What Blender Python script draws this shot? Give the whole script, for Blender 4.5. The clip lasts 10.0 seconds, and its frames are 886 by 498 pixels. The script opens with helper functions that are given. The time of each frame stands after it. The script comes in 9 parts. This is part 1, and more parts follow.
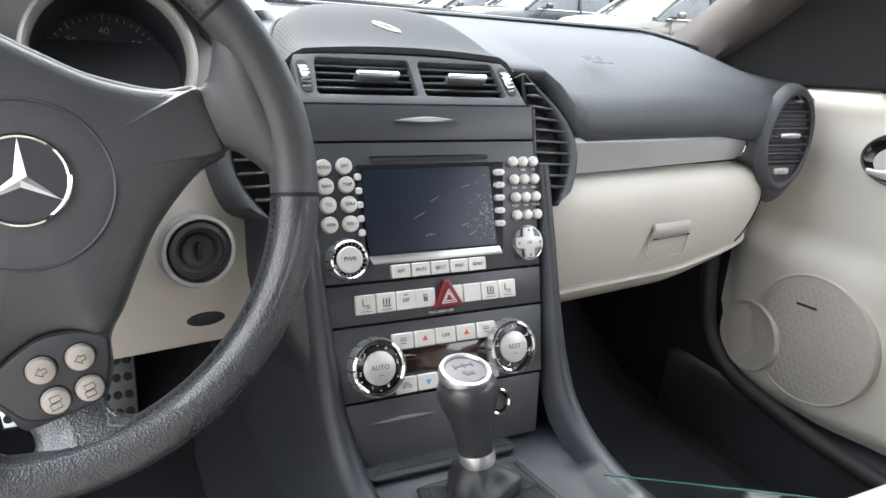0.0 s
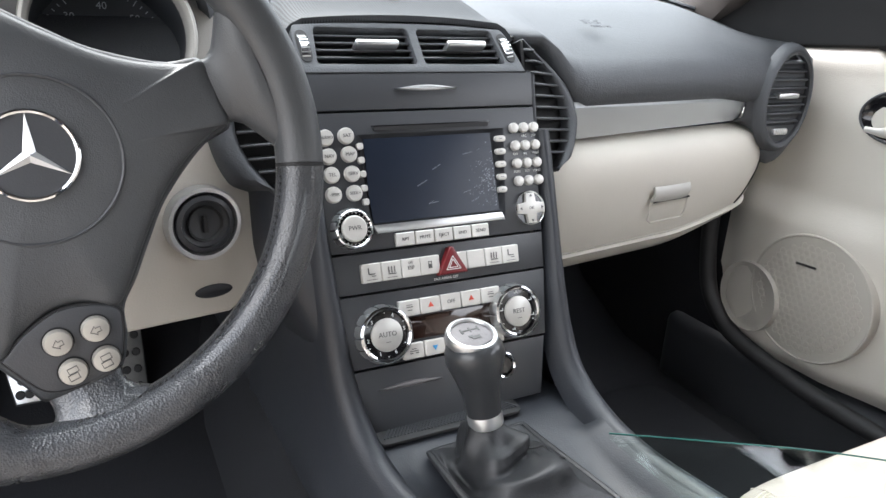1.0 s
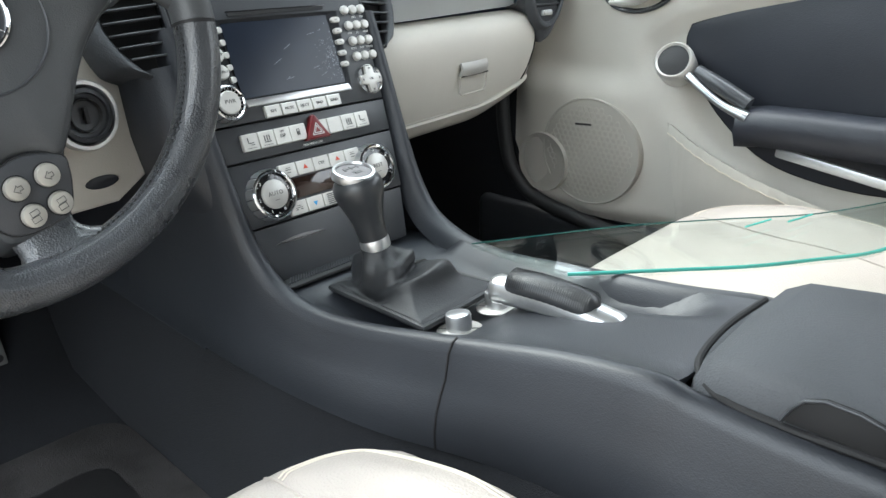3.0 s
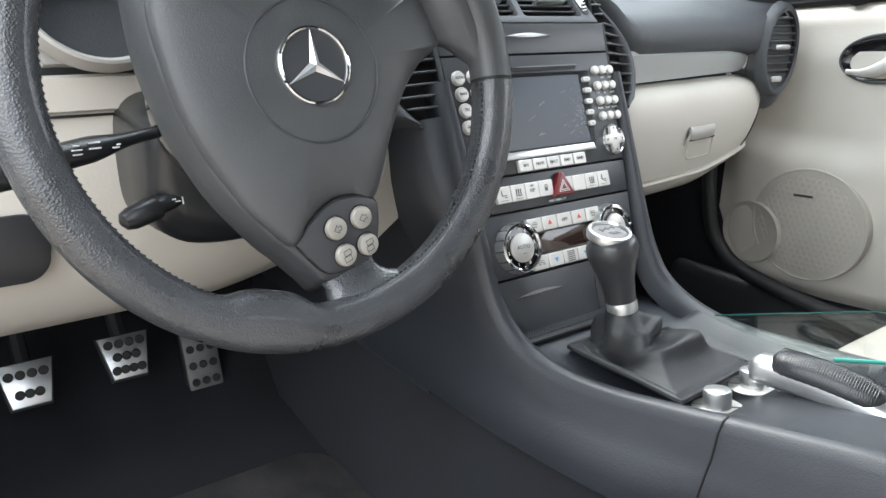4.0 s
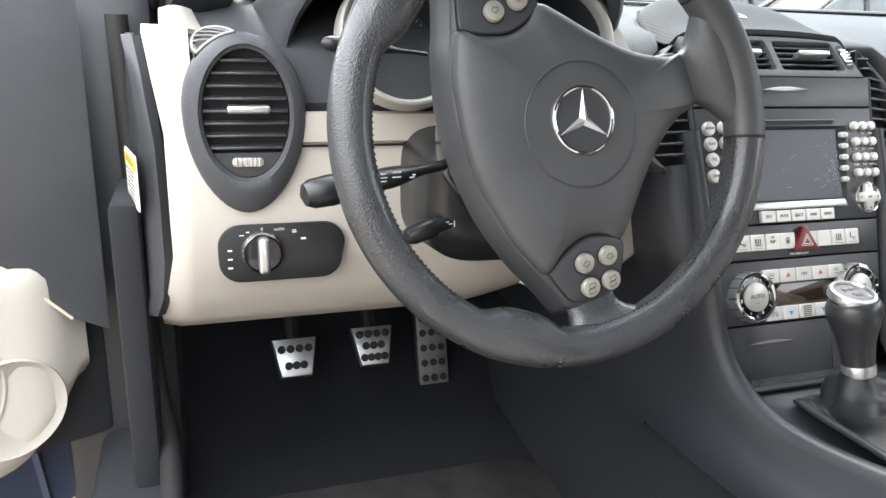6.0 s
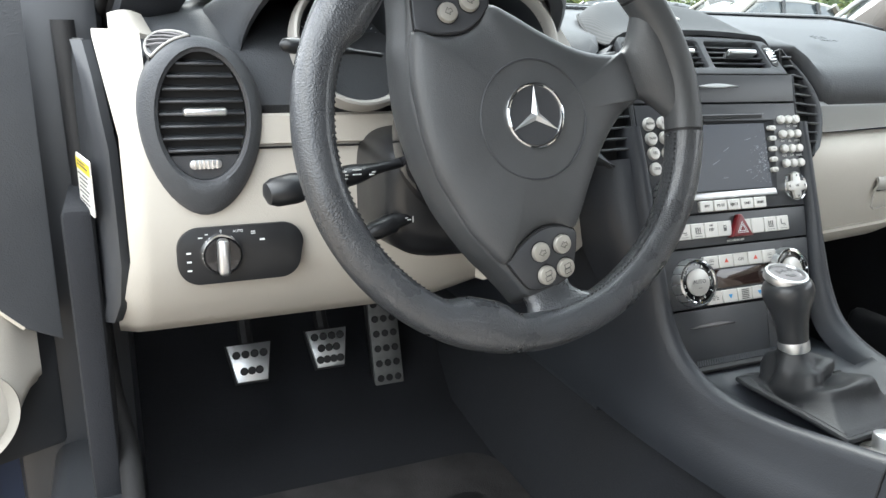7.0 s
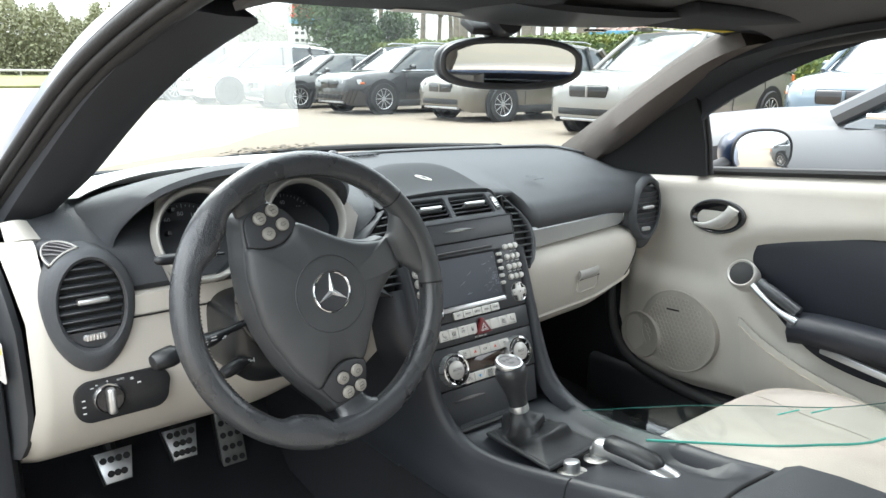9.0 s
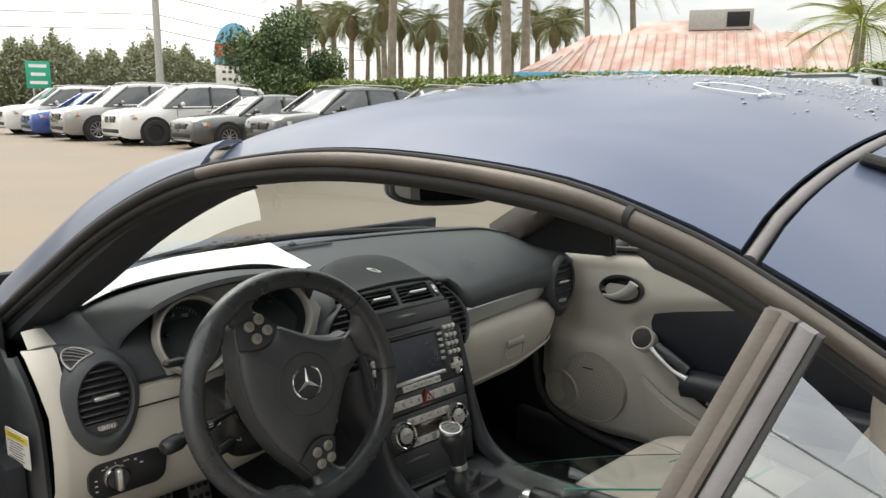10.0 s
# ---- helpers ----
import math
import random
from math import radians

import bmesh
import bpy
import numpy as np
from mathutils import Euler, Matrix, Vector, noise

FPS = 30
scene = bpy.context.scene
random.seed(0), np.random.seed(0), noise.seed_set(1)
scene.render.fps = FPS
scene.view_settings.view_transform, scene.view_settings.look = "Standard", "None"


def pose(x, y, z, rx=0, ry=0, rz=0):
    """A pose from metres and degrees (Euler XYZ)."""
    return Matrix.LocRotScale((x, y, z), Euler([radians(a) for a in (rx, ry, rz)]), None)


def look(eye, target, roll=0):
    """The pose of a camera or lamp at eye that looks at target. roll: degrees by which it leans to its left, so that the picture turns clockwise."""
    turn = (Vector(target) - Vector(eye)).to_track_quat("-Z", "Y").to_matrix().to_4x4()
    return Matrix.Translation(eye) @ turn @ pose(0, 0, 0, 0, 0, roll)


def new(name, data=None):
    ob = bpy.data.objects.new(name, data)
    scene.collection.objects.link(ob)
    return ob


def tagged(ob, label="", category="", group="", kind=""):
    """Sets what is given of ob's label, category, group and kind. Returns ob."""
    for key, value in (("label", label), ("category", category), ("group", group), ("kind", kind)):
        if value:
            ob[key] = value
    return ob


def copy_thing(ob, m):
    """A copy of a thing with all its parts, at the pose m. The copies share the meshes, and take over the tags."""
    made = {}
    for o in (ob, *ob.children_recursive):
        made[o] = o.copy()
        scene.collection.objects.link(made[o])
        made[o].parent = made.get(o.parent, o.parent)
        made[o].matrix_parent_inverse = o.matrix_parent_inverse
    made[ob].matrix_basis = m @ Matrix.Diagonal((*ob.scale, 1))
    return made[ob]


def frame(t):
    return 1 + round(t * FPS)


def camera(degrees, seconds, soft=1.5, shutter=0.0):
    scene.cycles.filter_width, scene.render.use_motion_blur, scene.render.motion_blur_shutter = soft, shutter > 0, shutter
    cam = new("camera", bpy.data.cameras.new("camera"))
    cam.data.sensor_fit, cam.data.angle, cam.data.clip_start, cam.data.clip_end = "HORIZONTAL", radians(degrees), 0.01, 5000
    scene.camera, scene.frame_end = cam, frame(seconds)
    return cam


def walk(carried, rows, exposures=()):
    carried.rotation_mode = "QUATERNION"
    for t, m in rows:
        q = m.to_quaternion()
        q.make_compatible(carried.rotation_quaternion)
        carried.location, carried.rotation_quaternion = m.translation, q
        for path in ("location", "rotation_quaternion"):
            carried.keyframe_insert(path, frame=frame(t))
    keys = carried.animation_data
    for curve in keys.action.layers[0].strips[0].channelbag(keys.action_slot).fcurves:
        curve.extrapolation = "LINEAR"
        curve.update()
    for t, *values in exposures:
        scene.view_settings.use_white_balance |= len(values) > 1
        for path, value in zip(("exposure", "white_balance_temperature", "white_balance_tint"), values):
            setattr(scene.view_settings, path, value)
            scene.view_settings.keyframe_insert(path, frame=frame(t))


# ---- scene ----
cam = camera(61.8, 10.0)
PATH = [
    (0, (-0.313, 0.221, 0.931), (0.602, 1.887, 0.31), 4.8),
    (0.5, (-0.313, 0.218, 0.932), (0.585, 1.891, 0.303), 4.5),
    (1, (-0.321, 0.216, 0.929), (0.59, 1.855, 0.236), 3.5),
    (1.3, (-0.342, 0.184, 0.896), (0.613, 1.763, 0.119), 2.3),
    (1.5, (-0.355, 0.159, 0.867), (0.649, 1.684, 0.050), 1.5),
    (1.7, (-0.368, 0.133, 0.848), (0.698, 1.603, 0.001), 0.7),
    (2, (-0.387, 0.099, 0.834), (0.786, 1.456, -0.049), 0.3),
    (2.2, (-0.404, 0.077, 0.833), (0.852, 1.365, -0.038), 0.0),
    (2.75, (-0.455, 0.105, 0.845), (0.885, 1.365, 0.045), -0.3),
    (3.3, (-0.52, 0.172, 0.855), (0.819, 1.487, 0.163), -0.3),
    (3.6, (-0.552, 0.199, 0.853), (0.709, 1.611, 0.209), -0.0),
    (4, (-0.571, 0.224, 0.856), (0.55, 1.758, 0.231), 0.9),
    (4.5, (-0.58, 0.234, 0.865), (0.35, 1.894, 0.248), 1.9),
    (5, (-0.583, 0.225, 0.864), (0.164, 1.974, 0.247), 2.4),
    (5.5, (-0.59, 0.195, 0.877), (0.033, 1.995, 0.266), 2.2),
    (5.7, (-0.605, 0.186, 0.889), (0.004, 1.992, 0.283), 2.2),
    (6.8, (-0.658, 0.165, 0.886), (0.079, 1.935, 0.317), 1.8),
    (7, (-0.653, 0.162, 0.883), (0.12, 1.916, 0.311), 1.7),
    (7.5, (-0.639, 0.178, 0.865), (0.233, 1.889, 0.307), 1.1),
    (8, (-0.626, 0.178, 0.89), (0.355, 1.829, 0.331), 1.5),
    (8.5, (-0.661, 0.065, 0.977), (0.419, 1.671, 0.474), 0.6),
    (9, (-0.787, -0.109, 1.098), (0.411, 1.422, 0.625), 0.5),
    (9.5, (-0.923, -0.238, 1.205), (0.389, 1.214, 0.79), 0.5),
    (10, (-0.949, -0.258, 1.254), (0.401, 1.167, 0.872), 0.5),
]
EXPOSURES = [(0.0, 2.90, 6250, 11), (1.0, 2.90, 6250, 11), (2.0, 2.68, 6100, 6), (3.4, 2.76, 6050, 4), (4.5, 3.02, 6300, 10), (5.5, 3.00, 6400, 10), (7.0, 2.78, 6200, 6), (8.0, 2.78, 6100, 1), (8.5, 2.86, 6250, 5), (9.0, 2.42, 6200, 5), (9.5, 1.60, 6650, 11), (10.0, 1.05, 6800, 6)]
walk(cam, [(t, look(eye, target, roll)) for t, eye, target, roll in PATH], EXPOSURES)

# ---- world and light ----
world = bpy.data.worlds.new("sky")
scene.world = world
world.use_nodes = True
wn, wl = world.node_tree.nodes, world.node_tree.links
wn.clear()
w_out = wn.new("ShaderNodeOutputWorld")
w_bg = wn.new("ShaderNodeBackground")
w_sky = wn.new("ShaderNodeTexSky")
w_sky.sky_type = "NISHITA"
w_sky.sun_disc = False
w_sky.sun_elevation = radians(48)
w_sky.sun_rotation = radians(353)
w_sky.air_density, w_sky.dust_density = 1.0, 3.0
w_co = wn.new("ShaderNodeTexCoord")
w_map = wn.new("ShaderNodeMapping")
w_map.inputs["Scale"].default_value = (1.0, 1.0, 3.0)
w_noise = wn.new("ShaderNodeTexNoise")
w_noise.inputs["Scale"].default_value = 2.2
w_noise.inputs["Detail"].default_value = 7.0
w_ramp = wn.new("ShaderNodeValToRGB")
w_ramp.color_ramp.elements[0].position, w_ramp.color_ramp.elements[1].position = 0.36, 0.66
w_ramp.color_ramp.elements[0].color = (0.60, 0.63, 0.69, 1)
w_ramp.color_ramp.elements[1].color = (1.22, 1.19, 1.14, 1)
# overcast: dim at the horizon, brighter overhead, brightest round the veiled sun
SUN_WAY = Vector((-0.6, 5.0, 6.0)).normalized()
w_dot, w_lobe, w_pow, w_sep, w_up, w_rise, w_sum = (wn.new("ShaderNode" + k) for k in ("VectorMath", "Math", "Math", "SeparateXYZ", "Math", "Math", "Math"))
w_dot.operation = "DOT_PRODUCT"
w_dot.inputs[1].default_value = SUN_WAY
w_lobe.operation, w_lobe.inputs[1].default_value = "MAXIMUM", 0.0
w_pow.operation, w_pow.inputs[1].default_value = "POWER", 2.0
w_up.operation, w_up.inputs[1].default_value = "MAXIMUM", 0.0
w_rise.operation, w_rise.inputs[1].default_value, w_rise.inputs[2].default_value = "MULTIPLY_ADD", 10.5, 4.1
w_sum.operation, w_sum.inputs[1].default_value = "MULTIPLY_ADD", 5.2
w_scale, w_mix = wn.new("ShaderNodeVectorMath"), wn.new("ShaderNodeMix")
w_scale.operation = "SCALE"
w_mix.data_type = "RGBA"
w_mix.inputs["Factor"].default_value = 0.9
wl.new(w_co.outputs["Generated"], w_map.inputs["Vector"])
wl.new(w_co.outputs["Generated"], w_dot.inputs[0])
wl.new(w_co.outputs["Generated"], w_sep.inputs["Vector"])
wl.new(w_map.outputs["Vector"], w_noise.inputs["Vector"])
wl.new(w_noise.outputs["Fac"], w_ramp.inputs["Fac"])
wl.new(w_dot.outputs["Value"], w_lobe.inputs[0])
wl.new(w_lobe.outputs["Value"], w_pow.inputs[0])
wl.new(w_sep.outputs["Z"], w_up.inputs[0])
wl.new(w_up.outputs["Value"], w_rise.inputs[0])
wl.new(w_pow.outputs["Value"], w_sum.inputs[0])
wl.new(w_rise.outputs["Value"], w_sum.inputs[2])
wl.new(w_ramp.outputs["Color"], w_scale.inputs[0])
wl.new(w_sum.outputs["Value"], w_scale.inputs["Scale"])
wl.new(w_sky.outputs["Color"], w_mix.inputs["A"])
wl.new(w_scale.outputs["Vector"], w_mix.inputs["B"])
wl.new(w_mix.outputs["Result"], w_bg.inputs["Color"])
w_bg.inputs["Strength"].default_value = 0.1
wl.new(w_bg.outputs["Background"], w_out.inputs["Surface"])

sun = new("sun", bpy.data.lights.new("sun", "SUN"))
sun.data.energy, sun.data.angle, sun.data.color = 0.6, radians(30), (1.0, 0.96, 0.91)
sun.matrix_world = look((-0.6, 5.0, 6.0), (0, 0, 0))


# ---- materials ----
def mat(name, base, rough=0.5, metal=0.0, grain=0.0, grain_size=400.0, wear=0.12, wear_size=9.0, coat=0.0, spec=0.5, tone=None, random_tone=0.0):
    """A surface with wear at a large scale, and relief at a fine one."""
    m = bpy.data.materials.new(name)
    m.use_nodes = True
    n, l = m.node_tree.nodes, m.node_tree.links
    b = n["Principled BSDF"]
    b.inputs["Roughness"].default_value, b.inputs["Metallic"].default_value = rough, metal
    b.inputs["Coat Weight"].default_value, b.inputs["Coat Roughness"].default_value = coat, 0.04
    b.inputs["Specular IOR Level"].default_value = spec
    co = n.new("ShaderNodeTexCoord")
    big = n.new("ShaderNodeTexNoise")
    big.inputs["Scale"].default_value, big.inputs["Detail"].default_value = wear_size, 6.0
    l.new(co.outputs["Object"], big.inputs["Vector"])
    ramp = n.new("ShaderNodeValToRGB")
    other = tone or tuple(c * (1 - wear) for c in base)
    ramp.color_ramp.elements[0].position, ramp.color_ramp.elements[1].position = 0.35, 0.65
    ramp.color_ramp.elements[0].color, ramp.color_ramp.elements[1].color = (*other, 1), (*base, 1)
    l.new(big.outputs["Fac"], ramp.inputs["Fac"])
    colour = ramp.outputs["Color"]
    if random_tone:
        info = n.new("ShaderNodeObjectInfo")
        span = n.new("ShaderNodeMapRange")
        span.inputs["To Min"].default_value, span.inputs["To Max"].default_value = 1 - random_tone, 1 + random_tone
        l.new(info.outputs["Random"], span.inputs["Value"])
        hsv = n.new("ShaderNodeHueSaturation")
        l.new(span.outputs["Result"], hsv.inputs["Value"])
        l.new(colour, hsv.inputs["Color"])
        colour = hsv.outputs["Color"]
    l.new(colour, b.inputs["Base Color"])
    rr = n.new("ShaderNodeMapRange")
    rr.inputs["To Min"].default_value, rr.inputs["To Max"].default_value = max(0.02, rough * 0.85), min(1, rough * 1.15)
    l.new(big.outputs["Fac"], rr.inputs["Value"])
    l.new(rr.outputs["Result"], b.inputs["Roughness"])
    if grain:
        fine = n.new("ShaderNodeTexVoronoi")
        fine.inputs["Scale"].default_value = grain_size
        l.new(co.outputs["Object"], fine.inputs["Vector"])
        fine2 = n.new("ShaderNodeTexNoise")
        fine2.inputs["Scale"].default_value, fine2.inputs["Detail"].default_value = grain_size * 0.35, 3.0
        l.new(co.outputs["Object"], fine2.inputs["Vector"])
        add = n.new("ShaderNodeMath")
        add.operation = "ADD"
        l.new(fine.outputs["Distance"], add.inputs[0])
        l.new(fine2.outputs["Fac"], add.inputs[1])
        bump = n.new("ShaderNodeBump")
        bump.inputs["Strength"].default_value, bump.inputs["Distance"].default_value = grain, 0.4 / grain_size
        l.new(add.outputs["Value"], bump.inputs["Height"])
        l.new(bump.outputs["Normal"], b.inputs["Normal"])
    return m


def pane(name, tint, gloss=0.03, base_gloss=0.08):
    """Thin clear glass: it lets the light through and mirrors by Fresnel."""
    m = bpy.data.materials.new(name)
    m.use_nodes = True
    n, l = m.node_tree.nodes, m.node_tree.links
    n.clear()
    out, clear, shine, mix, side, bend, span = (n.new("ShaderNode" + k) for k in ("OutputMaterial", "BsdfTransparent", "BsdfGlossy", "MixShader", "LayerWeight", "Math", "MapRange"))
    clear.inputs["Color"].default_value = (*tint, 1)
    shine.inputs["Roughness"].default_value = gloss
    bend.operation = "POWER"
    bend.inputs[1].default_value = 5.0
    span.inputs["To Min"].default_value = base_gloss
    l.new(side.outputs["Facing"], bend.inputs[0])
    l.new(bend.outputs["Value"], span.inputs["Value"])
    l.new(span.outputs["Result"], mix.inputs["Fac"])
    l.new(clear.outputs["BSDF"], mix.inputs[1])
    l.new(shine.outputs["BSDF"], mix.inputs[2])
    l.new(mix.outputs["Shader"], out.inputs["Surface"])
    return m


M_PAD = mat("soft_black_dash_skin", (0.074, 0.078, 0.085), 0.60, grain=0.45, grain_size=600, wear=0.15, spec=0.28)
M_PLASTIC = mat("satin_black_plastic", (0.0442, 0.0468, 0.052), 0.38, grain=0.12, grain_size=900, wear=0.15)
M_CONSOLE = mat("charcoal_console_plastic", (0.027, 0.0300, 0.0365), 0.44, grain=0.25, grain_size=800, wear=0.18)
M_GLOSS = mat("gloss_black_plastic", (0.012, 0.012, 0.014), 0.12, wear=0.3, coat=0.4)
M_DULL = mat("dull_pedal_steel", (0.24, 0.24, 0.235), 0.5, metal=0.6, wear=0.3, wear_size=40)
M_WHEELKEY = mat("worn_silver_key", (0.46, 0.443, 0.402), 0.36, metal=0.55, wear=0.15, wear_size=60, random_tone=0.04)
M_LEATHER = mat("worn_black_leather", (0.044, 0.047, 0.052), 0.28, grain=0.75, grain_size=680, wear=0.3, wear_size=22, coat=0.5)
M_HUB = mat("airbag_cover_skin", (0.060, 0.063, 0.067), 0.40, grain=0.35, grain_size=1100, wear=0.2, wear_size=14)
M_KNOB = mat("smooth_knob_leather", (0.030, 0.032, 0.035), 0.36, grain=0.12, grain_size=900, wear=0.2, wear_size=20, coat=0.15)
M_BOOT = mat("soft_boot_leather", (0.020, 0.0215, 0.024), 0.5, grain=0.4, grain_size=900, wear=0.25)
M_BEIGE = mat("stone_beige_dash_skin", (0.544, 0.516, 0.463), 0.55, grain=0.25, grain_size=700, wear=0.07, wear_size=6)
M_SEAT = mat("cream_seat_leather", (0.475, 0.425, 0.380), 0.48, grain=0.5, grain_size=420, wear=0.1, wear_size=8)
M_STITCH = mat("cream_thread", (0.72, 0.66, 0.56), 0.7, wear=0.1)
M_SILVER = mat("brushed_silver_trim", (0.62, 0.64, 0.65), 0.36, metal=0.75, grain=0.06, grain_size=1500, wear=0.06)
M_CHROME = mat("chrome", (0.86, 0.87, 0.88), 0.07, metal=1.0, wear=0.06, wear_size=40)
M_SATIN = mat("satin_aluminium", (0.66, 0.67, 0.68), 0.3, metal=0.9, wear=0.1, wear_size=30)
M_KEY = mat("silver_painted_key", (0.575, 0.564, 0.535), 0.4, metal=0.35, wear=0.08, wear_size=60, random_tone=0.03)
M_PRINT = mat("grey_print", (0.09, 0.09, 0.09), 0.6, wear=0.05)
M_WHITE = mat("white_print", (0.75, 0.76, 0.76), 0.6, wear=0.05)
M_RED = mat("red_hazard_plastic", (0.16, 0.012, 0.016), 0.3, wear=0.25, wear_size=60)
M_REDDOT = mat("red_print", (0.62, 0.08, 0.05), 0.5)
M_BLUEDOT = mat("blue_print", (0.05, 0.3, 0.62), 0.5)
M_SCREEN = mat("dark_display_glass", (0.014, 0.020, 0.034), 0.2, wear=0.2, wear_size=12, spec=0.35)
M_SCRATCH = mat("scratched_glass", (0.3, 0.33, 0.38), 0.5)
M_RUBBER = mat("black_rubber", (0.018, 0.018, 0.019), 0.6, grain=0.2, grain_size=500, wear=0.2)
M_SEAL = mat("weathered_seal_rubber", (0.022, 0.022, 0.024), 0.65, grain=0.2, grain_size=300, wear=0.3, wear_size=14)
# brown trim tone, with some of the ground's reflection painted in
M_BRONZE = mat("brown_trim_with_reflection", (0.12, 0.102, 0.0888), 0.42, grain=0.1, grain_size=300, wear=0.35, wear_size=14, metal=0.35)
M_GREYSEAL = mat("grey_faded_rubber", (0.17, 0.16, 0.165), 0.5, grain=0.1, grain_size=300, wear=0.25, wear_size=20)
M_CARPET = mat("charcoal_carpet", (0.015, 0.0165, 0.021), 0.95, grain=1.0, grain_size=900, wear=0.35, wear_size=7)
M_MAT = mat("grey_floor_mat", (0.062, 0.058, 0.058), 0.95, grain=1.0, grain_size=700, wear=0.55, wear_size=16)
# near-black for joints and dark trim, and painted shade inside hollows
M_DARK = mat("near_black_with_void_shade", (0.008, 0.008, 0.009), 0.7)
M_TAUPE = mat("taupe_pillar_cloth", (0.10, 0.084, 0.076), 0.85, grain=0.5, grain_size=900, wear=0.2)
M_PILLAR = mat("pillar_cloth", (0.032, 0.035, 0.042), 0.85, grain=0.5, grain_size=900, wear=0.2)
M_LINER = mat("headliner_cloth", (0.10, 0.10, 0.105), 0.9, grain=0.4, grain_size=900, wear=0.1)
M_PAINT = mat("blue_metallic_paint", (0.074, 0.092, 0.150), 0.42, metal=0.20, grain=0.05, grain_size=900, wear=0.14, wear_size=3, coat=0.26, spec=0.35)
M_PAINT.node_tree.nodes["Principled BSDF"].inputs["Coat Roughness"].default_value = 0.07
M_PAPER = mat("white_paper", (0.86, 0.86, 0.84), 0.8, grain=0.05, grain_size=60, wear=0.03)
M_YELLOW = mat("yellow_sticker", (0.8, 0.62, 0.05), 0.6)
M_LABEL = mat("white_sticker", (0.78, 0.76, 0.72), 0.6)
M_GAUGE = mat("dark_gauge_face", (0.030, 0.034, 0.040), 0.5, wear=0.2)
M_WARM = mat("silvered_cluster_trim", (0.391, 0.38, 0.356), 0.5, metal=0.2, grain=0.2, grain_size=900, wear=0.08)
M_MIRROR = mat("mirror_glass", (0.8, 0.83, 0.83), 0.02, metal=1.0, wear=0.02)
M_EDGE = mat("green_glass_edge", (0.09, 0.44, 0.37), 0.15, wear=0.2)
M_SHIELD = pane("windshield_glass", (0.77, 0.81, 0.80), 0.02, 0.10)
M_TINT = pane("green_tinted_sheet", (0.955, 0.99, 0.975), 0.02, 0.02)
M_QUARTER = pane("side_glass", (0.74, 0.82, 0.79), 0.02, 0.33)
# beige mesh tone, darkened further for shade in the concave grilles
M_GRILLE = mat("beige_mesh_with_shade", (0.43, 0.405, 0.36), 0.7, grain=0.3, grain_size=900, wear=0.08)
M_LITTER = mat("dry_leaf_litter", (0.13, 0.10, 0.07), 0.8, wear=0.4, wear_size=80)
M_DROP = mat("water_bead", (0.20, 0.22, 0.26), 0.05, metal=0.0, coat=1.0)

M_NAVY = mat("dark_navy_door_skin", (0.019, 0.022, 0.031), 0.46, grain=0.3, grain_size=700, wear=0.15)
M_MIRRORSHELL = mat("dark_blue_mirror_paint", (0.016, 0.028, 0.060), 0.3, metal=0.2, coat=0.4, wear=0.1)
M_STALK = mat("black_stalk_plastic", (0.013, 0.014, 0.016), 0.34, grain=0.1, grain_size=900, wear=0.2)
# edge green at a fifth: the far edge's dimness is in the colour
M_FAREDGE = mat("unlit_copy_glass_edge", (0.02, 0.09, 0.08), 0.2, wear=0.2)
# white dial print greyed down, the hood's shadow painted in
M_DIM = mat("hood_shaded_dial_print", (0.42, 0.44, 0.46), 0.6, wear=0.05)


def dotted(name, base, dark, scale):
    """A fine perforated skin: a regular grid of dark holes."""
    m = mat(name, base, 0.72, wear=0.1, spec=0.3)
    n, l = m.node_tree.nodes, m.node_tree.links
    co, cell, ramp, mix = (n.new("ShaderNode" + k) for k in ("TexCoord", "TexVoronoi", "ValToRGB", "Mix"))
    cell.voronoi_dimensions = "2D"
    cell.inputs["Scale"].default_value, cell.inputs["Randomness"].default_value = scale, 0.0
    ramp.color_ramp.elements[0].position, ramp.color_ramp.elements[1].position = 0.26, 0.36
    mix.data_type = "RGBA"
    b = n["Principled BSDF"]
    old = b.inputs["Base Color"].links[0].from_socket
    l.new(co.outputs["Object"], cell.inputs["Vector"])
    l.new(cell.outputs["Distance"], ramp.inputs["Fac"])
    l.new(ramp.outputs["Color"], mix.inputs["Factor"])
    mix.inputs["A"].default_value = (*dark, 1)
    l.new(old, mix.inputs["B"])
    l.new(mix.outputs["Result"], b.inputs["Base Color"])
    return m


M_MESH = dotted("perforated_black_cover", (0.040, 0.043, 0.048), (0.008, 0.008, 0.009), 340.0)


# ---- building helpers ----
PLACE = {}


def thing(name, at=(0, 0, 0), label="", category="", group="", kind=""):
    ob = new(name)
    ob.location = at
    ob.empty_display_size = 0.05
    PLACE[ob.name] = Matrix.Translation(at)
    return tagged(ob, label, category, group, kind)


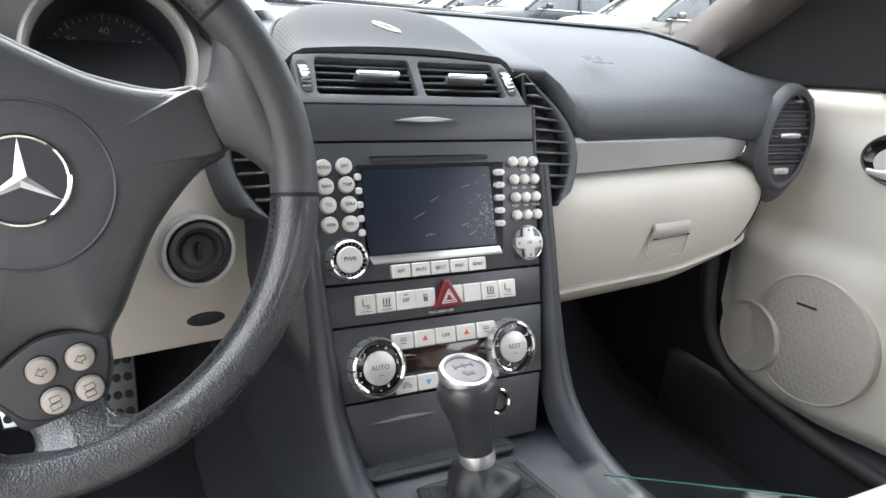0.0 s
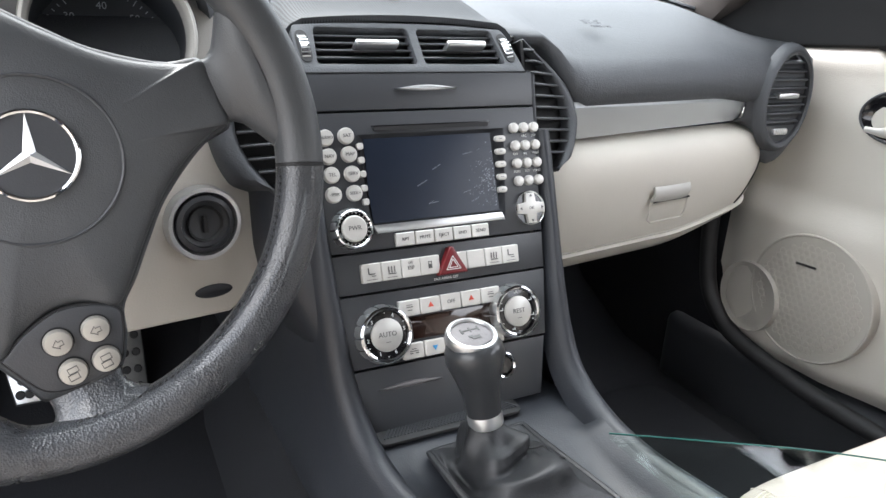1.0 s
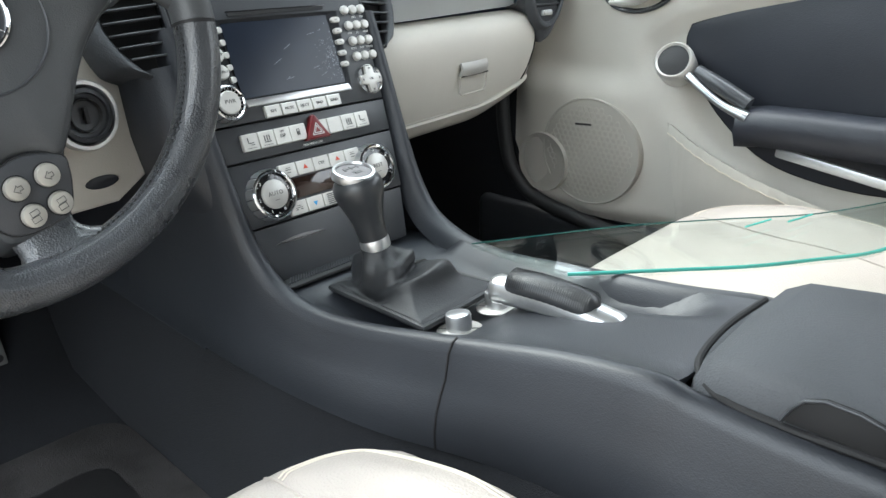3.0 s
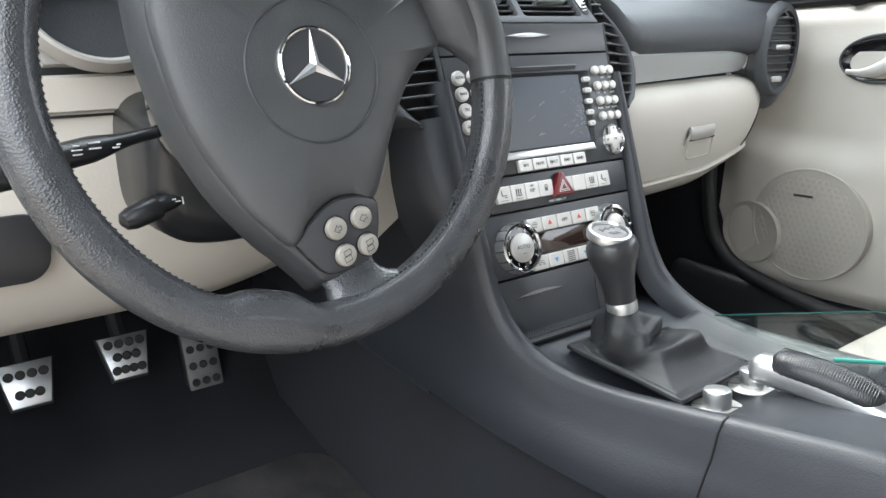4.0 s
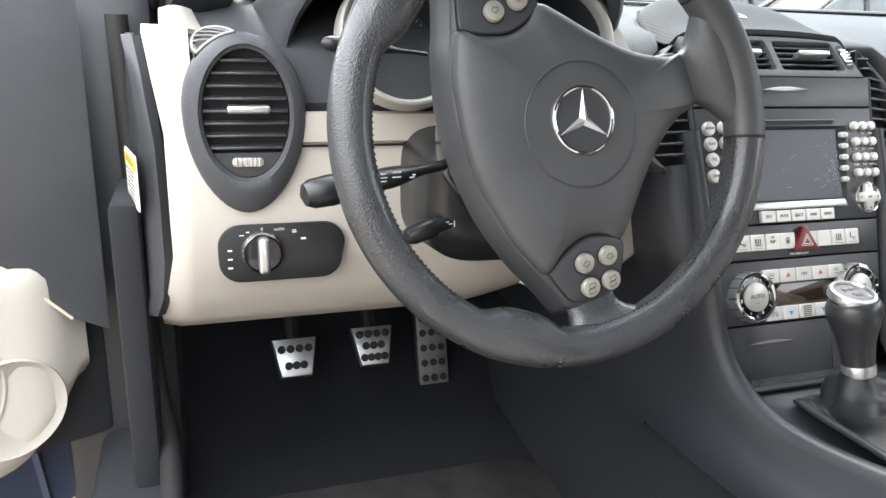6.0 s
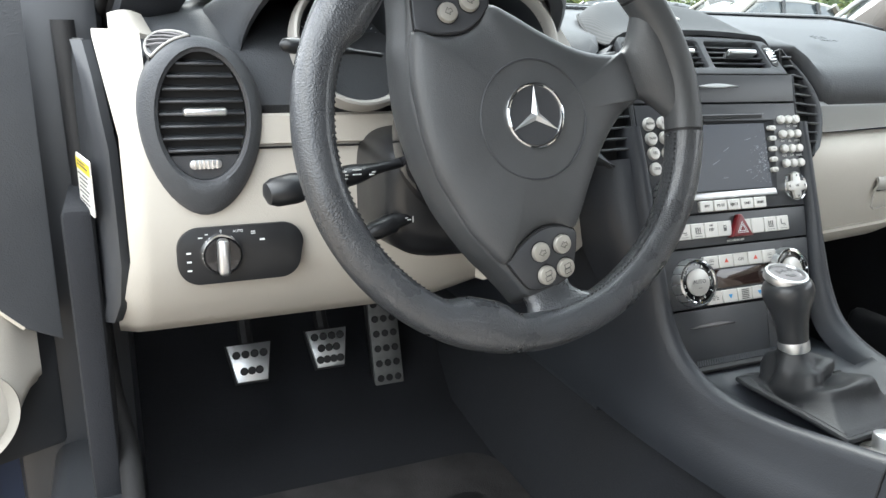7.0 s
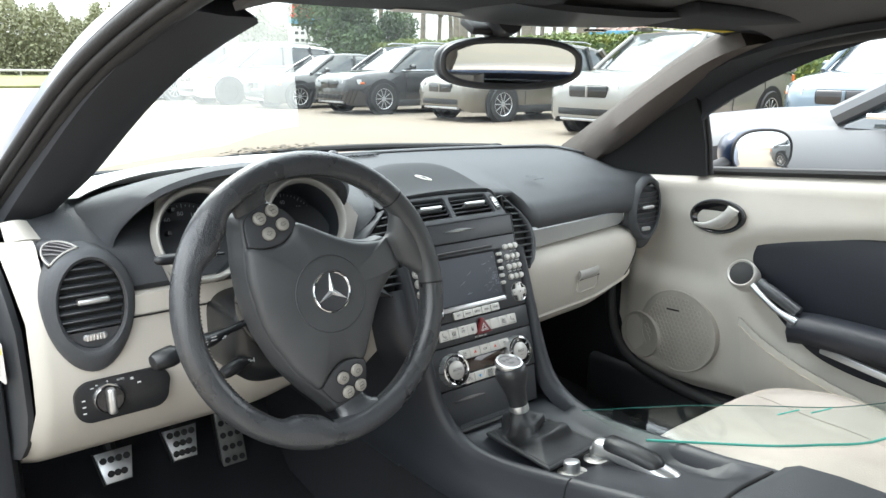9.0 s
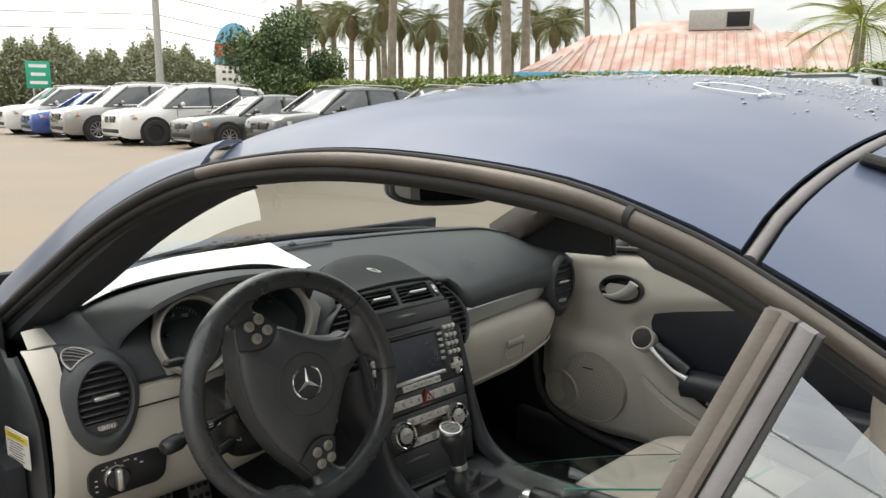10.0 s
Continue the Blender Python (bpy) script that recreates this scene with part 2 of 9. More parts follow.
def part(name, bm, material, parent=None, label="", sharp=38, flat=False):
    """Links a bmesh, given in world metres, as one mesh under a thing or a part."""
    if parent is not None:
        bm.transform(PLACE[parent.name].inverted())
    bmesh.ops.recalc_face_normals(bm, faces=bm.faces[:])
    limit = radians(sharp)
    for f in bm.faces:
        f.smooth = not flat
    for e in bm.edges:
        if len(e.link_faces) == 2:
            e.smooth = e.calc_face_angle(0.0) < limit
    me = bpy.data.meshes.new(name)
    bm.to_mesh(me)
    bm.free()
    me.materials.append(material)
    ob = new(name, me)
    if parent is not None:
        ob.parent = parent
        PLACE[ob.name] = PLACE[parent.name]
    else:
        PLACE[ob.name] = Matrix.Identity(4)
    return tagged(ob, label)


def box(sx, sy, sz, bevel=0.0, segs=2, m=None):
    bm = bmesh.new()
    bmesh.ops.create_cube(bm, size=1.0)
    bmesh.ops.scale(bm, vec=(sx, sy, sz), verts=bm.verts[:])
    if bevel:
        bmesh.ops.bevel(bm, geom=bm.edges[:], offset=bevel, segments=segs, profile=0.5, affect="EDGES")
    if m is not None:
        bm.transform(m)
    return bm


def lathe(profile, segs=32, m=None, squash=1.0):
    """Turns (radius, height) pairs round the z axis."""
    bm = bmesh.new()
    rings = []
    for r, z in profile:
        if r < 1e-6:
            rings.append([bm.verts.new((0, 0, z))])
        else:
            rings.append([bm.verts.new((r * math.cos(2 * math.pi * k / segs), squash * r * math.sin(2 * math.pi * k / segs), z)) for k in range(segs)])
    for a, b in zip(rings, rings[1:]):
        for k in range(segs):
            j = (k + 1) % segs
            if len(a) == 1 and len(b) == 1:
                continue
            if len(a) == 1:
                bm.faces.new((a[0], b[k], b[j]))
            elif len(b) == 1:
                bm.faces.new((a[k], b[0], a[j]))
            else:
                bm.faces.new((a[k], b[k], b[j], a[j]))
    if m is not None:
        bm.transform(m)
    return bm


def loft(rows, closed=False, caps=False, thick=0.0, m=None):
    """A skin over rows of points; closed: each row is a ring."""
    bm = bmesh.new()
    vs = [[bm.verts.new(p) for p in row] for row in rows]
    for a, b in zip(vs, vs[1:]):
        n = len(a)
        for k in range(n if closed else n - 1):
            j = (k + 1) % n
            try:
                bm.faces.new((a[k], a[j], b[j], b[k]))
            except ValueError:
                pass
    if caps:
        bm.faces.new(vs[0])
        bm.faces.new(vs[-1][::-1])
    if thick:
        bmesh.ops.recalc_face_normals(bm, faces=bm.faces[:])
        bmesh.ops.solidify(bm, geom=bm.faces[:], thickness=thick)
    if m is not None:
        bm.transform(m)
    return bm


def slab(outline, depth, bevel=0.0, segs=2, m=None):
    """A plate with that outline; its face lies at z = 0 and it reaches back by depth."""
    bm = bmesh.new()
    face = bm.faces.new([bm.verts.new((x, y, 0)) for x, y in outline])
    got = bmesh.ops.extrude_face_region(bm, geom=[face])
    back = [v for v in got["geom"] if isinstance(v, bmesh.types.BMVert)]
    bmesh.ops.translate(bm, verts=back, vec=(0, 0, -depth))
    bmesh.ops.recalc_face_normals(bm, faces=bm.faces[:])
    if bevel:
        rim = [e for e in bm.edges if abs(e.verts[0].co.z) < 1e-6 and abs(e.verts[1].co.z) < 1e-6]
        bmesh.ops.bevel(bm, geom=rim, offset=bevel, segments=segs, profile=0.5, affect="EDGES")
    if m is not None:
        bm.transform(m)
    return bm


def pierced(outer, holes, depth, bevel=0.0, m=None):
    """A plate with openings; its face lies at z = 0 and it reaches back by depth."""
    bm = bmesh.new()
    for line in [outer] + holes:
        vs = [bm.verts.new((x, y, 0)) for x, y in line]
        for i, v in enumerate(vs):
            bm.edges.new((v, vs[(i + 1) % len(vs)]))
    bmesh.ops.triangle_fill(bm, use_beauty=True, edges=bm.edges[:], normal=(0, 0, 1))
    rim = [e for e in bm.edges if len(e.link_faces) == 1]
    got = bmesh.ops.extrude_face_region(bm, geom=bm.faces[:])
    back = [v for v in got["geom"] if isinstance(v, bmesh.types.BMVert)]
    bmesh.ops.translate(bm, verts=back, vec=(0, 0, -depth))
    bmesh.ops.recalc_face_normals(bm, faces=bm.faces[:])
    if bevel:
        front = [e for e in bm.edges if abs(e.verts[0].co.z) < 1e-6 and abs(e.verts[1].co.z) < 1e-6 and e.calc_face_angle(0.0) > 0.8]
        bmesh.ops.bevel(bm, geom=front, offset=bevel, segments=2, profile=0.5, affect="EDGES")
    if m is not None:
        bm.transform(m)
    return bm


def tube(path, radius, segs=10, closed=False, m=None, flat=1.0):
    """A bent rod; radius: one number, or one for each point."""
    pts = [Vector(p) for p in path]
    n = len(pts)
    rows = []
    up = None
    for i, p in enumerate(pts):
        a = pts[(i - 1) % n] if closed or i else p
        b = pts[(i + 1) % n] if closed or i < n - 1 else p
        d = (b - a).normalized()
        if up is None:
            up = d.orthogonal().normalized() if abs(d.z) > 0.9 else Vector((0, 0, 1))
        side = d.cross(up).normalized()
        up = side.cross(d).normalized()
        r = radius[i] if isinstance(radius, (list, tuple)) else radius
        rows.append([p + r * (math.cos(2 * math.pi * k / segs) * side + flat * math.sin(2 * math.pi * k / segs) * up) for k in range(segs)])
    if closed:
        rows.append(rows[0])
    bm = loft(rows, closed=True, caps=not closed, m=m)
    if closed:
        bmesh.ops.remove_doubles(bm, verts=bm.verts[:], dist=1e-6)
    return bm


def merge(*parts):
    out = bmesh.new()
    for bm in parts:
        me = bpy.data.meshes.new("tmp")
        bm.to_mesh(me)
        bm.free()
        out.from_mesh(me)
        bpy.data.meshes.remove(me)
    return out


def spline(points, n):
    """A smooth line through the points, in n + 1 even steps of their count."""
    pts = [Vector(p) for p in points]
    out = []
    last = len(pts) - 1
    for i in range(n + 1):
        f = i / n * last
        k = min(int(f), last - 1)
        u = f - k
        p1, p2 = pts[k], pts[k + 1]
        p0 = pts[k - 1] if k else p1 * 2 - p2
        p3 = pts[k + 2] if k + 2 <= last else p2 * 2 - p1
        out.append(0.5 * (2 * p1 + (p2 - p0) * u + (2 * p0 - 5 * p1 + 4 * p2 - p3) * u * u + (3 * p1 - p0 - 3 * p2 + p3) * u ** 3))
    return out


def ellipse(rx, ry, n=32, cx=0.0, cy=0.0, power=1.0):
    out = []
    for k in range(n):
        c, s = math.cos(2 * math.pi * k / n), math.sin(2 * math.pi * k / n)
        out.append((cx + rx * math.copysign(abs(c) ** power, c), cy + ry * math.copysign(abs(s) ** power, s)))
    return out


def rounded(x0, y0, x1, y1, r, n=5):
    out = []
    for cx, cy, a in ((x1 - r, y1 - r, 0), (x0 + r, y1 - r, 90), (x0 + r, y0 + r, 180), (x1 - r, y0 + r, 270)):
        out += [(cx + r * math.cos(radians(a + 90 * k / n)), cy + r * math.sin(radians(a + 90 * k / n))) for k in range(n + 1)]
    return out


def letters(word, size, m, material, parent, name="lettering", label="", depth=0.0002):
    """Raised print in the built-in font; it reads along x and faces z of m."""
    cu = bpy.data.curves.new(name, "FONT")
    cu.body, cu.size, cu.align_x, cu.align_y, cu.extrude, cu.resolution_u = word, size, "CENTER", "CENTER", depth, 2
    ob = bpy.data.objects.new(name, cu)
    me = bpy.data.meshes.new_from_object(ob)
    bpy.data.objects.remove(ob)
    bm = bmesh.new()
    bm.from_mesh(me)
    bpy.data.meshes.remove(me)
    bm.transform(m)
    return part(name, bm, material, parent, label)


def bars(rows, m, material, parent, name="print"):
    """Plain bars (x, y, width, height) for marks too small to read."""
    out = [box(w, h, 0.0004, m=m @ Matrix.Translation((x, y, 0.0002))) for x, y, w, h in rows]
    return tagged(part(name, merge(*out), material, parent, flat=True), kind="stuff" if len(rows) > 1 else "")


def lerp(a, b, t):
    return a + (b - a) * t


def smooth(a, b, x):
    t = min(1, max(0, (x - a) / (b - a)))
    return t * t * (3 - 2 * t)


T = Matrix.Translation

# ---- cabin floor and shell ----
XC = 0.010                      # middle of the car
cabin = thing("floor_pan", (0, 0.6, 0.2), "charcoal carpeted car floor with a raised toe board", "floor", kind="structure")
rows = []
for x in [-0.74 + 1.48 * i / 20 for i in range(21)]:
    rows.append([(x, -0.75, 0.24), (x, 0.0, 0.235), (x, 0.7, 0.225), (x, 1.02, 0.22), (x, 1.24, 0.235), (x, 1.40, 0.31), (x, 1.54, 0.46), (x, 1.60, 0.60), (x, 1.58, 0.88)])
part("carpet", loft(rows, thick=0.02), M_CARPET, cabin, sharp=60)
mat_d = thing("floor_mat", (-0.37, 0.85, 0.24), "worn grey driver's floor mat on the carpet", "floor mat")
part("mat_sheet", slab(rounded(-0.60, 0.42, -0.16, 1.08, 0.05), 0.006, 0.002, m=T((0, 0, 0.247))), M_MAT, mat_d)
part("heel_pad", slab(rounded(-0.46, 0.72, -0.22, 0.98, 0.03), 0.003, 0.001, m=T((0, 0, 0.2505))), M_RUBBER, mat_d, "darker worn heel patch")
mat_p = thing("floor_mat", (0.42, 0.85, 0.24), "dark passenger's floor mat on the carpet", "floor mat")
part("mat_sheet", slab(rounded(0.20, 0.42, 0.62, 1.08, 0.05), 0.006, 0.002, m=T((0, 0, 0.247))), M_CARPET, mat_p)

# firewall side trims of the footwells
for sx, nm in ((-1, "kick_panel"), (1, "kick_panel")):
    kick = thing(nm, (0.68 * sx, 1.2, 0.22), "dark carpeted kick panel beside the footwell", "trim", kind="structure")
    part("panel", box(0.03, 0.60, 0.50, 0.008, m=T((0.70 * sx, 1.26, 0.45))), M_CARPET, kick)
sill_l = thing("door_sill", (-0.70, 0.4, 0.2), "black door sill with a rubber weather seal", "sill", kind="structure")
part("sill", box(0.10, 1.75, 0.20, 0.025, 3, m=T((-0.715, 0.25, 0.27))), M_PLASTIC, sill_l)
part("weather_seal", tube(spline([(-0.672, -0.5, 0.385), (-0.672, 0.6, 0.385), (-0.675, 0.96, 0.40), (-0.69, 1.06, 0.46), (-0.695, 1.085, 0.60), (-0.70, 1.09, 0.88)], 40), 0.012, 10), M_RUBBER, sill_l)
sill_r = thing("door_sill", (0.70, 0.4, 0.2), "black door sill with a rubber weather seal", "sill", kind="structure")
part("sill", box(0.10, 1.75, 0.20, 0.025, 3, m=T((0.715, 0.25, 0.27))), M_PLASTIC, sill_r)
part("weather_seal", tube(spline([(0.640, -0.5, 0.36), (0.645, 0.6, 0.365), (0.648, 0.90, 0.385), (0.648, 1.00, 0.43), (0.648, 1.035, 0.52), (0.655, 1.05, 0.66)], 40), 0.014, 10), M_RUBBER, sill_r)

# ---- car body round the cabin ----
shell = thing("blue_coupe", (0, 0.3, 0.0), "blue metallic coupe body with a closed folding hardtop", "car")


def base_glass_y(u):
    return 1.335 - 0.215 * u * u


RAIL = spline([(-0.668, 1.150, 0.885), (-0.634, 0.98, 0.985), (-0.592, 0.80, 1.090), (-0.552, 0.648, 1.156), (-0.538, 0.46, 1.191), (-0.532, 0.276, 1.205), (-0.530, 0.08, 1.198), (-0.530, -0.03, 1.175), (-0.532, -0.10, 1.149), (-0.54, -0.17, 1.118), (-0.56, -0.32, 1.05), (-0.58, -0.5, 0.97)], 66)


def rail_z(y):
    for a, b in zip(RAIL, RAIL[1:]):
        if b.y <= y <= a.y:
            return lerp(a.z, b.z, (a.y - y) / (a.y - b.y))
    return RAIL[0].z if y > 1 else RAIL[-1].z


def roof_z(x, y):
    """Crown of the hardtop."""
    u = min(1, abs(x - XC) / 0.54)
    high = lerp(0.078, 0.058, smooth(0.25, 0.68, y)) if y > 0.2 else lerp(0.078, 0.078, smooth(0.2, -0.1, y)) + 0.11 * smooth(-0.1, -0.5, y)
    edge = lerp(0.014, 0.030, smooth(0.10, 0.55, y))
    return rail_z(y) + 0.006 + edge * (1 - u ** 18) + (high - edge) * (1 - u ** 3.0)


top_rows = []
for j in range(22):
    y = 0.585 - 0.653 * j / 21
    top_rows.append([(XC + 0.538 * u, y + 0.09 * (1 - u * u) * smooth(0.25, 0.585, y), roof_z(XC + 0.538 * u, y + 0.09 * (1 - u * u) * smooth(0.25, 0.585, y))) for u in [-1 + 2 * i / 40 for i in range(41)]])
roof = part("roof_panel", loft(top_rows, thick=-0.003), M_PAINT, shell, "blue hardtop panel beaded with rain", sharp=60)
rear_rows = []
for j in range(20):
    y = -0.081 - 0.42 * j / 19
    rear_rows.append([(XC + 0.538 * u, y, roof_z(XC + 0.538 * u, y)) for u in [-1 + 2 * i / 40 for i in range(41)]])
part("rear_roof_panel", loft(rear_rows, thick=-0.003), M_PAINT, shell, sharp=60)
part("roof_seam", tube([(XC + 0.538 * u, -0.074, roof_z(XC + 0.538 * u, -0.074) - 0.001) for u in [-1 + 2 * i / 30 for i in range(31)]], 0.0042, 10), M_GREYSEAL, shell, "rubber joint between the hardtop panels")
# roof side: painted flank, then the seals under it, down the pillar
part("drip_line", tube([p + Vector((-0.007, 0, 0.0075)) for p in RAIL[3:]], 0.0022, 8), M_DARK, shell, "dark joint under the roof skin")
part("roof_rail", tube([p + Vector((-0.006, 0, 0.0)) for p in RAIL[20:]], 0.0072, 12), M_BRONZE, shell, "weathered bronze-toned roof rail")
part("pillar_seal", tube([p + Vector((-0.006, 0, 0.0)) for p in RAIL[:21]], 0.0074, 12), M_SEAL, shell, "black rubber pillar seal")
part("roof_rail_seal", tube([p + Vector((0.000, 0, -0.0115)) for p in RAIL], 0.0068, 12), M_RUBBER, shell, "black rubber roof rail seal")
part("roof_rail_seal", tube([p + Vector((0.012, 0, -0.0150)) for p in RAIL if p.y > -0.02], 0.0085, 12), M_RUBBER, shell)
part("rail_joint", tube([p + Vector((-0.006, 0, 0.0)) for p in spline([(-0.530, 0.004, 1.1852), (-0.530, -0.001, 1.1840)], 2)], 0.0079, 12), M_DARK, shell, "dark joint in the rail")
part("roof_rail_seal", tube([Vector((2 * XC - p.x - 0.012, p.y, p.z - 0.020)) for p in RAIL], 0.022, 12), M_RUBBER, shell)
part("roof_rail", tube([Vector((2 * XC - p.x + 0.004, p.y, p.z + 0.0)) for p in RAIL], 0.014, 12), M_BRONZE, shell)
# painted outside of the driver's windshield pillar
out_rows = []
for i, p in enumerate(RAIL[:21]):
    k, e = lerp(1.25, 0.90, smooth(6, 20, i)), 1 - smooth(13, 20, i)
    out_rows.append([p + Vector((-0.008, 0.0, 0.008)), p + Vector((-0.005, 0.004 * e, lerp(0.010, 0.013, e))), p + Vector((0.003, 0.014 * e, 0.0215 * k)), p + Vector((0.014, 0.034 * e, 0.035 * k)), p + Vector((0.030, 0.052 * e, 0.044 * k)), p + Vector((0.052, 0.052 * e, 0.042 * k + 0.002 * (1 - e)))])
part("pillar_skin", loft(out_rows, thick=0.004), M_PAINT, shell, "painted windshield pillar", sharp=60)
# the far pillar shows only a narrow edge past its trim
out_rows = [[Vector((2 * XC - q.x, p.y + 0.6 * (q.y - p.y), p.z + 0.8 * (q.z - p.z))) for q in row] for p, row in zip(RAIL, out_rows)]
part("pillar_skin", loft(out_rows, thick=0.004), M_PAINT, shell, "painted windshield pillar", sharp=60)
part("windshield_frame", loft([[Vector(top_rows[0][i]) + Vector((0, 0.004, 0.0005)), (XC + 0.525 * u, 0.690 + 0.045 * (1 - u * u) + 0.004, 1.176 + 0.034 * (1 - u * u))] for i, u in [(k, -1 + 2 * k / 40) for k in range(41)]], thick=0.004), M_PAINT, shell, "painted frame over the windshield", sharp=60)
# cloth-covered inner pillars
for side in (-1, 1):
    rows = []
    for i, p in enumerate(RAIL[:20]):
        q = Vector((p.x if side < 0 else 2 * XC - p.x, p.y, p.z))
        s = -side
        w = lerp(0.075, 0.052, i / 19)
        d = lerp(1.0, 0.45, i / 19)
        broad = lerp(0.070, 0.098, smooth(0, 7, i))
        rows.append([q + Vector((0.014 * s, -0.022 * d, -0.030 * d)), q + Vector((0.55 * broad * s, -0.022 * d, -0.040 * d)), q + Vector((0.90 * broad * s, -0.006, -0.040 * d)), q + Vector((broad * s, 0.25 * w, -0.022)), q + Vector((0.8 * broad * s, 0.75 * w, 0.004)), q + Vector((0.045 * s, 1.0 * w, 0.022)), q + Vector((0.0, 0.3 * w, 0.0))])
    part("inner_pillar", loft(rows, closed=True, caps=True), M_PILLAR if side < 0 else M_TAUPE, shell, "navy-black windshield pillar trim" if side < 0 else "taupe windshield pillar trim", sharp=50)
# header rail over the windshield, headliner, console under it
part("header_rail", loft([[(XC + 0.53 * u, 0.712 + 0.045 * (1 - u * u), 1.172 + 0.042 * (1 - u * u)), (XC + 0.53 * u, 0.690 + 0.045 * (1 - u * u), 1.162 + 0.043 * (1 - u * u)), (XC + 0.53 * u, 0.60, 1.166 + 0.048 * (1 - u * u)), (XC + 0.53 * u, 0.56, 1.180 + 0.052 * (1 - u * u))] for u in [-1 + 2 * i / 24 for i in range(25)]], thick=0.006), M_PILLAR, shell, "dark cloth header rail", sharp=60)
ceil_rows = []
for j in range(12):
    y = 0.60 - 1.25 * j / 11
    ceil_rows.append([(XC + 0.50 * u, y, roof_z(XC + 0.50 * u, y) - 0.045) for u in [-1 + 2 * i / 20 for i in range(21)]])
lining = part("ceiling", loft(ceil_rows, thick=0.008), M_LINER, None, sharp=60)
tagged(lining, "light grey cloth headliner under the hardtop", "ceiling", kind="structure")
# bonnet, front wings, scuttle, rear deck and lower sides
def taper(y):
    """Plan of the body: drawn in towards nose and tail."""
    return 1 - 0.30 * smooth(1.9, 2.78, y) ** 1.5 - 0.14 * smooth(-0.9, -1.5, y)


part("bonnet", loft([[(XC + 0.70 * taper(y) * u, y - 0.10 * u * u * smooth(2.2, 2.7, y), z + 0.05 * (1 - u * u)) for u in [-1 + 2 * i / 16 for i in range(17)]] for y, z in ((1.36, 0.845), (1.6, 0.82), (2.0, 0.77), (2.4, 0.69), (2.62, 0.60), (2.70, 0.45))], thick=0.01), M_PAINT, shell, "long blue bonnet", sharp=60)
part("scuttle", loft([[(x, base, z) for x in [-0.66 + 1.32 * i / 20 for i in range(21)]] for base, z in ((1.22, 0.86), (1.40, 0.868))], thick=0.01), M_PLASTIC, shell, "black scuttle panel")
for sx in (-1, 1):
    part("front_wing", loft([[(sx * 0.70 * taper(y), y, z + 0.005), (sx * 0.80 * taper(y), y, z - 0.04), (sx * 0.86 * taper(y), y, z - 0.12), (sx * 0.87 * taper(y), y, 0.38), (sx * 0.85 * taper(y), y, 0.20)] for y, z in ((1.17, 0.865), (1.4, 0.845), (1.8, 0.80), (2.1, 0.75), (2.3, 0.70), (2.5, 0.64), (2.62, 0.57))], thick=0.008), M_PAINT, shell, "blue front wing", sharp=60)
    part("rear_wing", loft([[(sx * 0.58 * taper(y), y, z), (sx * 0.74 * taper(y), y, z - 0.02), (sx * 0.84 * taper(y), y, z - 0.10), (sx * 0.88 * taper(y), y, 0.5), (sx * 0.85 * taper(y), y, 0.2)] for y, z in ((-0.16, 0.93), (-0.5, 0.93), (-1.0, 0.91), (-1.25, 0.88), (-1.42, 0.84))], thick=0.008), M_PAINT, shell, "blue rear wing", sharp=60)
part("seal_end", tube(spline([(-0.519, 0.004, 1.160), (-0.519, -0.02, 1.156), (-0.520, -0.06, 1.145), (-0.522, -0.10, 1.128)], 14), [0.004 + 0.0055 * smooth(0, 0.25, i / 14) for i in range(15)], 10), M_RUBBER, shell, "rubber seal end under the rail")
part("boot_lid", loft([[(XC + 0.6 * u, y, z + 0.02 * (1 - u * u)) for u in [-1 + 2 * i / 12 for i in range(13)]] for y, z in ((-0.80, 0.975), (-0.9, 0.965), (-1.1, 0.94), (-1.4, 0.88), (-1.45, 0.5))], thick=0.01), M_PAINT, shell)
part("front_bumper", loft([[(XC + 0.62 * u, 2.74 - 0.16 * u * u - d, z) for u in [-1 + 2 * i / 16 for i in range(17)]] for z, d in ((0.50, 0.06), (0.44, 0.0), (0.34, 0.0), (0.24, 0.05), (0.20, 0.12))], thick=0.01), M_PAINT, shell, "blue front bumper", sharp=60)
part("rear_bumper", loft([[(XC + 0.72 * u, -1.50 + 0.10 * u * u + d, z) for u in [-1 + 2 * i / 16 for i in range(17)]] for z, d in ((0.86, 0.08), (0.70, 0.02), (0.50, 0.0), (0.30, 0.02), (0.20, 0.08))], thick=0.01), M_PAINT, shell, "blue rear bumper", sharp=60)
back_glass = part("rear_window", loft([[(XC + w * u, y, z + 0.05 * (1 - u * u) * k) for u in [-1 + 2 * i / 16 for i in range(17)]] for w, y, z, k in ((0.50, -0.50, 1.06, 1.6), (0.54, -0.64, 1.01, 1.2), (0.56, -0.80, 0.985, 0.5))]), M_SHIELD, shell, "clear rear window")
back_glass.visible_shadow = False
part("rear_bulkhead", box(1.30, 0.03, 0.75, 0.01, m=T((0, -0.62, 0.60))), M_CARPET, shell)
for sx in (-1, 1):
    for y in (1.72, -0.98):
        wheel_m = T((sx * 0.78, y, 0.31)) @ pose(0, 0, 0, 0, 90, 0)
        w = part("wheel", lathe([(0.20, -0.09), (0.30, -0.10), (0.315, -0.08), (0.315, 0.08), (0.30, 0.10), (0.20, 0.09)], 40, wheel_m), M_RUBBER, shell, "black tyre on a silver rim")
        part("rim", lathe([(0.20, -0.085), (0.19, -0.05), (0.05, -0.05), (0, -0.05), (0, 0.05), (0.05, 0.05), (0.19, 0.05), (0.20, 0.085)], 36, wheel_m), M_SATIN, w)
# windshield
shield_rows = []
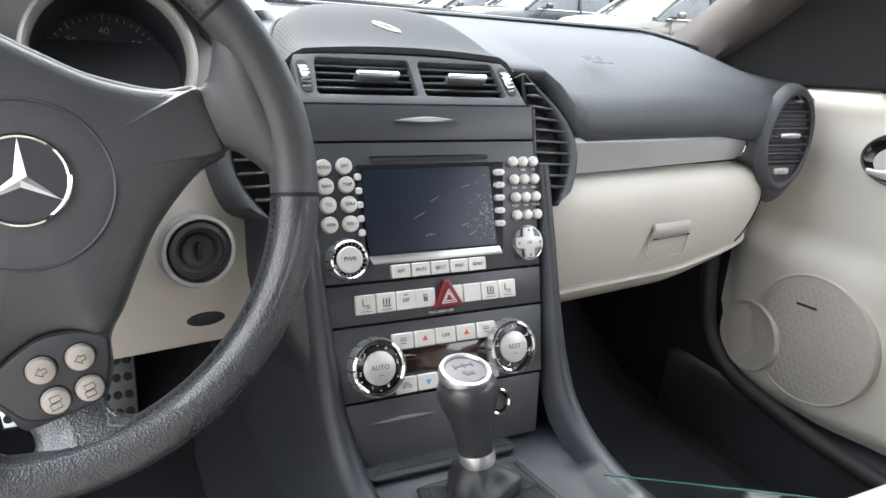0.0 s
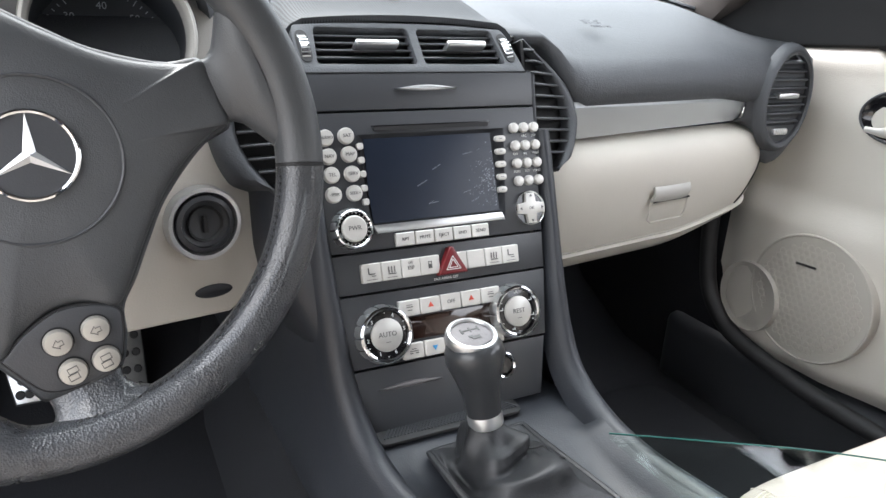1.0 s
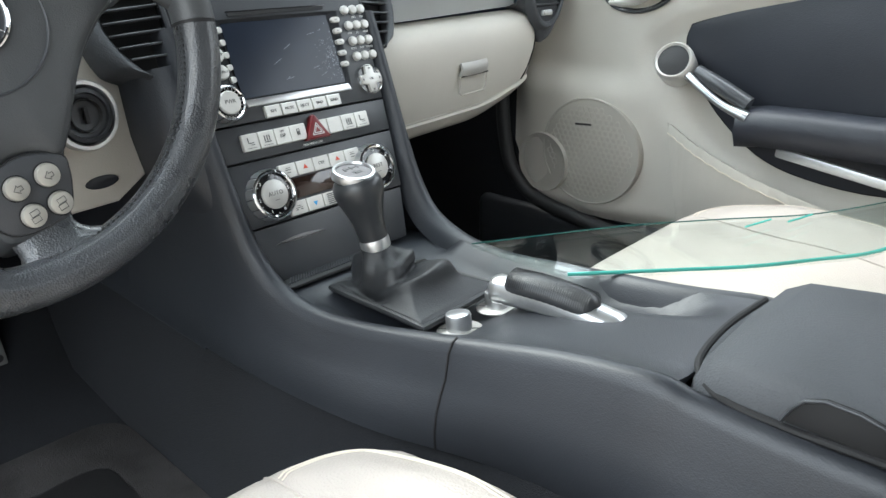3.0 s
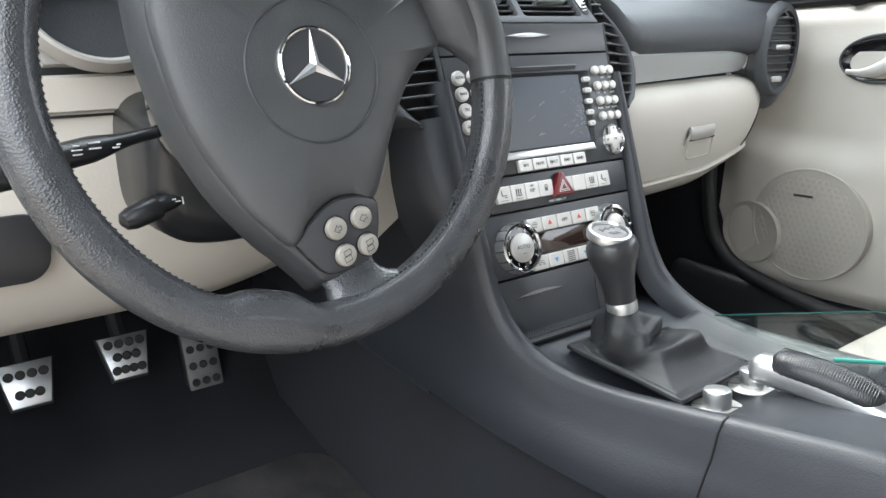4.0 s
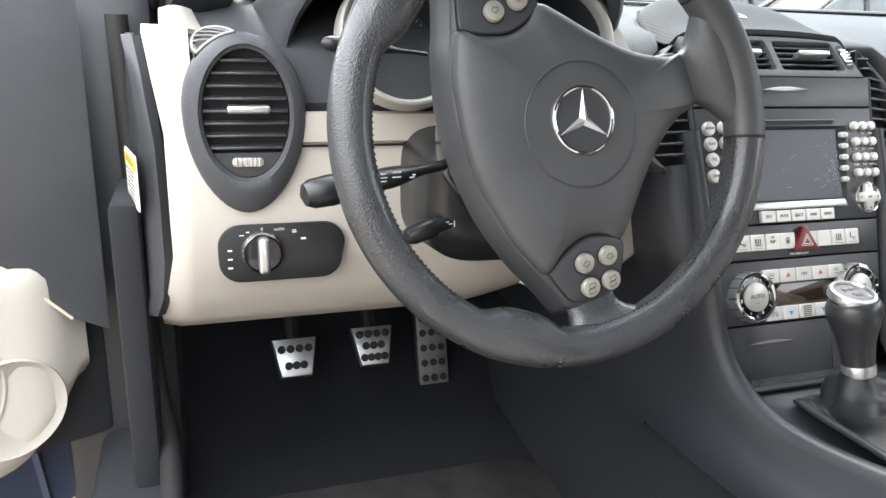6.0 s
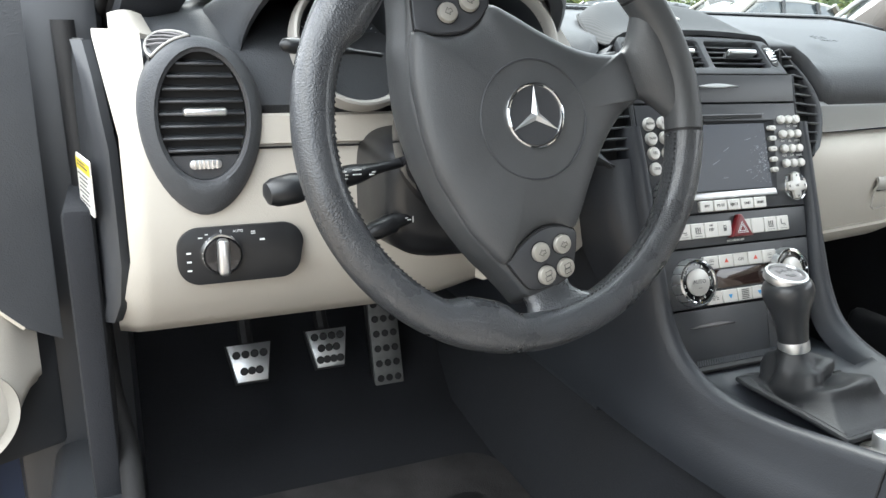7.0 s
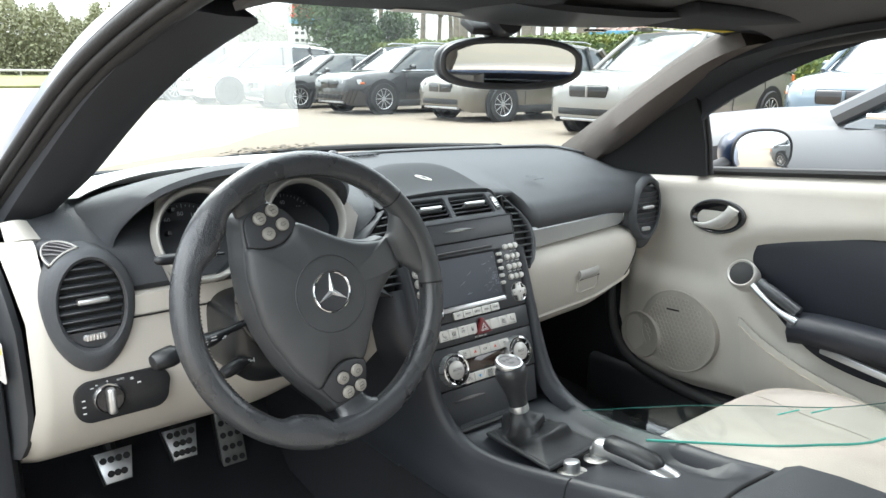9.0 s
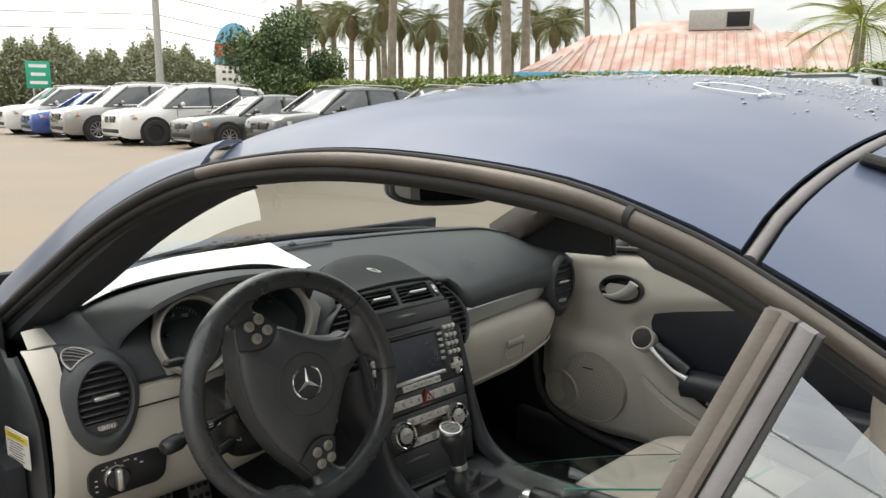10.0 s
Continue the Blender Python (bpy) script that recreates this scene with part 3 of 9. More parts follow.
for j in range(15):
    s = j / 14
    row = []
    for i in range(33):
        u = -1 + 2 * i / 32
        foot = Vector((XC + 0.645 * u, base_glass_y(u), 0.928 - 0.03 * u * u))
        head = Vector((XC + 0.520 * u, 0.690 + 0.045 * (1 - u * u), 1.170 + 0.034 * (1 - u * u)))
        p = foot.lerp(head, s)
        p.z += 0.022 * math.sin(math.pi * s)
        row.append(p)
    shield_rows.append(row)
shield = part("windshield", loft(shield_rows), M_SHIELD, shell, "clear windshield")
shield.visible_shadow = False
part("windshield_edge", tube([p + Vector((0, 0.004, -0.004)) for p in shield_rows[0]], 0.008, 8), M_RUBBER, shell, "black windshield foot seal")
# quarter window, leaning inwards, and its front strips
quarter = thing("quarter_window", (-0.67, -0.1, 0.90), "fixed tinted quarter window with rubber seal and bronze edge strip", "window")


def on_side(y0, z, off=0.0, out=0.0):
    """A place on the leaning side window, measured back from its front strip."""
    return Vector((-0.573 - 0.5 * (1.15 - z) - out, y0 + 0.27 * (1.15 - z) - off, z))


g_cols = []
for k in range(13):
    d = 0.025 + 0.40 * k / 12
    high = rail_z(-0.110 - d) - 0.008
    g_cols.append([on_side(-0.110, lerp(0.88, high, j / 8), d) for j in range(9)])
qg = part("glass", loft(g_cols), M_QUARTER, quarter, "tinted side glass")
qg.visible_shadow = False
hs = [i / 12 for i in range(13)]
for nm, a, b, m_, lab_, lift in (("edge_strip", -0.0065, 0.0025, M_BRONZE, "bronze-toned edge strip", 0.003), ("edge_strip", 0.0025, 0.0110, M_BRONZE, "bronze-toned edge strip", 0.0045), ("edge_joint", 0.0108, 0.0128, M_RUBBER, "", 0.001), ("edge_seal", 0.0126, 0.0222, M_GREYSEAL, "faded grey rubber seal", 0.003), ("edge_joint", 0.0222, 0.0262, M_RUBBER, "", 0.001)):
    rows = []
    for g in hs:
        row = []
        for off, out in ((a, -0.004), (a, lift * 0.6), (lerp(a, b, 0.25), lift), (lerp(a, b, 0.75), lift), (b, lift * 0.6), (b, -0.004)):
            row.append(on_side(-0.110, lerp(1.1525 - 0.33 * max(0.0, off), 0.88, g), off, out))
        rows.append(row)
    part(nm, loft(rows, closed=True, caps=True), m_, quarter, lab_)

# rain beads on the roof and the ring left by dried water
rain = random.Random(11)


def bead(bm, x, y, r):
    z = roof_z(x, y) + 0.0032
    ring0 = [bm.verts.new((x + r * math.cos(math.pi * k / 4), y + 1.15 * r * math.sin(math.pi * k / 4), z)) for k in range(8)]
    ring1 = [bm.verts.new((x + 0.68 * r * math.cos(math.pi * k / 4), y + 0.78 * r * math.sin(math.pi * k / 4), z + 0.42 * r)) for k in range(8)]
    top_v = bm.verts.new((x, y, z + 0.58 * r))
    for k in range(8):
        bm.faces.new((ring0[k], ring0[(k + 1) % 8], ring1[(k + 1) % 8], ring1[k]))
        bm.faces.new((ring1[k], ring1[(k + 1) % 8], top_v))


bead_bm = bmesh.new()
for i in range(5200):
    x, y = -0.36 + 0.34 * rain.random() ** 0.35, rain.uniform(-0.06, 0.62)
    bead(bead_bm, x, y, min(0.0027, 0.0006 + rain.expovariate(1 / 0.0005)))
tagged(part("rain_water", bead_bm, M_DROP, shell, "clear rain beads on the hardtop"), kind="stuff")
ring_bm = []
for cx, cy, rx, ry, a0, a1 in ((-0.300, 0.056, 0.020, 0.034, -60, 285), (-0.305, 0.010, 0.018, 0.016, 10, 130)):
    ring_bm.append(tube([(cx + rx * math.cos(radians(lerp(a0, a1, i / 40))), cy + ry * math.sin(radians(lerp(a0, a1, i / 40))), roof_z(cx + rx * math.cos(radians(lerp(a0, a1, i / 40))), cy + ry * math.sin(radians(lerp(a0, a1, i / 40)))) + 0.0050) for i in range(41)], [0.0009 * (0.6 + 0.6 * math.sin(i * 1.7) ** 2) for i in range(41)], 6, flat=0.4))
for bm_ in ring_bm:
    part("water_mark", bm_, M_WHITE, shell, "pale dried water mark")
# wiper resting along the foot of the windshield, with leaf litter on the scuttle
wiper = thing("windshield_wiper", (0.1, 1.30, 0.90), "black wiper resting along the windshield foot", "wiper")
part("blade", tube([(x, base_glass_y((x - XC) / 0.645) + 0.006, 0.926 - 0.02 * ((x - XC) / 0.645) ** 2) for x in [0.02 + 0.40 * i / 12 for i in range(13)]], 0.003, 8, flat=1.4), M_RUBBER, wiper)
part("arm", tube([(x, base_glass_y((x - XC) / 0.645) + 0.020, 0.922 - 0.02 * ((x - XC) / 0.645) ** 2) for x in [0.16 + 0.30 * i / 12 for i in range(13)]], 0.004, 8, flat=0.6), M_PLASTIC, wiper)
litter_bm = bmesh.new()
for i in range(240):
    x = rain.gauss(-0.10, 0.06)
    y, z, s_, a = base_glass_y((x - XC) / 0.645) + rain.uniform(-0.004, 0.03), 0.925 + rain.uniform(0, 0.012), rain.uniform(0.002, 0.006), rain.uniform(0, 6.3)
    litter_bm.faces.new([litter_bm.verts.new((x + s_ * math.cos(a + k) * (1.6 if k in (0, 3.14) else 0.7), y + s_ * math.sin(a + k), z + 0.3 * s_ * math.cos(3 * a + k))) for k in (0, 1.57, 3.14, 4.71)])
tagged(part("leaf_litter", litter_bm, M_LITTER), "brown leaf litter at the windshield foot", "leaf litter", kind="stuff")
part("roof_clip", box(0.030, 0.075, 0.008, 0.003, 2, m=T((-0.372, -0.115, roof_z(-0.372, -0.115) + 0.004)) @ pose(0, 0, 0, 16, 18, 25)), M_RUBBER, shell, "black plastic roof clip")

# ---- dashboard ----
TILTED = radians(20.25)         # lean of the centre stack
STACK = Matrix(((1, 0, 0, XC), (0, math.sin(TILTED), -math.cos(TILTED), 0.7753), (0, math.cos(TILTED), math.sin(TILTED), 0.5783), (0, 0, 0, 1)))


def base_y(x):
    """The windshield's foot."""
    return 1.30 - 0.40 * (abs(x - XC) / 0.66) ** 2 * 0.45


def pad_row(x):
    """The dash top's profile at x, from its front lip to the windshield."""
    yb = base_y(x)
    if x > 0:
        lip_y = 0.868 + 0.13 * (x - 0.15)
    else:
        lip_y = 0.90
    k = smooth(0.172, 0.216, x)
    mid = 1 - smooth(0.120, 0.140, abs(x - XC + 0.003))
    yf, zf = lerp(0.905, lip_y, k) + 0.034 * mid, lerp(0.868, 0.803, k)
    rise = lerp(0.883, 0.868, k)
    left = smooth(-0.12, -0.19, x)
    yf, zf, rise = lerp(yf, 0.924, left), lerp(zf, 0.801, left), lerp(rise, 0.868, left)
    side = smooth(0.50, 0.66, abs(x))
    d = 0.028 * side
    row = [(x, yf + 0.03, zf - 0.012), (x, yf + 0.006, zf - 0.006), (x, yf, zf + 0.003), (x, yf + 0.002, zf + 0.02 * k + 0.006), (x, lerp(yf, 0.96, 0.35), lerp(zf, rise, 0.72) - d),
            (x, lerp(yf, 0.99, 0.75), rise + 0.004 - d), (x, 1.03, 0.897 - d), (x, lerp(1.03, yb, 0.4), 0.910 - d), (x, lerp(1.03, yb, 0.8), 0.918 - d), (x, yb - 0.012, 0.921 - d), (x, yb + 0.05, 0.905 - d)]
    end = smooth(0.455, 0.548, x)
    turn = 0.030 * smooth(0.625, 0.665, x) ** 2
    for i, (y, z) in enumerate(((0.935, 0.786), (0.912, 0.790), (0.9045, 0.798), (0.9025, 0.820), (0.908, 0.848), (0.938, 0.8665))):
        row[i] = (x, lerp(row[i][1], y + turn, end), lerp(row[i][2], z, end))
    return row


dash = thing("dashboard", (XC, 1.0, 0.55), "two-tone dashboard, black padded top over stone-beige panels", "dashboard")
xs = [-0.628 + 1.293 * i / 76 for i in range(77)]
part("upper_pad", loft([pad_row(x) for x in xs], thick=0.012), M_PAD, dash, "black grained soft-touch upper dash pad", sharp=60)
# raised ledge along the windshield
part("defrost_ledge", tube([(x, base_y(x) - 0.045, 0.921 - 0.028 * smooth(0.5, 0.66, abs(x))) for x in [-0.6 + 1.2 * i / 40 for i in range(41)]], 0.007, 8, flat=0.5), M_PLASTIC, dash)
for i in range(16):
    x = -0.075 + 0.0095 * i
    part("defrost_slot", box(0.0035, 0.030, 0.003, m=T((x, base_y(x) - 0.072, 0.9205)) @ pose(0, 0, 0, 0, 0, 18)), M_PLASTIC, dash, flat=True)
part("light_sensor", lathe([(0.012, -0.002), (0.011, 0.004), (0.006, 0.008), (0, 0.009)], 20, T((-0.015, base_y(0) - 0.045, 0.922))), M_CONSOLE, dash, "small grey sensor dome")
# impressed airbag lettering on the passenger's pad
pad_face = T((0.285, 0.968, 0.8855)) @ pose(0, 0, 0, 16, 0, 4)
letters("SRS", 0.021, pad_face, M_CONSOLE, dash, "airbag_mark", "moulded airbag lettering")
letters("AIRBAG", 0.010, pad_face @ T((0.004, -0.014, 0)), M_CONSOLE, dash, "airbag_mark")

# speaker dome over the centre vents
dome = thing("centre_speaker_cover", (XC, 0.95, 0.88), "black perforated centre speaker cover with a chrome emblem", "speaker")
rows = []
for i in range(13):
    s = i / 12
    row = []
    for k in range(33):
        a = math.pi * k / 32
        x, y = XC + 0.128 * math.cos(a) * s - 0.003, 0.9105 + 0.170 * math.sin(a) ** 0.9 * s
        q = (y - 0.9105) / 0.170
        row.append((x, y, 0.8800 + 0.034 * smooth(0, 0.75, q) + 0.018 * (1 - s * s) * (0.3 + 0.7 * q) + (0.004 if s < 0.99 else 0.0) - 0.010 * smooth(0.85, 1.0, s) - 0.002 * (1 - q) * (x - XC) ** 2 / 0.017))
    rows.append(row)
part("cover", loft(rows, thick=0.006), M_MESH, dome, sharp=60)
part("cover_line", tube([Vector(p) + Vector((0, 0, 0.0015)) for p in rows[-1]], 0.0016, 6), M_DARK, dome)
emb = T((XC - 0.004, 0.964, 0.9068)) @ pose(0, 0, 0, 23, 0, 0) @ pose(0, 0, 0, 0, 0, -40)
part("emblem_plate", slab(ellipse(0.0165, 0.0060, 28), 0.003, 0.001, m=emb), M_WHEELKEY, dome, "small chrome emblem plate")
part("emblem_mark", slab([(-0.009, -0.0022), (0.009, -0.0022), (0.0, 0.0030)], 0.0008, m=emb @ T((0, 0, 0.0006))), M_CONSOLE, dome)


# ---- centre stack, face by face, in its own leaning plane ----
def stack_half(v):
    """Half width of the stack's face at height v."""
    for (v0, w0), (v1, w1) in zip(((-0.06, 0.098), (0.0, 0.110), (0.07, 0.1165), (0.11, 0.119), (0.245, 0.124), (0.285, 0.1265)), ((0.0, 0.110), (0.07, 0.1165), (0.11, 0.119), (0.245, 0.124), (0.285, 0.1265), (0.33, 0.128))):
        if v <= v1:
            return lerp(w0, w1, (v - v0) / (v1 - v0))
    return 0.128


def face_plate(v0, v1, depth=0.02, bevel=0.0012, inset=0.0):
    h0, h1 = stack_half(v0) - inset, stack_half(v1) - inset
    return slab([(-h0, v0), (h0, v0), (h1, v1), (-h1, v1)], depth, bevel, m=STACK)


housing = thing("centre_stack_housing", (XC, 0.85, 0.55), "black housing behind the centre stack panels", "console panel")
part("backing", slab([(-0.1, -0.07), (0.1, -0.07), (0.122, 0.262), (-0.122, 0.262)], 0.05, m=STACK @ T((0, 0, -0.012))), M_DARK, housing)


def key(word, u, v, w, h, parent, size=0.0042, mark=None, radius=0.0012, colour=None, name="key"):
    k = part(name, slab(rounded(u - w / 2, v - h / 2, u + w / 2, v + h / 2, radius, 2), 0.006, 0.0008, 1, m=STACK @ T((0, 0, 0.0045))), M_KEY, parent)
    at = STACK @ T((u, v, 0.0047))
    if word:
        letters(word, size, at, colour or M_PRINT, k)
    if mark:
        bars(mark, at, colour or M_PRINT, k)
    return k


def round_key(word, u, v, r, parent, size=0.0045, name="round_key"):
    k = part(name, lathe([(r, -0.004), (r, 0.003), (r * 0.86, 0.0046), (r * 0.4, 0.0052), (0, 0.0052)], 24, STACK @ T((u, v, 0))), M_KEY, parent)
    if word:
        letters(word, size, STACK @ T((u, v, 0.0053)), M_PRINT, k)
    return k


# centre air vents
vents = thing("centre_air_vents", (XC, 0.87, 0.83), "twin black centre air vents with chrome sliders", "air vent")
# the vents lean further back than the stack below them
VENT = STACK @ T((0, 0.2785, 0.001)) @ pose(0, 0, 0, -22.5, 0, 0) @ Matrix.Diagonal((1, 1.166, 1, 1))
vent_edge = [tuple(p.xy) for p in spline([(-0.1235, 0.0, 0), (-0.1230, 0.020, 0), (-0.1215, 0.0425, 0), (-0.110, 0.0462, 0), (-0.060, 0.0486, 0), (-0.005, 0.0492, 0), (0.050, 0.0482, 0), (0.092, 0.0455, 0), (0.1065, 0.0425, 0), (0.1130, 0.022, 0), (0.1185, 0.0, 0)], 40)]


def slanted(x0, x1, xt0, xt1, y0, y1, r=0.004):
    """An opening with rounded corners, x0 to x1 at its foot and xt0 to xt1 at its head."""
    out = []
    for x, y in rounded(0, y0, 1, y1, r, 4):
        f = (y - y0) / (y1 - y0)
        e = min(max(x, 0.0), 1.0)
        lo, hi = lerp(x0, xt0, f), lerp(x1, xt1, f)
        out.append((lo + e if e <= r + 1e-6 else hi - (1 - e), y))
    return out


VENT_HOLES = [slanted(-0.1050, -0.0035, -0.1010, -0.0045, 0.0080, 0.0435), slanted(0.0050, 0.0975, 0.0050, 0.0915, 0.0080, 0.0430)]
part("vent_frame", pierced(vent_edge, VENT_HOLES, 0.010, 0.0012, m=VENT), M_PAD, vents, "dark grey vent frame")
for x0, x1, hx in ((-0.108, -0.002, -0.0425), (0.003, 0.100, 0.0555)):
    # flat near-black sheet closes the opening as painted depth shade
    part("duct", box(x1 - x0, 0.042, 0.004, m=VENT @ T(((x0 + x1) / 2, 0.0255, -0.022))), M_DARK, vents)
    for i in range(5):
        part("slat", box(x1 - x0 - 0.002, 0.0020, 0.013, 0.0007, 1, m=VENT @ T(((x0 + x1) / 2, 0.0115 + 0.0071 * i, -0.0105)) @ pose(0, 0, 0, 18, 0, 0)), M_PLASTIC, vents)
    part("slider", box(0.045, 0.0052, 0.016, 0.0022, 3, m=VENT @ T((hx, 0.0262, -0.0015))), M_SATIN, vents, "chrome vent slider")
for u, lean_ in ((-0.1145, 2), (0.1035, 9)):
    wm0 = VENT @ T((u, 0.0245, 0)) @ pose(0, 0, 0, 0, 0, lean_)
    part("wheel_pocket", slab(rounded(-0.0058, -0.0150, 0.0058, 0.0150, 0.0055, 4), 0.001, m=wm0 @ T((0, 0, 0.0008))), M_DARK, vents)
    wheel = part("thumbwheel", lathe([(0.0, -0.0044), (0.0105, -0.0036), (0.0112, -0.003), (0.0112, 0.003), (0.0105, 0.0036), (0, 0.0036)], 28, wm0 @ T((0, 0, -0.0088)) @ pose(0, 0, 0, 0, 90, 0)), M_CHROME, vents, "chrome vent thumbwheel")
    part("ridges", merge(*[box(0.0078, 0.0012, 0.0012, m=wm0 @ T((0, 0, -0.0090)) @ pose(0, 0, 0, a, 0, 0) @ T((0, 0, 0.0136))) for a in range(-60, 61, 15)]), M_SATIN, wheel)

# oddments drawer
drawer = thing("oddments_drawer", (XC, 0.86, 0.81), "closed black drawer with a slim silver grip in the centre stack", "drawer")
part("front", face_plate(0.2435, 0.2775, 0.02), M_PLASTIC, drawer)
grip = [(-0.034 + 0.068 * i / 20, 0.2622 + 0.0036 * math.sin(math.pi * i / 20)) for i in range(21)] + [(0.034 - 0.068 * i / 20, 0.2622 - 0.0014 * math.sin(math.pi * i / 20)) for i in range(1, 20)]
part("grip", slab(grip, 0.004, 0.0008, m=STACK @ T((0, 0, 0.003))), M_SATIN, drawer, "slim silver pull")

# radio and navigation unit
radio = thing("radio_navigation_unit", (XC, 0.83, 0.70), "black car radio with silver keys and a scratched dark screen", "car radio")
part("fascia", face_plate(0.1125, 0.2415, 0.02), M_PLASTIC, radio)
part("disc_slot", slab(rounded(-0.060, 0.2236, 0.066, 0.2274, 0.0018, 2), 0.001, m=STACK @ T((0, 0, 0.0012))), M_DARK, radio)
part("slot_lip", slab(rounded(-0.062, 0.2274, 0.068, 0.2286, 0.0006, 1), 0.001, m=STACK @ T((0, 0, 0.0014))), M_GLOSS, radio)
well = [(-0.0775, 0.2205), (0.083, 0.2205), (0.0745, 0.1305), (-0.0695, 0.1305)]
inner = [(-0.0715, 0.2165), (0.0665, 0.2165), (0.0685, 0.1375), (-0.0715, 0.1375)]
rim_bm = bmesh.new()
a = [rim_bm.verts.new((x, y, 0.0022)) for x, y in well]
b = [rim_bm.verts.new((x, y, 0.0006)) for x, y in inner]
for i in range(4):
    rim_bm.faces.new((a[i], a[(i + 1) % 4], b[(i + 1) % 4], b[i]))
rim_bm.transform(STACK)
bmesh.ops.solidify(rim_bm, geom=rim_bm.faces[:], thickness=0.001)
part("screen_surround", rim_bm, M_CONSOLE, radio, sharp=20)
lip = slab([(-0.068, 0.1275), (0.0735, 0.1275), (0.070, 0.1355), (-0.0715, 0.1355)], 0.003, 0.0008, m=STACK @ T((0, 0, 0.0038)))
part("lower_lip", lip, M_SATIN, radio, "grey sill under the screen")
screen = part("screen", slab(inner, 0.001, m=STACK @ T((0, 0, 0.0013))), M_SCREEN, radio, "dark scratched display glass")
rnd = random.Random(4)
scr = []
for i in range(7):
    u, v, l, ang = rnd.uniform(-0.02, 0.05), rnd.uniform(0.145, 0.21), rnd.uniform(0.004, 0.013), rnd.uniform(5, 30)
    scr.append(box(l, 0.00035, 0.0002, m=STACK @ T((u, v, 0.0015)) @ pose(0, 0, 0, 0, 0, ang)))
for i in range(150):
    u, v = min(0.066, max(0.02, rnd.gauss(0.056, 0.008))), rnd.gauss(0.168, 0.016)
    if 0.14 < v < 0.215:
        d = rnd.uniform(0.0003, 0.0008)
        scr.append(box(d * rnd.uniform(1, 2), d, 0.0002, m=STACK @ T((u, v, 0.0015)) @ pose(0, 0, 0, 0, 0, rnd.uniform(0, 90))))
tagged(part("scratches", merge(*scr), M_SCRATCH, screen, "pale scratches and peeling specks", flat=True), kind="stuff")
for word, u, v in (("AUDIO", -0.108, 0.219), ("SAT", -0.088, 0.220), ("NAV", -0.107, 0.202), ("MAP", -0.087, 0.203), ("TEL", -0.106, 0.185), ("SERV", -0.086, 0.185), ("-SEEK", -0.106, 0.167), ("SEEK+", -0.086, 0.167)):
    round_key(word, u, v, 0.0077, radio, 0.0046 if len(word) < 5 else 0.0040)


def dial(u, v, r, word, parent, size, flutes=24, inner=0.55, name="rotary_knob"):
    """A chrome rotary knob with a ribbed rim, a black dial and a silver push key."""
    at = STACK @ T((u, v, 0))
    knob = part(name, lathe([(r * 1.02, -0.002), (r * 1.02, 0.004), (r, 0.010), (r * 0.97, 0.0125), (r * 0.9, 0.0135), (r * 0.84, 0.0125), (r * 0.82, 0.010)], 48, at), M_CHROME, parent, "chrome ring of the rotary knob")
    scallop = [[((r * 1.035 - 0.0009 * max(0, math.cos(14 * 2 * math.pi * k / 112)) ** 3) * g * math.cos(2 * math.pi * k / 112), (r * 1.035 - 0.0009 * max(0, math.cos(14 * 2 * math.pi * k / 112)) ** 3) * g * math.sin(2 * math.pi * k / 112), z) for k in range(112)] for g, z in ((1.0, -0.001), (1.01, 0.004), (0.985, 0.0105), (0.95, 0.0130))]
    part("knurl", loft(scallop, closed=True, m=at), M_SATIN, knob, "scalloped silver rim")
    part("dial_face", lathe([(r * 0.84, 0.0095), (r * 0.5, 0.0105), (0, 0.0105)], 40, at), M_GLOSS, knob, "black dial face")
    part("push_key", lathe([(r * inner, 0.0105), (r * inner, 0.0128), (r * inner * 0.9, 0.0138), (0, 0.0140)], 36, at), M_KEY, knob, "silver push key")
    letters(word, size, at @ T((0, 0.0006, 0.0141)), M_PRINT, knob)
    return knob, at


knob, at = dial(-0.0935, 0.1345, 0.0185, "PWR", radio, 0.0058, 28, 0.66)
part("dots", merge(*[lathe([(0.0005, 0), (0.0005, 0.0004), (0, 0.0004)], 6, at @ pose(0, 0, 0, 0, 0, 15 * i) @ T((0.0144, 0, 0.0103))) for i in range(24)]), M_WHITE, knob)
for i, under in enumerate(("", "ABC", "DEF", "GHI", "JKL", "MNO", "PQRS", "TUV", "WXYZ", "", "", "")):
    u, v = 0.0955 + 0.0123 * (i % 3), 0.2200 - 0.0183 * (i // 3)
    round_key("", u, v, 0.0053, radio, name="number_key")
    if under:
        letters(under, 0.0034, STACK @ T((u, v - 0.0085, 0.0006)), M_WHITE, radio, "key_caption")
for i in range(5):
    part("soft_key", slab(rounded(0.0705 - 0.0006 * i, 0.2065 - 0.0129 * i, 0.083 - 0.0010 * i, 0.2128 - 0.0129 * i, 0.0030, 4), 0.004, 0.001, m=STACK @ T((0, 0, 0.0048))), M_KEY, radio)
    part("soft_key", slab(rounded(-0.0790, 0.2065 - 0.0129 * i, -0.0725, 0.2128 - 0.0129 * i, 0.0022, 3), 0.004, 0.0006, 1, m=STACK @ T((0, 0, 0.0038))), M_KEY, radio)
    bars([(0.0767, 0.2097 - 0.0129 * i, 0.0035, 0.0006)], STACK @ T((-0.0008 * i, 0, 0.0049)), M_PRINT, radio)
pad_at = STACK @ T((0.1055, 0.1362, 0))
pad = part("cursor_pad", lathe([(0.0185, -0.002), (0.0185, 0.002), (0.0178, 0.0035), (0.0165, 0.002)], 40, pad_at), M_CHROME, radio, "chrome rim of the cursor pad")
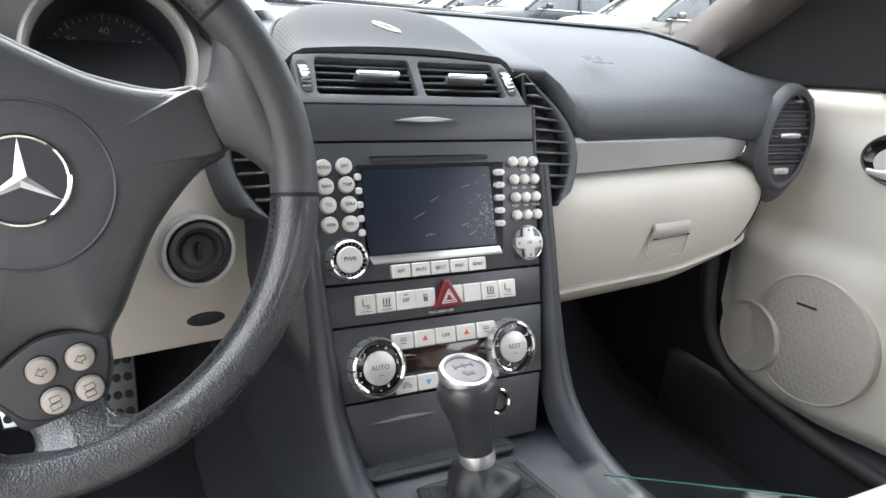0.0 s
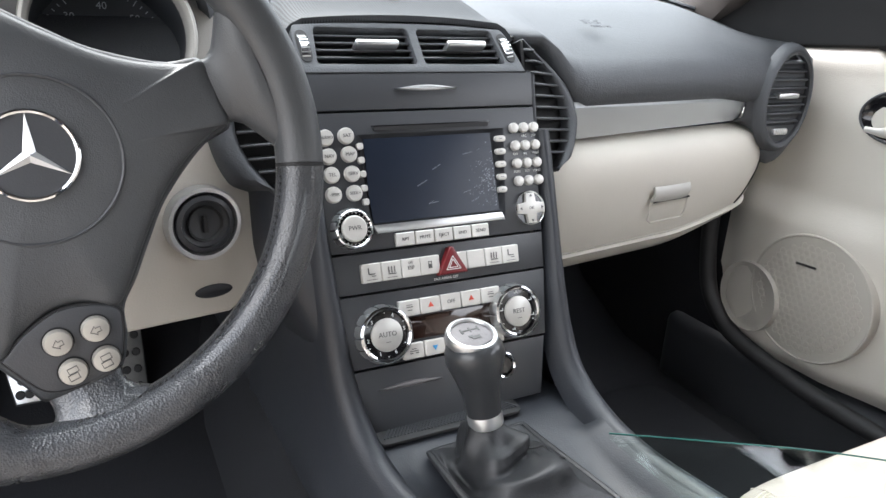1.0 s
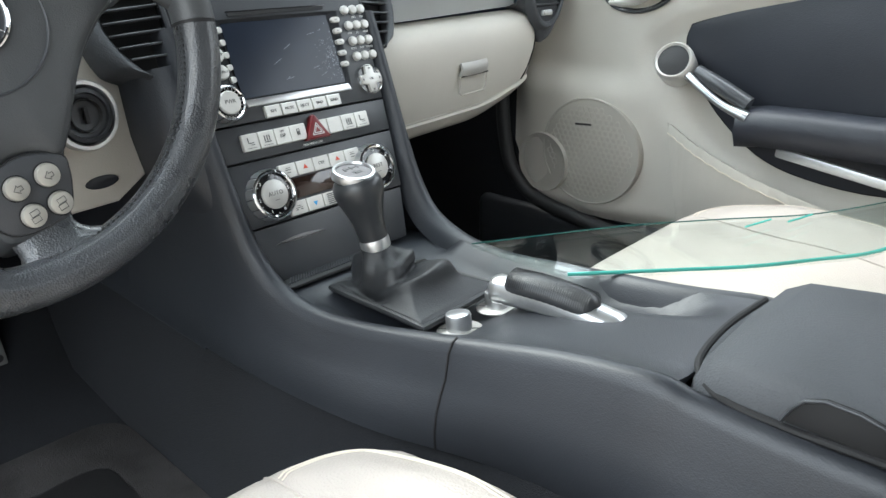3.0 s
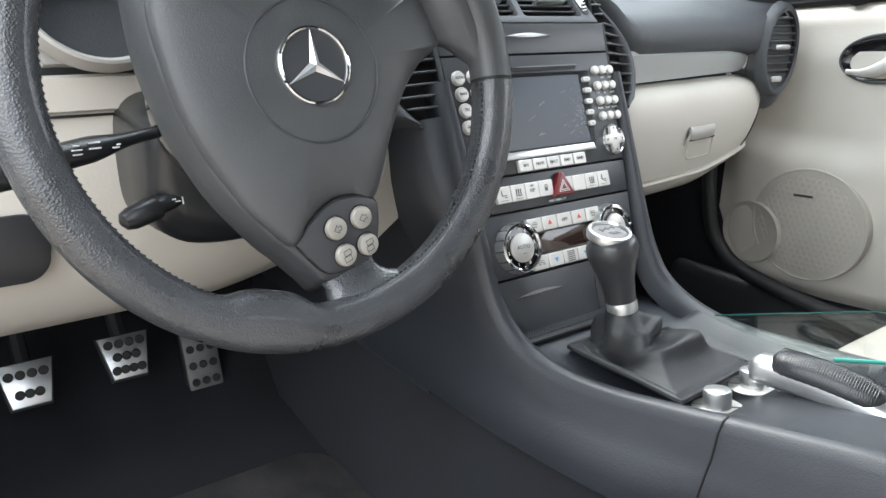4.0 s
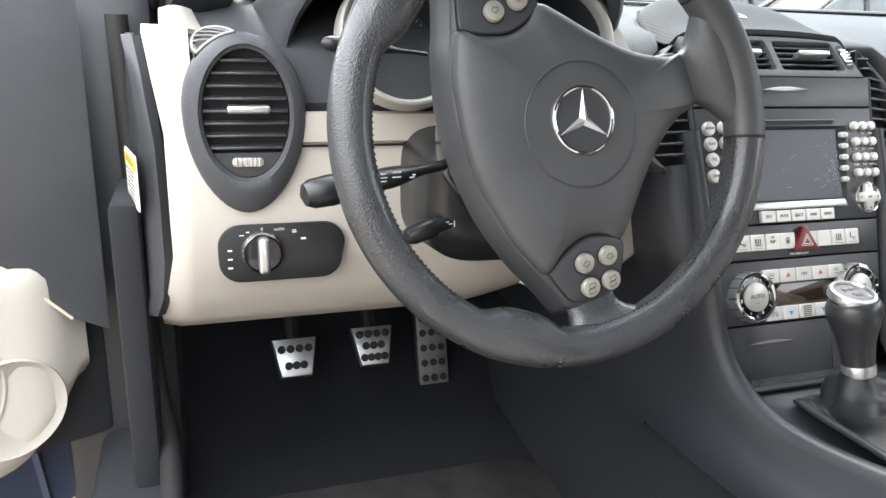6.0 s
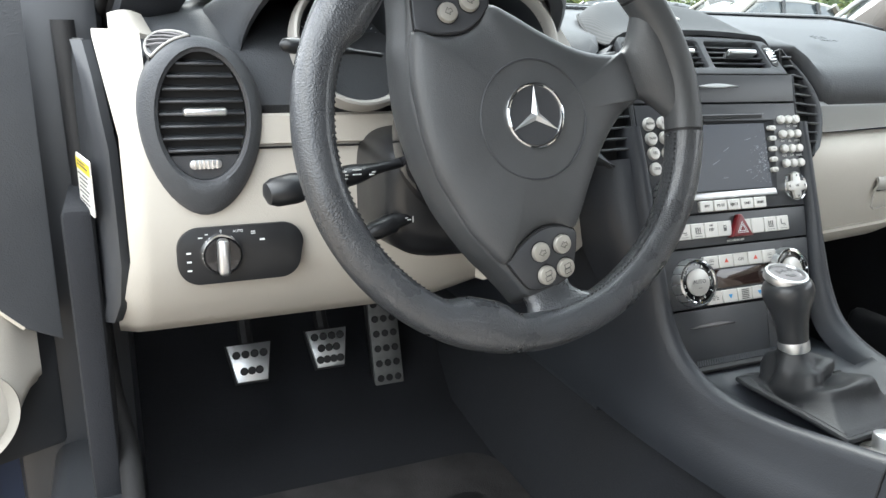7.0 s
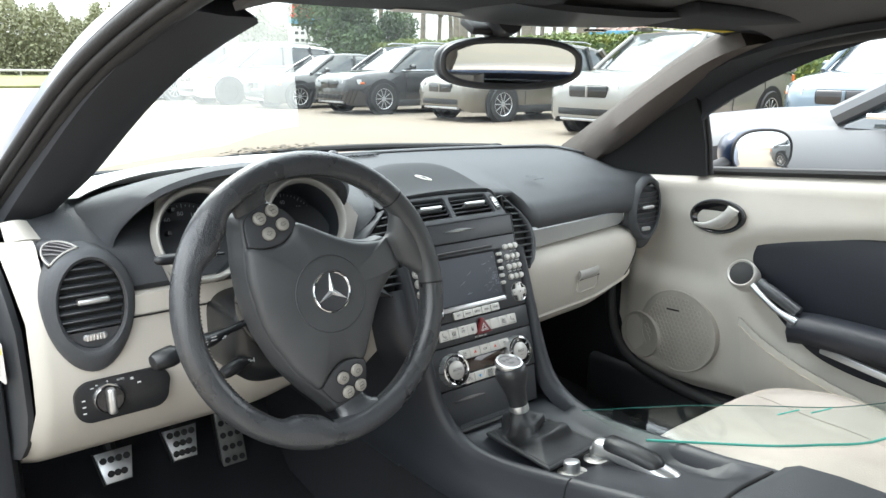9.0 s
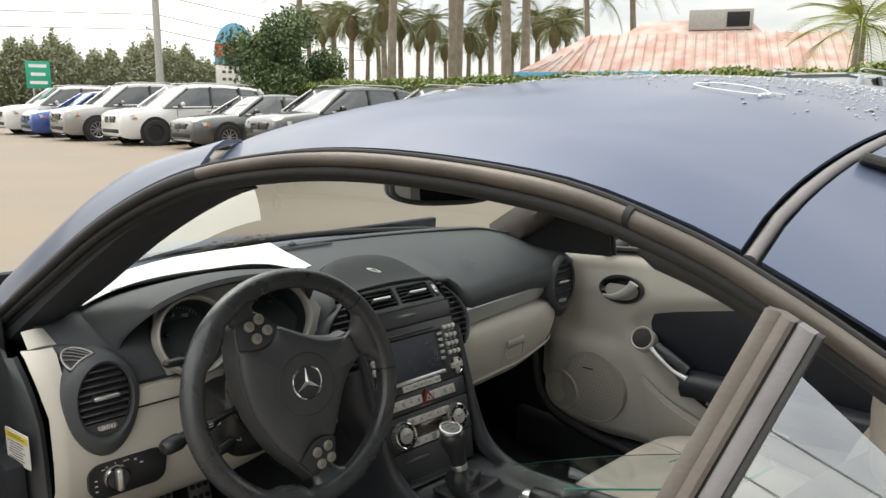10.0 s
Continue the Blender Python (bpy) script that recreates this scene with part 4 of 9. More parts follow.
part("pad_well", lathe([(0.017, 0.0014), (0, 0.0014)], 36, pad_at), M_GLOSS, pad)
cross = [(0.0155, 0.005), (0.0062, 0.0062), (0.005, 0.0155), (-0.005, 0.0155), (-0.0062, 0.0062), (-0.0155, 0.005), (-0.0155, -0.005), (-0.0062, -0.0062), (-0.005, -0.0155), (0.005, -0.0155), (0.0062, -0.0062), (0.0155, -0.005)]
part("pad_cross", slab(cross, 0.004, 0.0008, m=pad_at @ T((0, 0, 0.0055))), M_KEY, pad, "silver cursor cross")
letters("OK", 0.0042, pad_at @ T((0, 0, 0.0057)), M_PRINT, pad)
for a in range(4):
    part("arrow", slab([(0.0145, 0), (0.0118, 0.0018), (0.0118, -0.0018)], 0.0004, m=pad_at @ pose(0, 0, 0, 0, 0, 90 * a) @ T((0, 0, 0.0058))), M_PRINT, pad)
for i, word in enumerate(("RPT", "MUTE", "EJECT", "END", "SEND")):
    key(word, -0.0405 + 0.0207 * i, 0.1195, 0.0196, 0.0128, radio, 0.0046)

# switch row with the hazard key
switches = thing("switch_panel", (XC, 0.80, 0.65), "black switch panel with silver keys and red hazard triangle", "switch panel")
part("fascia", face_plate(0.0735, 0.1105, 0.02), M_PLASTIC, switches)
seat_mark = [(-0.003, 0.002, 0.001, 0.006), (0.0005, -0.001, 0.006, 0.001), (0.002, -0.003, 0.004, 0.0008), (0, -0.0062, 0.011, 0.0005)]
heat_mark = [(-0.003, 0.001, 0.001, 0.006), (0, 0.001, 0.001, 0.006), (0.003, 0.001, 0.001, 0.006), (0.0005, -0.003, 0.008, 0.001), (0, -0.0062, 0.011, 0.0005)]
lock_mark = [(0, -0.001, 0.004, 0.004), (-0.0016, 0.0022, 0.0006, 0.003), (0.0016, 0.0022, 0.0006, 0.003), (0, 0.0036, 0.0038, 0.0006)]
for i, (word, mk) in enumerate((("", seat_mark), ("", heat_mark), ("ESP", None), ("", lock_mark), ("", lock_mark), ("", None), ("", heat_mark), ("", seat_mark))):
    u = -0.0788 + 0.0203 * i + (0.0112 if i > 3 else 0)
    w = 0.0196 if i not in (3, 4) else 0.0216
    k = key(word, u - (0.001 if i == 4 else 0), 0.0918, w, 0.0178, switches, 0.0050, mk)
    if word == "ESP":
        letters("OFF", 0.0030, STACK @ T((u, 0.0967, 0.0047)), M_PRINT, k)
haz = part("hazard_key", slab([(-0.0165, 0.0805), (0.0165, 0.0805), (0.0025, 0.1062), (0.0, 0.1072), (-0.0025, 0.1062)], 0.008, 0.002, 3, m=STACK @ T((0.0055, 0, 0.0085))), M_RED, switches, "dark red triangular hazard key")
for s, w in ((0.0078, 0.0007), (0.0048, 0.0007)):
    pts = [(s * 1.0, -0.6 * s), (-s * 1.0, -0.6 * s), (0, 1.05 * s)]
    part("triangle_mark", merge(*[tube([(*pts[i], 0), (*pts[(i + 1) % 3], 0)], w / 2, 4, m=STACK @ T((0.0055, 0.0898, 0.0086))) for i in range(3)]), M_WHITE, haz)
letters("PASS AIRBAG OFF", 0.0034, STACK @ T((0.0, 0.0768, 0.0006)), M_WHITE, switches, "caption")

# climate controls
climate = thing("climate_control_panel", (XC, 0.79, 0.59), "black climate panel with two chrome rotary knobs and keys", "climate control")
part("fascia", face_plate(0.0035, 0.0715, 0.02), M_PLASTIC, climate)
for u, word in ((-0.0735, "AUTO"), (0.0715, "REST")):
    knob, at = dial(u, 0.0335, 0.0268, word, climate, 0.0066, 32, 0.58)
    if word == "AUTO":
        for n, a in (("1", 245), ("2", 190), ("3", 135), ("4", 65), ("5", 10), ("6", 295)):
            letters(n, 0.0052, at @ T((0.0188 * math.cos(radians(a)), 0.0188 * math.sin(radians(a)), 0.0108)), M_WHITE, knob)
    else:
        for a in (90, 170, 250, 340, 30):
            bars([(0, 0, 0.004, 0.0008), (0.0012, 0.0015, 0.0008, 0.002)], at @ T((0.0188 * math.cos(radians(a)), 0.0188 * math.sin(radians(a)), 0.0108)), M_WHITE, knob)
    part("dots", merge(*[lathe([(0.0006, 0), (0.0006, 0.0004), (0, 0.0004)], 6, at @ pose(0, 0, 0, 0, 0, 60 * i + 30) @ T((0.0205, 0, 0.0108))) for i in range(6)]), M_WHITE, knob)
    bars([(0, -0.0065, 0.005, 0.0005)], at @ T((0, 0, 0.0141)), M_PRINT, knob)
for i, word in enumerate(("", "", "OFF", "", "")):
    u = -0.0445 + 0.0226 * i
    k = key(word, u, 0.0537, 0.0216, 0.0152, climate, 0.0052, [(0, 0.001, 0.007, 0.0008), (0, -0.002, 0.005, 0.0008), (0, 0.003, 0.006, 0.0006)] if i in (0, 4) else None)
    if i in (1, 3):
        part("arrow", slab([(-0.003, -0.0018), (0.003, -0.0018), (0, 0.0032)], 0.0004, m=STACK @ T((u, 0.0537, 0.0050))), M_REDDOT, k, "red warmer arrow")
for i in range(5):
    u = -0.0445 + 0.0226 * i
    k = key("", u, 0.0125, 0.0216, 0.0150, climate, mark=[(0, 0, 0.009, 0.0007), (0, 0.002, 0.005, 0.0007), (-0.003, -0.002, 0.003, 0.001), (0.003, -0.002, 0.003, 0.001)] if i == 0 else [(0, 0.0052 - 0.0021 * j, 0.011, 0.0011) for j in range(6)] if i == 2 else None)
    if i in (1, 3):
        part("arrow", slab([(0, -0.0032), (0.003, 0.0018), (-0.003, 0.0018)], 0.0004, m=STACK @ T((u, 0.0125, 0.0050))), M_BLUEDOT, k, "blue cooler arrow")
part("display", slab([(-0.0555, 0.0225), (0.0555, 0.0225), (0.0555, 0.0445), (-0.0555, 0.0445)], 0.002, 0.0005, m=STACK @ T((0, 0, 0.0012))), mat("smoked_display", (0.03, 0.016, 0.012), 0.08, coat=0.6), climate, "smoked brown display strip")

# ashtray front and lighter
ash = thing("ashtray", (XC, 0.77, 0.54), "closed black ashtray drawer with a slim grey grip", "ashtray")
part("front", slab([(-0.104, -0.058), (0.033, -0.058), (0.036, 0.0015), (-0.110, 0.0015)], 0.02, 0.0012, m=STACK), M_PLASTIC, ash)
part("grip", slab([(x - 0.05, 0.80 * 0 - 0.019 + (y - 0.2622)) for x, y in grip], 0.004, 0.0008, m=STACK @ T((0, 0, 0.003))), M_GREYSEAL, ash, "slim grey pull")
lighter = thing("lighter_socket", (XC + 0.06, 0.77, 0.55), "black lighter socket with a chrome rim", "socket")
part("plate", slab([(0.0345, -0.058), (0.098, -0.058), (0.109, 0.0015), (0.0375, 0.0015)], 0.02, 0.0012, m=STACK @ T((0, 0, -0.001))), M_PLASTIC, lighter)
part("rim", lathe([(0.0135, -0.001), (0.0135, 0.004), (0.012, 0.005), (0.0105, 0.004), (0.0105, 0.0)], 28, STACK @ T((0.054, -0.020, 0))), M_CHROME, lighter, "chrome rim")
part("plug", lathe([(0.0105, 0.001), (0.0085, 0.003), (0, 0.0035)], 24, STACK @ T((0.054, -0.020, 0))), M_GLOSS, lighter)


# crescent vents on both flanks of the stack
def flank_vent(side):
    v_obj = thing("crescent_air_vent", (XC + 0.14 * side, 0.87, 0.76), "black crescent air vent with slats beside the centre stack", "air vent", "crescent vents")
    knots = ((0.178, 0.1545, -0.008), (0.187, 0.1630, -0.013), (0.205, 0.1745, -0.017), (0.230, 0.1825, -0.020), (0.255, 0.1790, -0.021), (0.280, 0.1640, -0.021), (0.300, 0.1450, -0.019), (0.316, 0.1300, -0.018))
    line = spline([(u, v, w) for v, u, w in knots], 40)

    # the opening's edge, a broad rounded rim outside it, drawn to a point at both ends
    rim_rows, duct_rows = [], []
    for i, p in enumerate(line):
        f = i / (len(line) - 1)
        g = min(smooth(0.0, 0.16, f), 1 - 0.75 * smooth(0.62, 1.0, f))
        rim_rows.append([(side * (p.x + du * g), p.y - 0.004 * (1 - smooth(0, 0.16, f)), p.z + dw) for du, dw in ((-0.001, -0.020), (-0.0005, -0.002), (0.0035, 0.0022), (0.010, 0.0020), (0.0165, -0.004), (0.0205, -0.016), (0.0225, -0.040), (0.0235, -0.085))])
        inner = stack_half(p.y) + 0.003
        duct_rows.append([(side * inner, p.y, -0.016), (side * lerp(inner, p.x, 0.5), p.y, -0.026), (side * max(inner, p.x), p.y, p.z - 0.012)])
    if side < 0:
        tail = [[(-(stack_half(v) + 0.001 + a * smooth(-0.07, 0.14, v)), v, w) for a, w in ((0.001, -0.004), (0.010, -0.004), (0.020, -0.007), (0.030, -0.013), (0.038, -0.022), (0.043, -0.036), (0.046, -0.060), (0.047, -0.085))] for v in (-0.06, -0.02, 0.02, 0.06, 0.10, 0.13, 0.155, 0.172, 0.182)]
        part("flank_panel", loft(tail, thick=0.003, m=STACK), M_CONSOLE, v_obj, "dark side panel below the vent", sharp=60)
    # near-black skin gives the crescent opening its shade by colour
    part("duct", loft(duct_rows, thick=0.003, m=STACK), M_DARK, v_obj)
    part("rim", loft(rim_rows, thick=0.002, m=STACK), M_PAD, v_obj, "black moulded rim", sharp=60)
    part("inner_edge", tube([(side * (stack_half(v) + 0.0025), v, -0.003) for v in [0.176 + 0.10 * i / 12 for i in range(13)]], 0.0026, 8, m=STACK), M_PLASTIC, v_obj)
    for i in range(10):
        v = 0.194 + 0.0122 * i
        near = min(line, key=lambda p: abs(p.y - v))
        w = near.x - stack_half(v) - 0.004
        if w > 0.006:
            lean = math.degrees(math.atan2(near.z + 0.006, w))
            part("slat", box(w, 0.0026, 0.012, 0.0008, 1, m=STACK @ T((side * (stack_half(v) + 0.004 + w / 2), v, lerp(-0.006, near.z, 0.5) - 0.002)) @ pose(0, 0, 0, 12, -lean * side, 0)), M_PLASTIC, v_obj)
    return v_obj


flank_vent(1)
flank_vent(-1)


# ---- passenger's side ----
def strip_y(x):
    return 0.878 + 0.128 * (x - 0.2)


strip = thing("trim_strip", (0.36, 0.9, 0.76), "brushed silver trim strip across the passenger's dash", "trim")
rows = []
for i in range(25):
    x = 0.206 + (0.528 - 0.206) * i / 24
    y, zt, zb = strip_y(x), 0.8035 - 0.022 * (x - 0.2), 0.7575 + 0.012 * (x - 0.2)
    end = 0.012 * smooth(0.512, 0.528, x)
    rows.append([(x, y + 0.02, zt - 0.001), (x, y + 0.004, zt - end * 0.3), (x, y, lerp(zt, zb, 0.12)), (x, y + 0.001, lerp(zt, zb, 0.5)), (x, y + 0.006, zb + 0.003 + end * 0.3), (x, y + 0.025, zb)])
part("bar", loft(rows, thick=0.006), M_SILVER, strip)

glove = thing("glove_box", (0.36, 0.92, 0.62), "closed stone-beige glove box with a recessed silver-beige pull handle", "glove box")


def glove_row(x, lo, hi, n=9):
    """Bulging front of the glove box between two heights of its profile."""
    prof = spline([(0.018, 0.757), (-0.004, 0.751), (-0.016, 0.735), (-0.020, 0.703), (-0.014, 0.660), (-0.002, 0.622), (0.020, 0.598)], 24)
    y0 = strip_y(min(x, 0.56)) + 0.004
    tuck = 0.12 * smooth(0.54, 0.69, x) ** 1.4
    lift = 0.034 * smooth(0.40, 0.64, x)
    out = []
    for i in range(n):
        f = lerp(lo, hi, i / (n - 1)) * 24
        k = min(23, int(f))
        p = prof[k].lerp(prof[k + 1], f - k)
        out.append((x, y0 + p[0] + tuck, p[1] + lift * (0.757 - p[1]) / 0.159))
    return out


gx = [0.148 + (0.690 - 0.148) * i / 38 for i in range(39)]
part("lid", loft([glove_row(x, 0.0, 0.838, 12) for x in gx], thick=0.008), M_BEIGE, glove, "stone-beige padded lid", sharp=60)
part("lower_edge", loft([glove_row(x, 0.850, 1.0, 4) + [(x, strip_y(min(x, 0.56)) + 0.06 + 0.1 * smooth(0.52, 0.66, x), 0.598 + 0.034 * smooth(0.4, 0.64, x))] for x in gx], thick=0.006), M_BEIGE, glove, sharp=60)
part("seam", loft([glove_row(x, 0.836, 0.852, 3) for x in gx], thick=0.003, m=T((0, 0.002, 0))), M_GRILLE, glove)
hm = T((0.380, strip_y(0.380) - 0.0172, 0.678)) @ pose(0, 0, 0, 88, 0, 7)
# lid stays uncut here; a darker beige line draws the recess's shading
part("recess_shade_line", tube([(-0.036, -0.004, 0.0), (-0.040, -0.026, 0.0), (-0.034, -0.030, 0.0), (0.026, -0.030, 0.0), (0.032, -0.024, 0.0), (0.036, -0.004, 0.0)], 0.0014, 6, m=hm), M_GRILLE, glove, "darker line drawn for the handle recess's shading")
grip_bm = loft([[(x + 0.002 * v, v * 0.0100 + 0.007, 0.0035 + 0.004 * (1 - v * v) - 0.002 * abs(x / 0.036) ** 3) for v in (-1, -0.6, 0, 0.6, 1)] for x in [-0.036 + 0.068 * i / 16 for i in range(17)]], thick=0.004, m=hm)
part("handle", grip_bm, M_WARM, glove, "satin silver-beige pull", sharp=60)
part("lid_seam", tube([Vector(glove_row(x, f, f + 0.01, 2)[0]) + Vector((0, -0.0006, 0)) for x, f in [(lerp(0.600, 0.552, i / 10), lerp(0.36, 0.832, i / 10)) for i in range(11)]], 0.0012, 6), M_DARK, glove)
# near-black rod painted in as the shadow under the pull
part("handle_shade", tube([(-0.034, -0.0028, 0.002), (0.036, -0.0028, 0.002)], 0.0014, 6, m=hm), M_DARK, glove)


# ---- oval end vents ----
def end_vent(x, y, z, yaw, mirror, label, drop=True):
    v_obj = thing("oval_air_vent", (x, y, z), label, "air vent", "oval end vents")
    m = T((x, y, z)) @ pose(0, 0, 0, 90, 0, yaw) @ Matrix.Diagonal((mirror, 1, 1, 1))

    def drop_ring(k, grow, w):
        """An oval; grown, its foot is drawn down like a drop."""
        pts = []
        for i in range(48):
            a = 2 * math.pi * i / 48
            c, s = math.cos(a), math.sin(a)
            px, py = k * 0.040 * c, k * 0.060 * s - 0.004
            if grow:
                tall = 0.071 if s > 0 else 0.101
                gx, gy = 0.0575 * c * (1 - 0.10 * max(0, -s) ** 2), tall * s - 0.002
                px, py = lerp(px, gx, grow), lerp(py, gy, grow)
            pts.append((px, py, w))
        return pts

    if drop:
        part("surround", loft([drop_ring(1.02, 0, 0.002), drop_ring(1.07, 0.04, 0.006), drop_ring(1.07, 0.3, 0.004), drop_ring(1.07, 0.7, -0.001), drop_ring(1.07, 0.93, -0.008), drop_ring(1.07, 1.0, -0.016), drop_ring(1.07, 1.04, -0.035), drop_ring(1.07, 1.02, -0.060)], closed=True, m=m), M_PAD, v_obj, "black teardrop surround", sharp=60)
    else:
        part("surround", loft([drop_ring(1.02, 0, 0.002), drop_ring(1.08, 0, 0.005), drop_ring(1.15, 0, 0.004), drop_ring(1.22, 0, -0.002), drop_ring(1.25, 0, -0.012)], closed=True, m=m), M_PAD, v_obj, "black soft surround", sharp=60)
    part("ring", loft([drop_ring(1.0, 0, -0.004), drop_ring(1.0, 0, 0.003), drop_ring(1.05, 0, 0.004), drop_ring(1.07, 0, 0.001)], closed=True, m=m), M_PLASTIC, v_obj)
    # near-black oval behind the slats, shade put into its colour
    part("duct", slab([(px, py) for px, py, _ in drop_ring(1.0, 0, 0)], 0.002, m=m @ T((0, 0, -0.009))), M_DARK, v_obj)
    for i in range(8):
        py = 0.046 - 0.0115 * i
        half = 0.040 * math.sqrt(max(0.05, 1 - ((py + 0.004) / 0.060) ** 2)) - 0.001
        if py > -0.038:
            part("slat", box(2 * half, 0.0026, 0.010, 0.0008, 1, m=m @ T((0, py, -0.003)) @ pose(0, 0, 0, 14, 0, 0)), M_PLASTIC, v_obj)
    part("slider", box(0.040, 0.0078, 0.016, 0.003, 3, m=m @ T((0.002, 0.001, -0.001))), M_SATIN, v_obj, "satin silver vent slider")
    sill = [(px, py) for px, py, _ in drop_ring(0.995, 0, 0) if py < -0.037]
    part("sill", slab(sorted(sill, key=lambda p: math.atan2(p[1] + 0.045, p[0])), 0.006, m=m @ T((0, 0, -0.001))), M_PLASTIC, v_obj)
    wheel = part("thumbwheel", slab(rounded(-0.015, -0.0535, 0.015, -0.0445, 0.004, 4), 0.004, 0.0015, m=m @ T((0, 0, 0.002))), M_SATIN, v_obj, "ribbed silver thumbwheel")
    part("ridges", merge(*[box(0.0012, 0.008, 0.001, m=m @ T((-0.010 + 0.004 * i, -0.049, 0.0022))) for i in range(6)]), M_CHROME, wheel)
    return v_obj


end_vent(-0.580, 0.898, 0.800, 0, 1, "black oval air vent with silver slider beside driver's door")
end_vent(0.584, 0.899, 0.800, 0, -1, "black oval air vent with silver slider beside passenger's door", False)

beak = thing("dash_corner_panel", (0.59, 0.91, 0.75), "black padded corner panel under the passenger's oval vent", "dash panel")
rows = []
for i in range(31):
    x = lerp(0.527, 0.654, i / 30)
    left_z = lerp(0.762, 0.700, smooth(0.528, 0.594, x) ** 1.2)
    low = left_z if x < 0.594 else lerp(0.700, 0.778, ((x - 0.594) / 0.060) ** 1.5)
    back = 0.012 * smooth(0.545, 0.527, x) + 0.030 * smooth(0.625, 0.665, x) ** 2
    rows.append([(x, 0.9050 + back, 0.806), (x, 0.9035 + back, lerp(0.806, low, 0.35)), (x, 0.9045 + back, lerp(0.806, low, 0.75)), (x, 0.908 + back, lerp(0.806, low, 0.94)), (x, 0.918 + back, low), (x, 0.955 + back, low + 0.002)])
part("panel", loft(rows, thick=0.004), M_PAD, beak, sharp=60)

# ---- driver's side of the dash ----
knee = thing("driver_lower_dash", (-0.42, 0.95, 0.55), "stone-beige driver's lower dash panel", "dash panel")
kx = sorted([-0.655 + (0.655 - 0.155) * i / 40 for i in range(41)] + [-0.6265, -0.6255, -0.634])


def knee_row(x):
    edge = smooth(-0.62, -0.66, x)
    out = 0.012 * smooth(-0.640, -0.655, x)
    top = 0.873 if x < -0.626 else 0.800
    low = 0.03 * smooth(-0.35, -0.16, x)
    lean = 0.032 * smooth(-0.60, -0.63, x)
    pts = [(0.945 + out + lean, top), (0.930 + out + 0.9 * lean, top - 0.006), (0.920 + out + 0.35 * lean, 0.825 if top > 0.83 else 0.79), (0.914 + out, 0.775), (0.912 + out, 0.70), (0.920 + out, 0.65), (0.938 + out, 0.605 + low * 0.5), (0.968 + out, 0.568 + low), (0.995 + out, 0.548 + low), (1.03 + out, 0.545 + low)]
    return [(x - edge * (0.016 * smooth(0.79, 0.856, z) + 0.018 * smooth(0.63, 0.58, z)), y, z) for y, z in pts]


part("panel", loft([knee_row(x) for x in kx], thick=0.008), M_BEIGE, knee, "stone-beige padded panel", sharp=60)
part("upper_seam", tube([(-0.535 + 0.13 * i / 8, 0.9115, 0.763) for i in range(9)], 0.0012, 6), M_DARK, knee)
part("upper_flap", loft([[(x, 0.912, 0.797), (x, 0.906, 0.795), (x, 0.906, 0.768), (x, 0.912, 0.766)] for x in [-0.527 + 0.15 * i / 10 for i in range(11)]], thick=0.004), M_BEIGE, knee, "small beige flap over the stalk")
dash_end = thing("dash_end_cover", (-0.69, 1.0, 0.6), "black end cover of the dashboard with a white warning label", "dash panel")
part("cover", loft([[(-0.656 - f, 0.948 + g, z0), (-0.664 - f, 0.942 + g, z0), (-0.675 - f, 0.950 + g, z0), (-0.686, 0.99 + g, z0), (-0.694, 1.04 + g, z0), (-0.698, 1.12, z0)] for z0, f, g in ((0.575, 0.012, 0.02), (0.60, 0.004, 0.006), (0.64, 0.0, 0.0), (0.70, 0.0, 0.0), (0.76, 0.001, 0.004), (0.80, 0.006, 0.012), (0.83, 0.010, 0.03), (0.862, 0.016, 0.055))], thick=0.006), M_PLASTIC, dash_end, "dark moulded end cover", sharp=60)
part("jamb", box(0.145, 0.12, 0.72, 0.02, 2, m=T((-0.7335, 1.16, 0.57))), M_PLASTIC, dash_end, "dark hinge pillar")
lab_m = Matrix(((0.2, 0, -0.98, -0.6885), (-0.98, 0, -0.2, 0.9775), (0, 1, 0, 0.722), (0, 0, 0, 1)))
lab = part("warning_label", slab(rounded(-0.036, -0.028, 0.036, 0.028, 0.003, 3), 0.0012, m=lab_m @ T((0, 0, 0.002))), M_LABEL, dash_end, "white and yellow warning label", flat=True)
part("yellow_band", box(0.068, 0.011, 0.0006, m=lab_m @ T((0, 0.018, 0.0023))), M_YELLOW, lab, flat=True)
bars([(-0.006 + 0.004 * (i % 2), 0.008 - 0.0046 * i, 0.050 - 0.008 * (i % 3), 0.0012) for i in range(7)], lab_m @ T((0, 0, 0.0021)), M_PRINT, lab)
bars([(0, 0.018, 0.05, 0.0012), (-0.004, 0.0215, 0.04, 0.001)], lab_m @ T((0, 0, 0.0027)), M_PRINT, lab)
# small demister vent above the oval one
demist = thing("side_demister_vent", (-0.61, 0.95, 0.86), "small black side-window demister vent with pale rim", "air vent")
crest_in, crest_out = [], []
for i in range(25):
    f = i / 24
    a = radians(lerp(134, 97, f))
    wide = max(0.0, math.sin(math.pi * f)) ** 0.6
    c, s = math.cos(a), math.sin(a)
    inner = Vector((-0.580 + 0.0590 * c, 0.914, 0.798 + 0.0725 * s))
    crest_in.append(inner)
    crest_out.append(inner + Vector((0.012 * c - 0.005, 0.046, 0.007 * s)) * wide)
# demister duct skin, coloured near-black as if deeply shaded
part("duct", loft([[p, p.lerp(q, 0.5) + Vector((0, 0.003, -0.003)), q] for p, q in zip(crest_in, crest_out)], thick=0.002), M_DARK, demist, "dark duct", sharp=60)
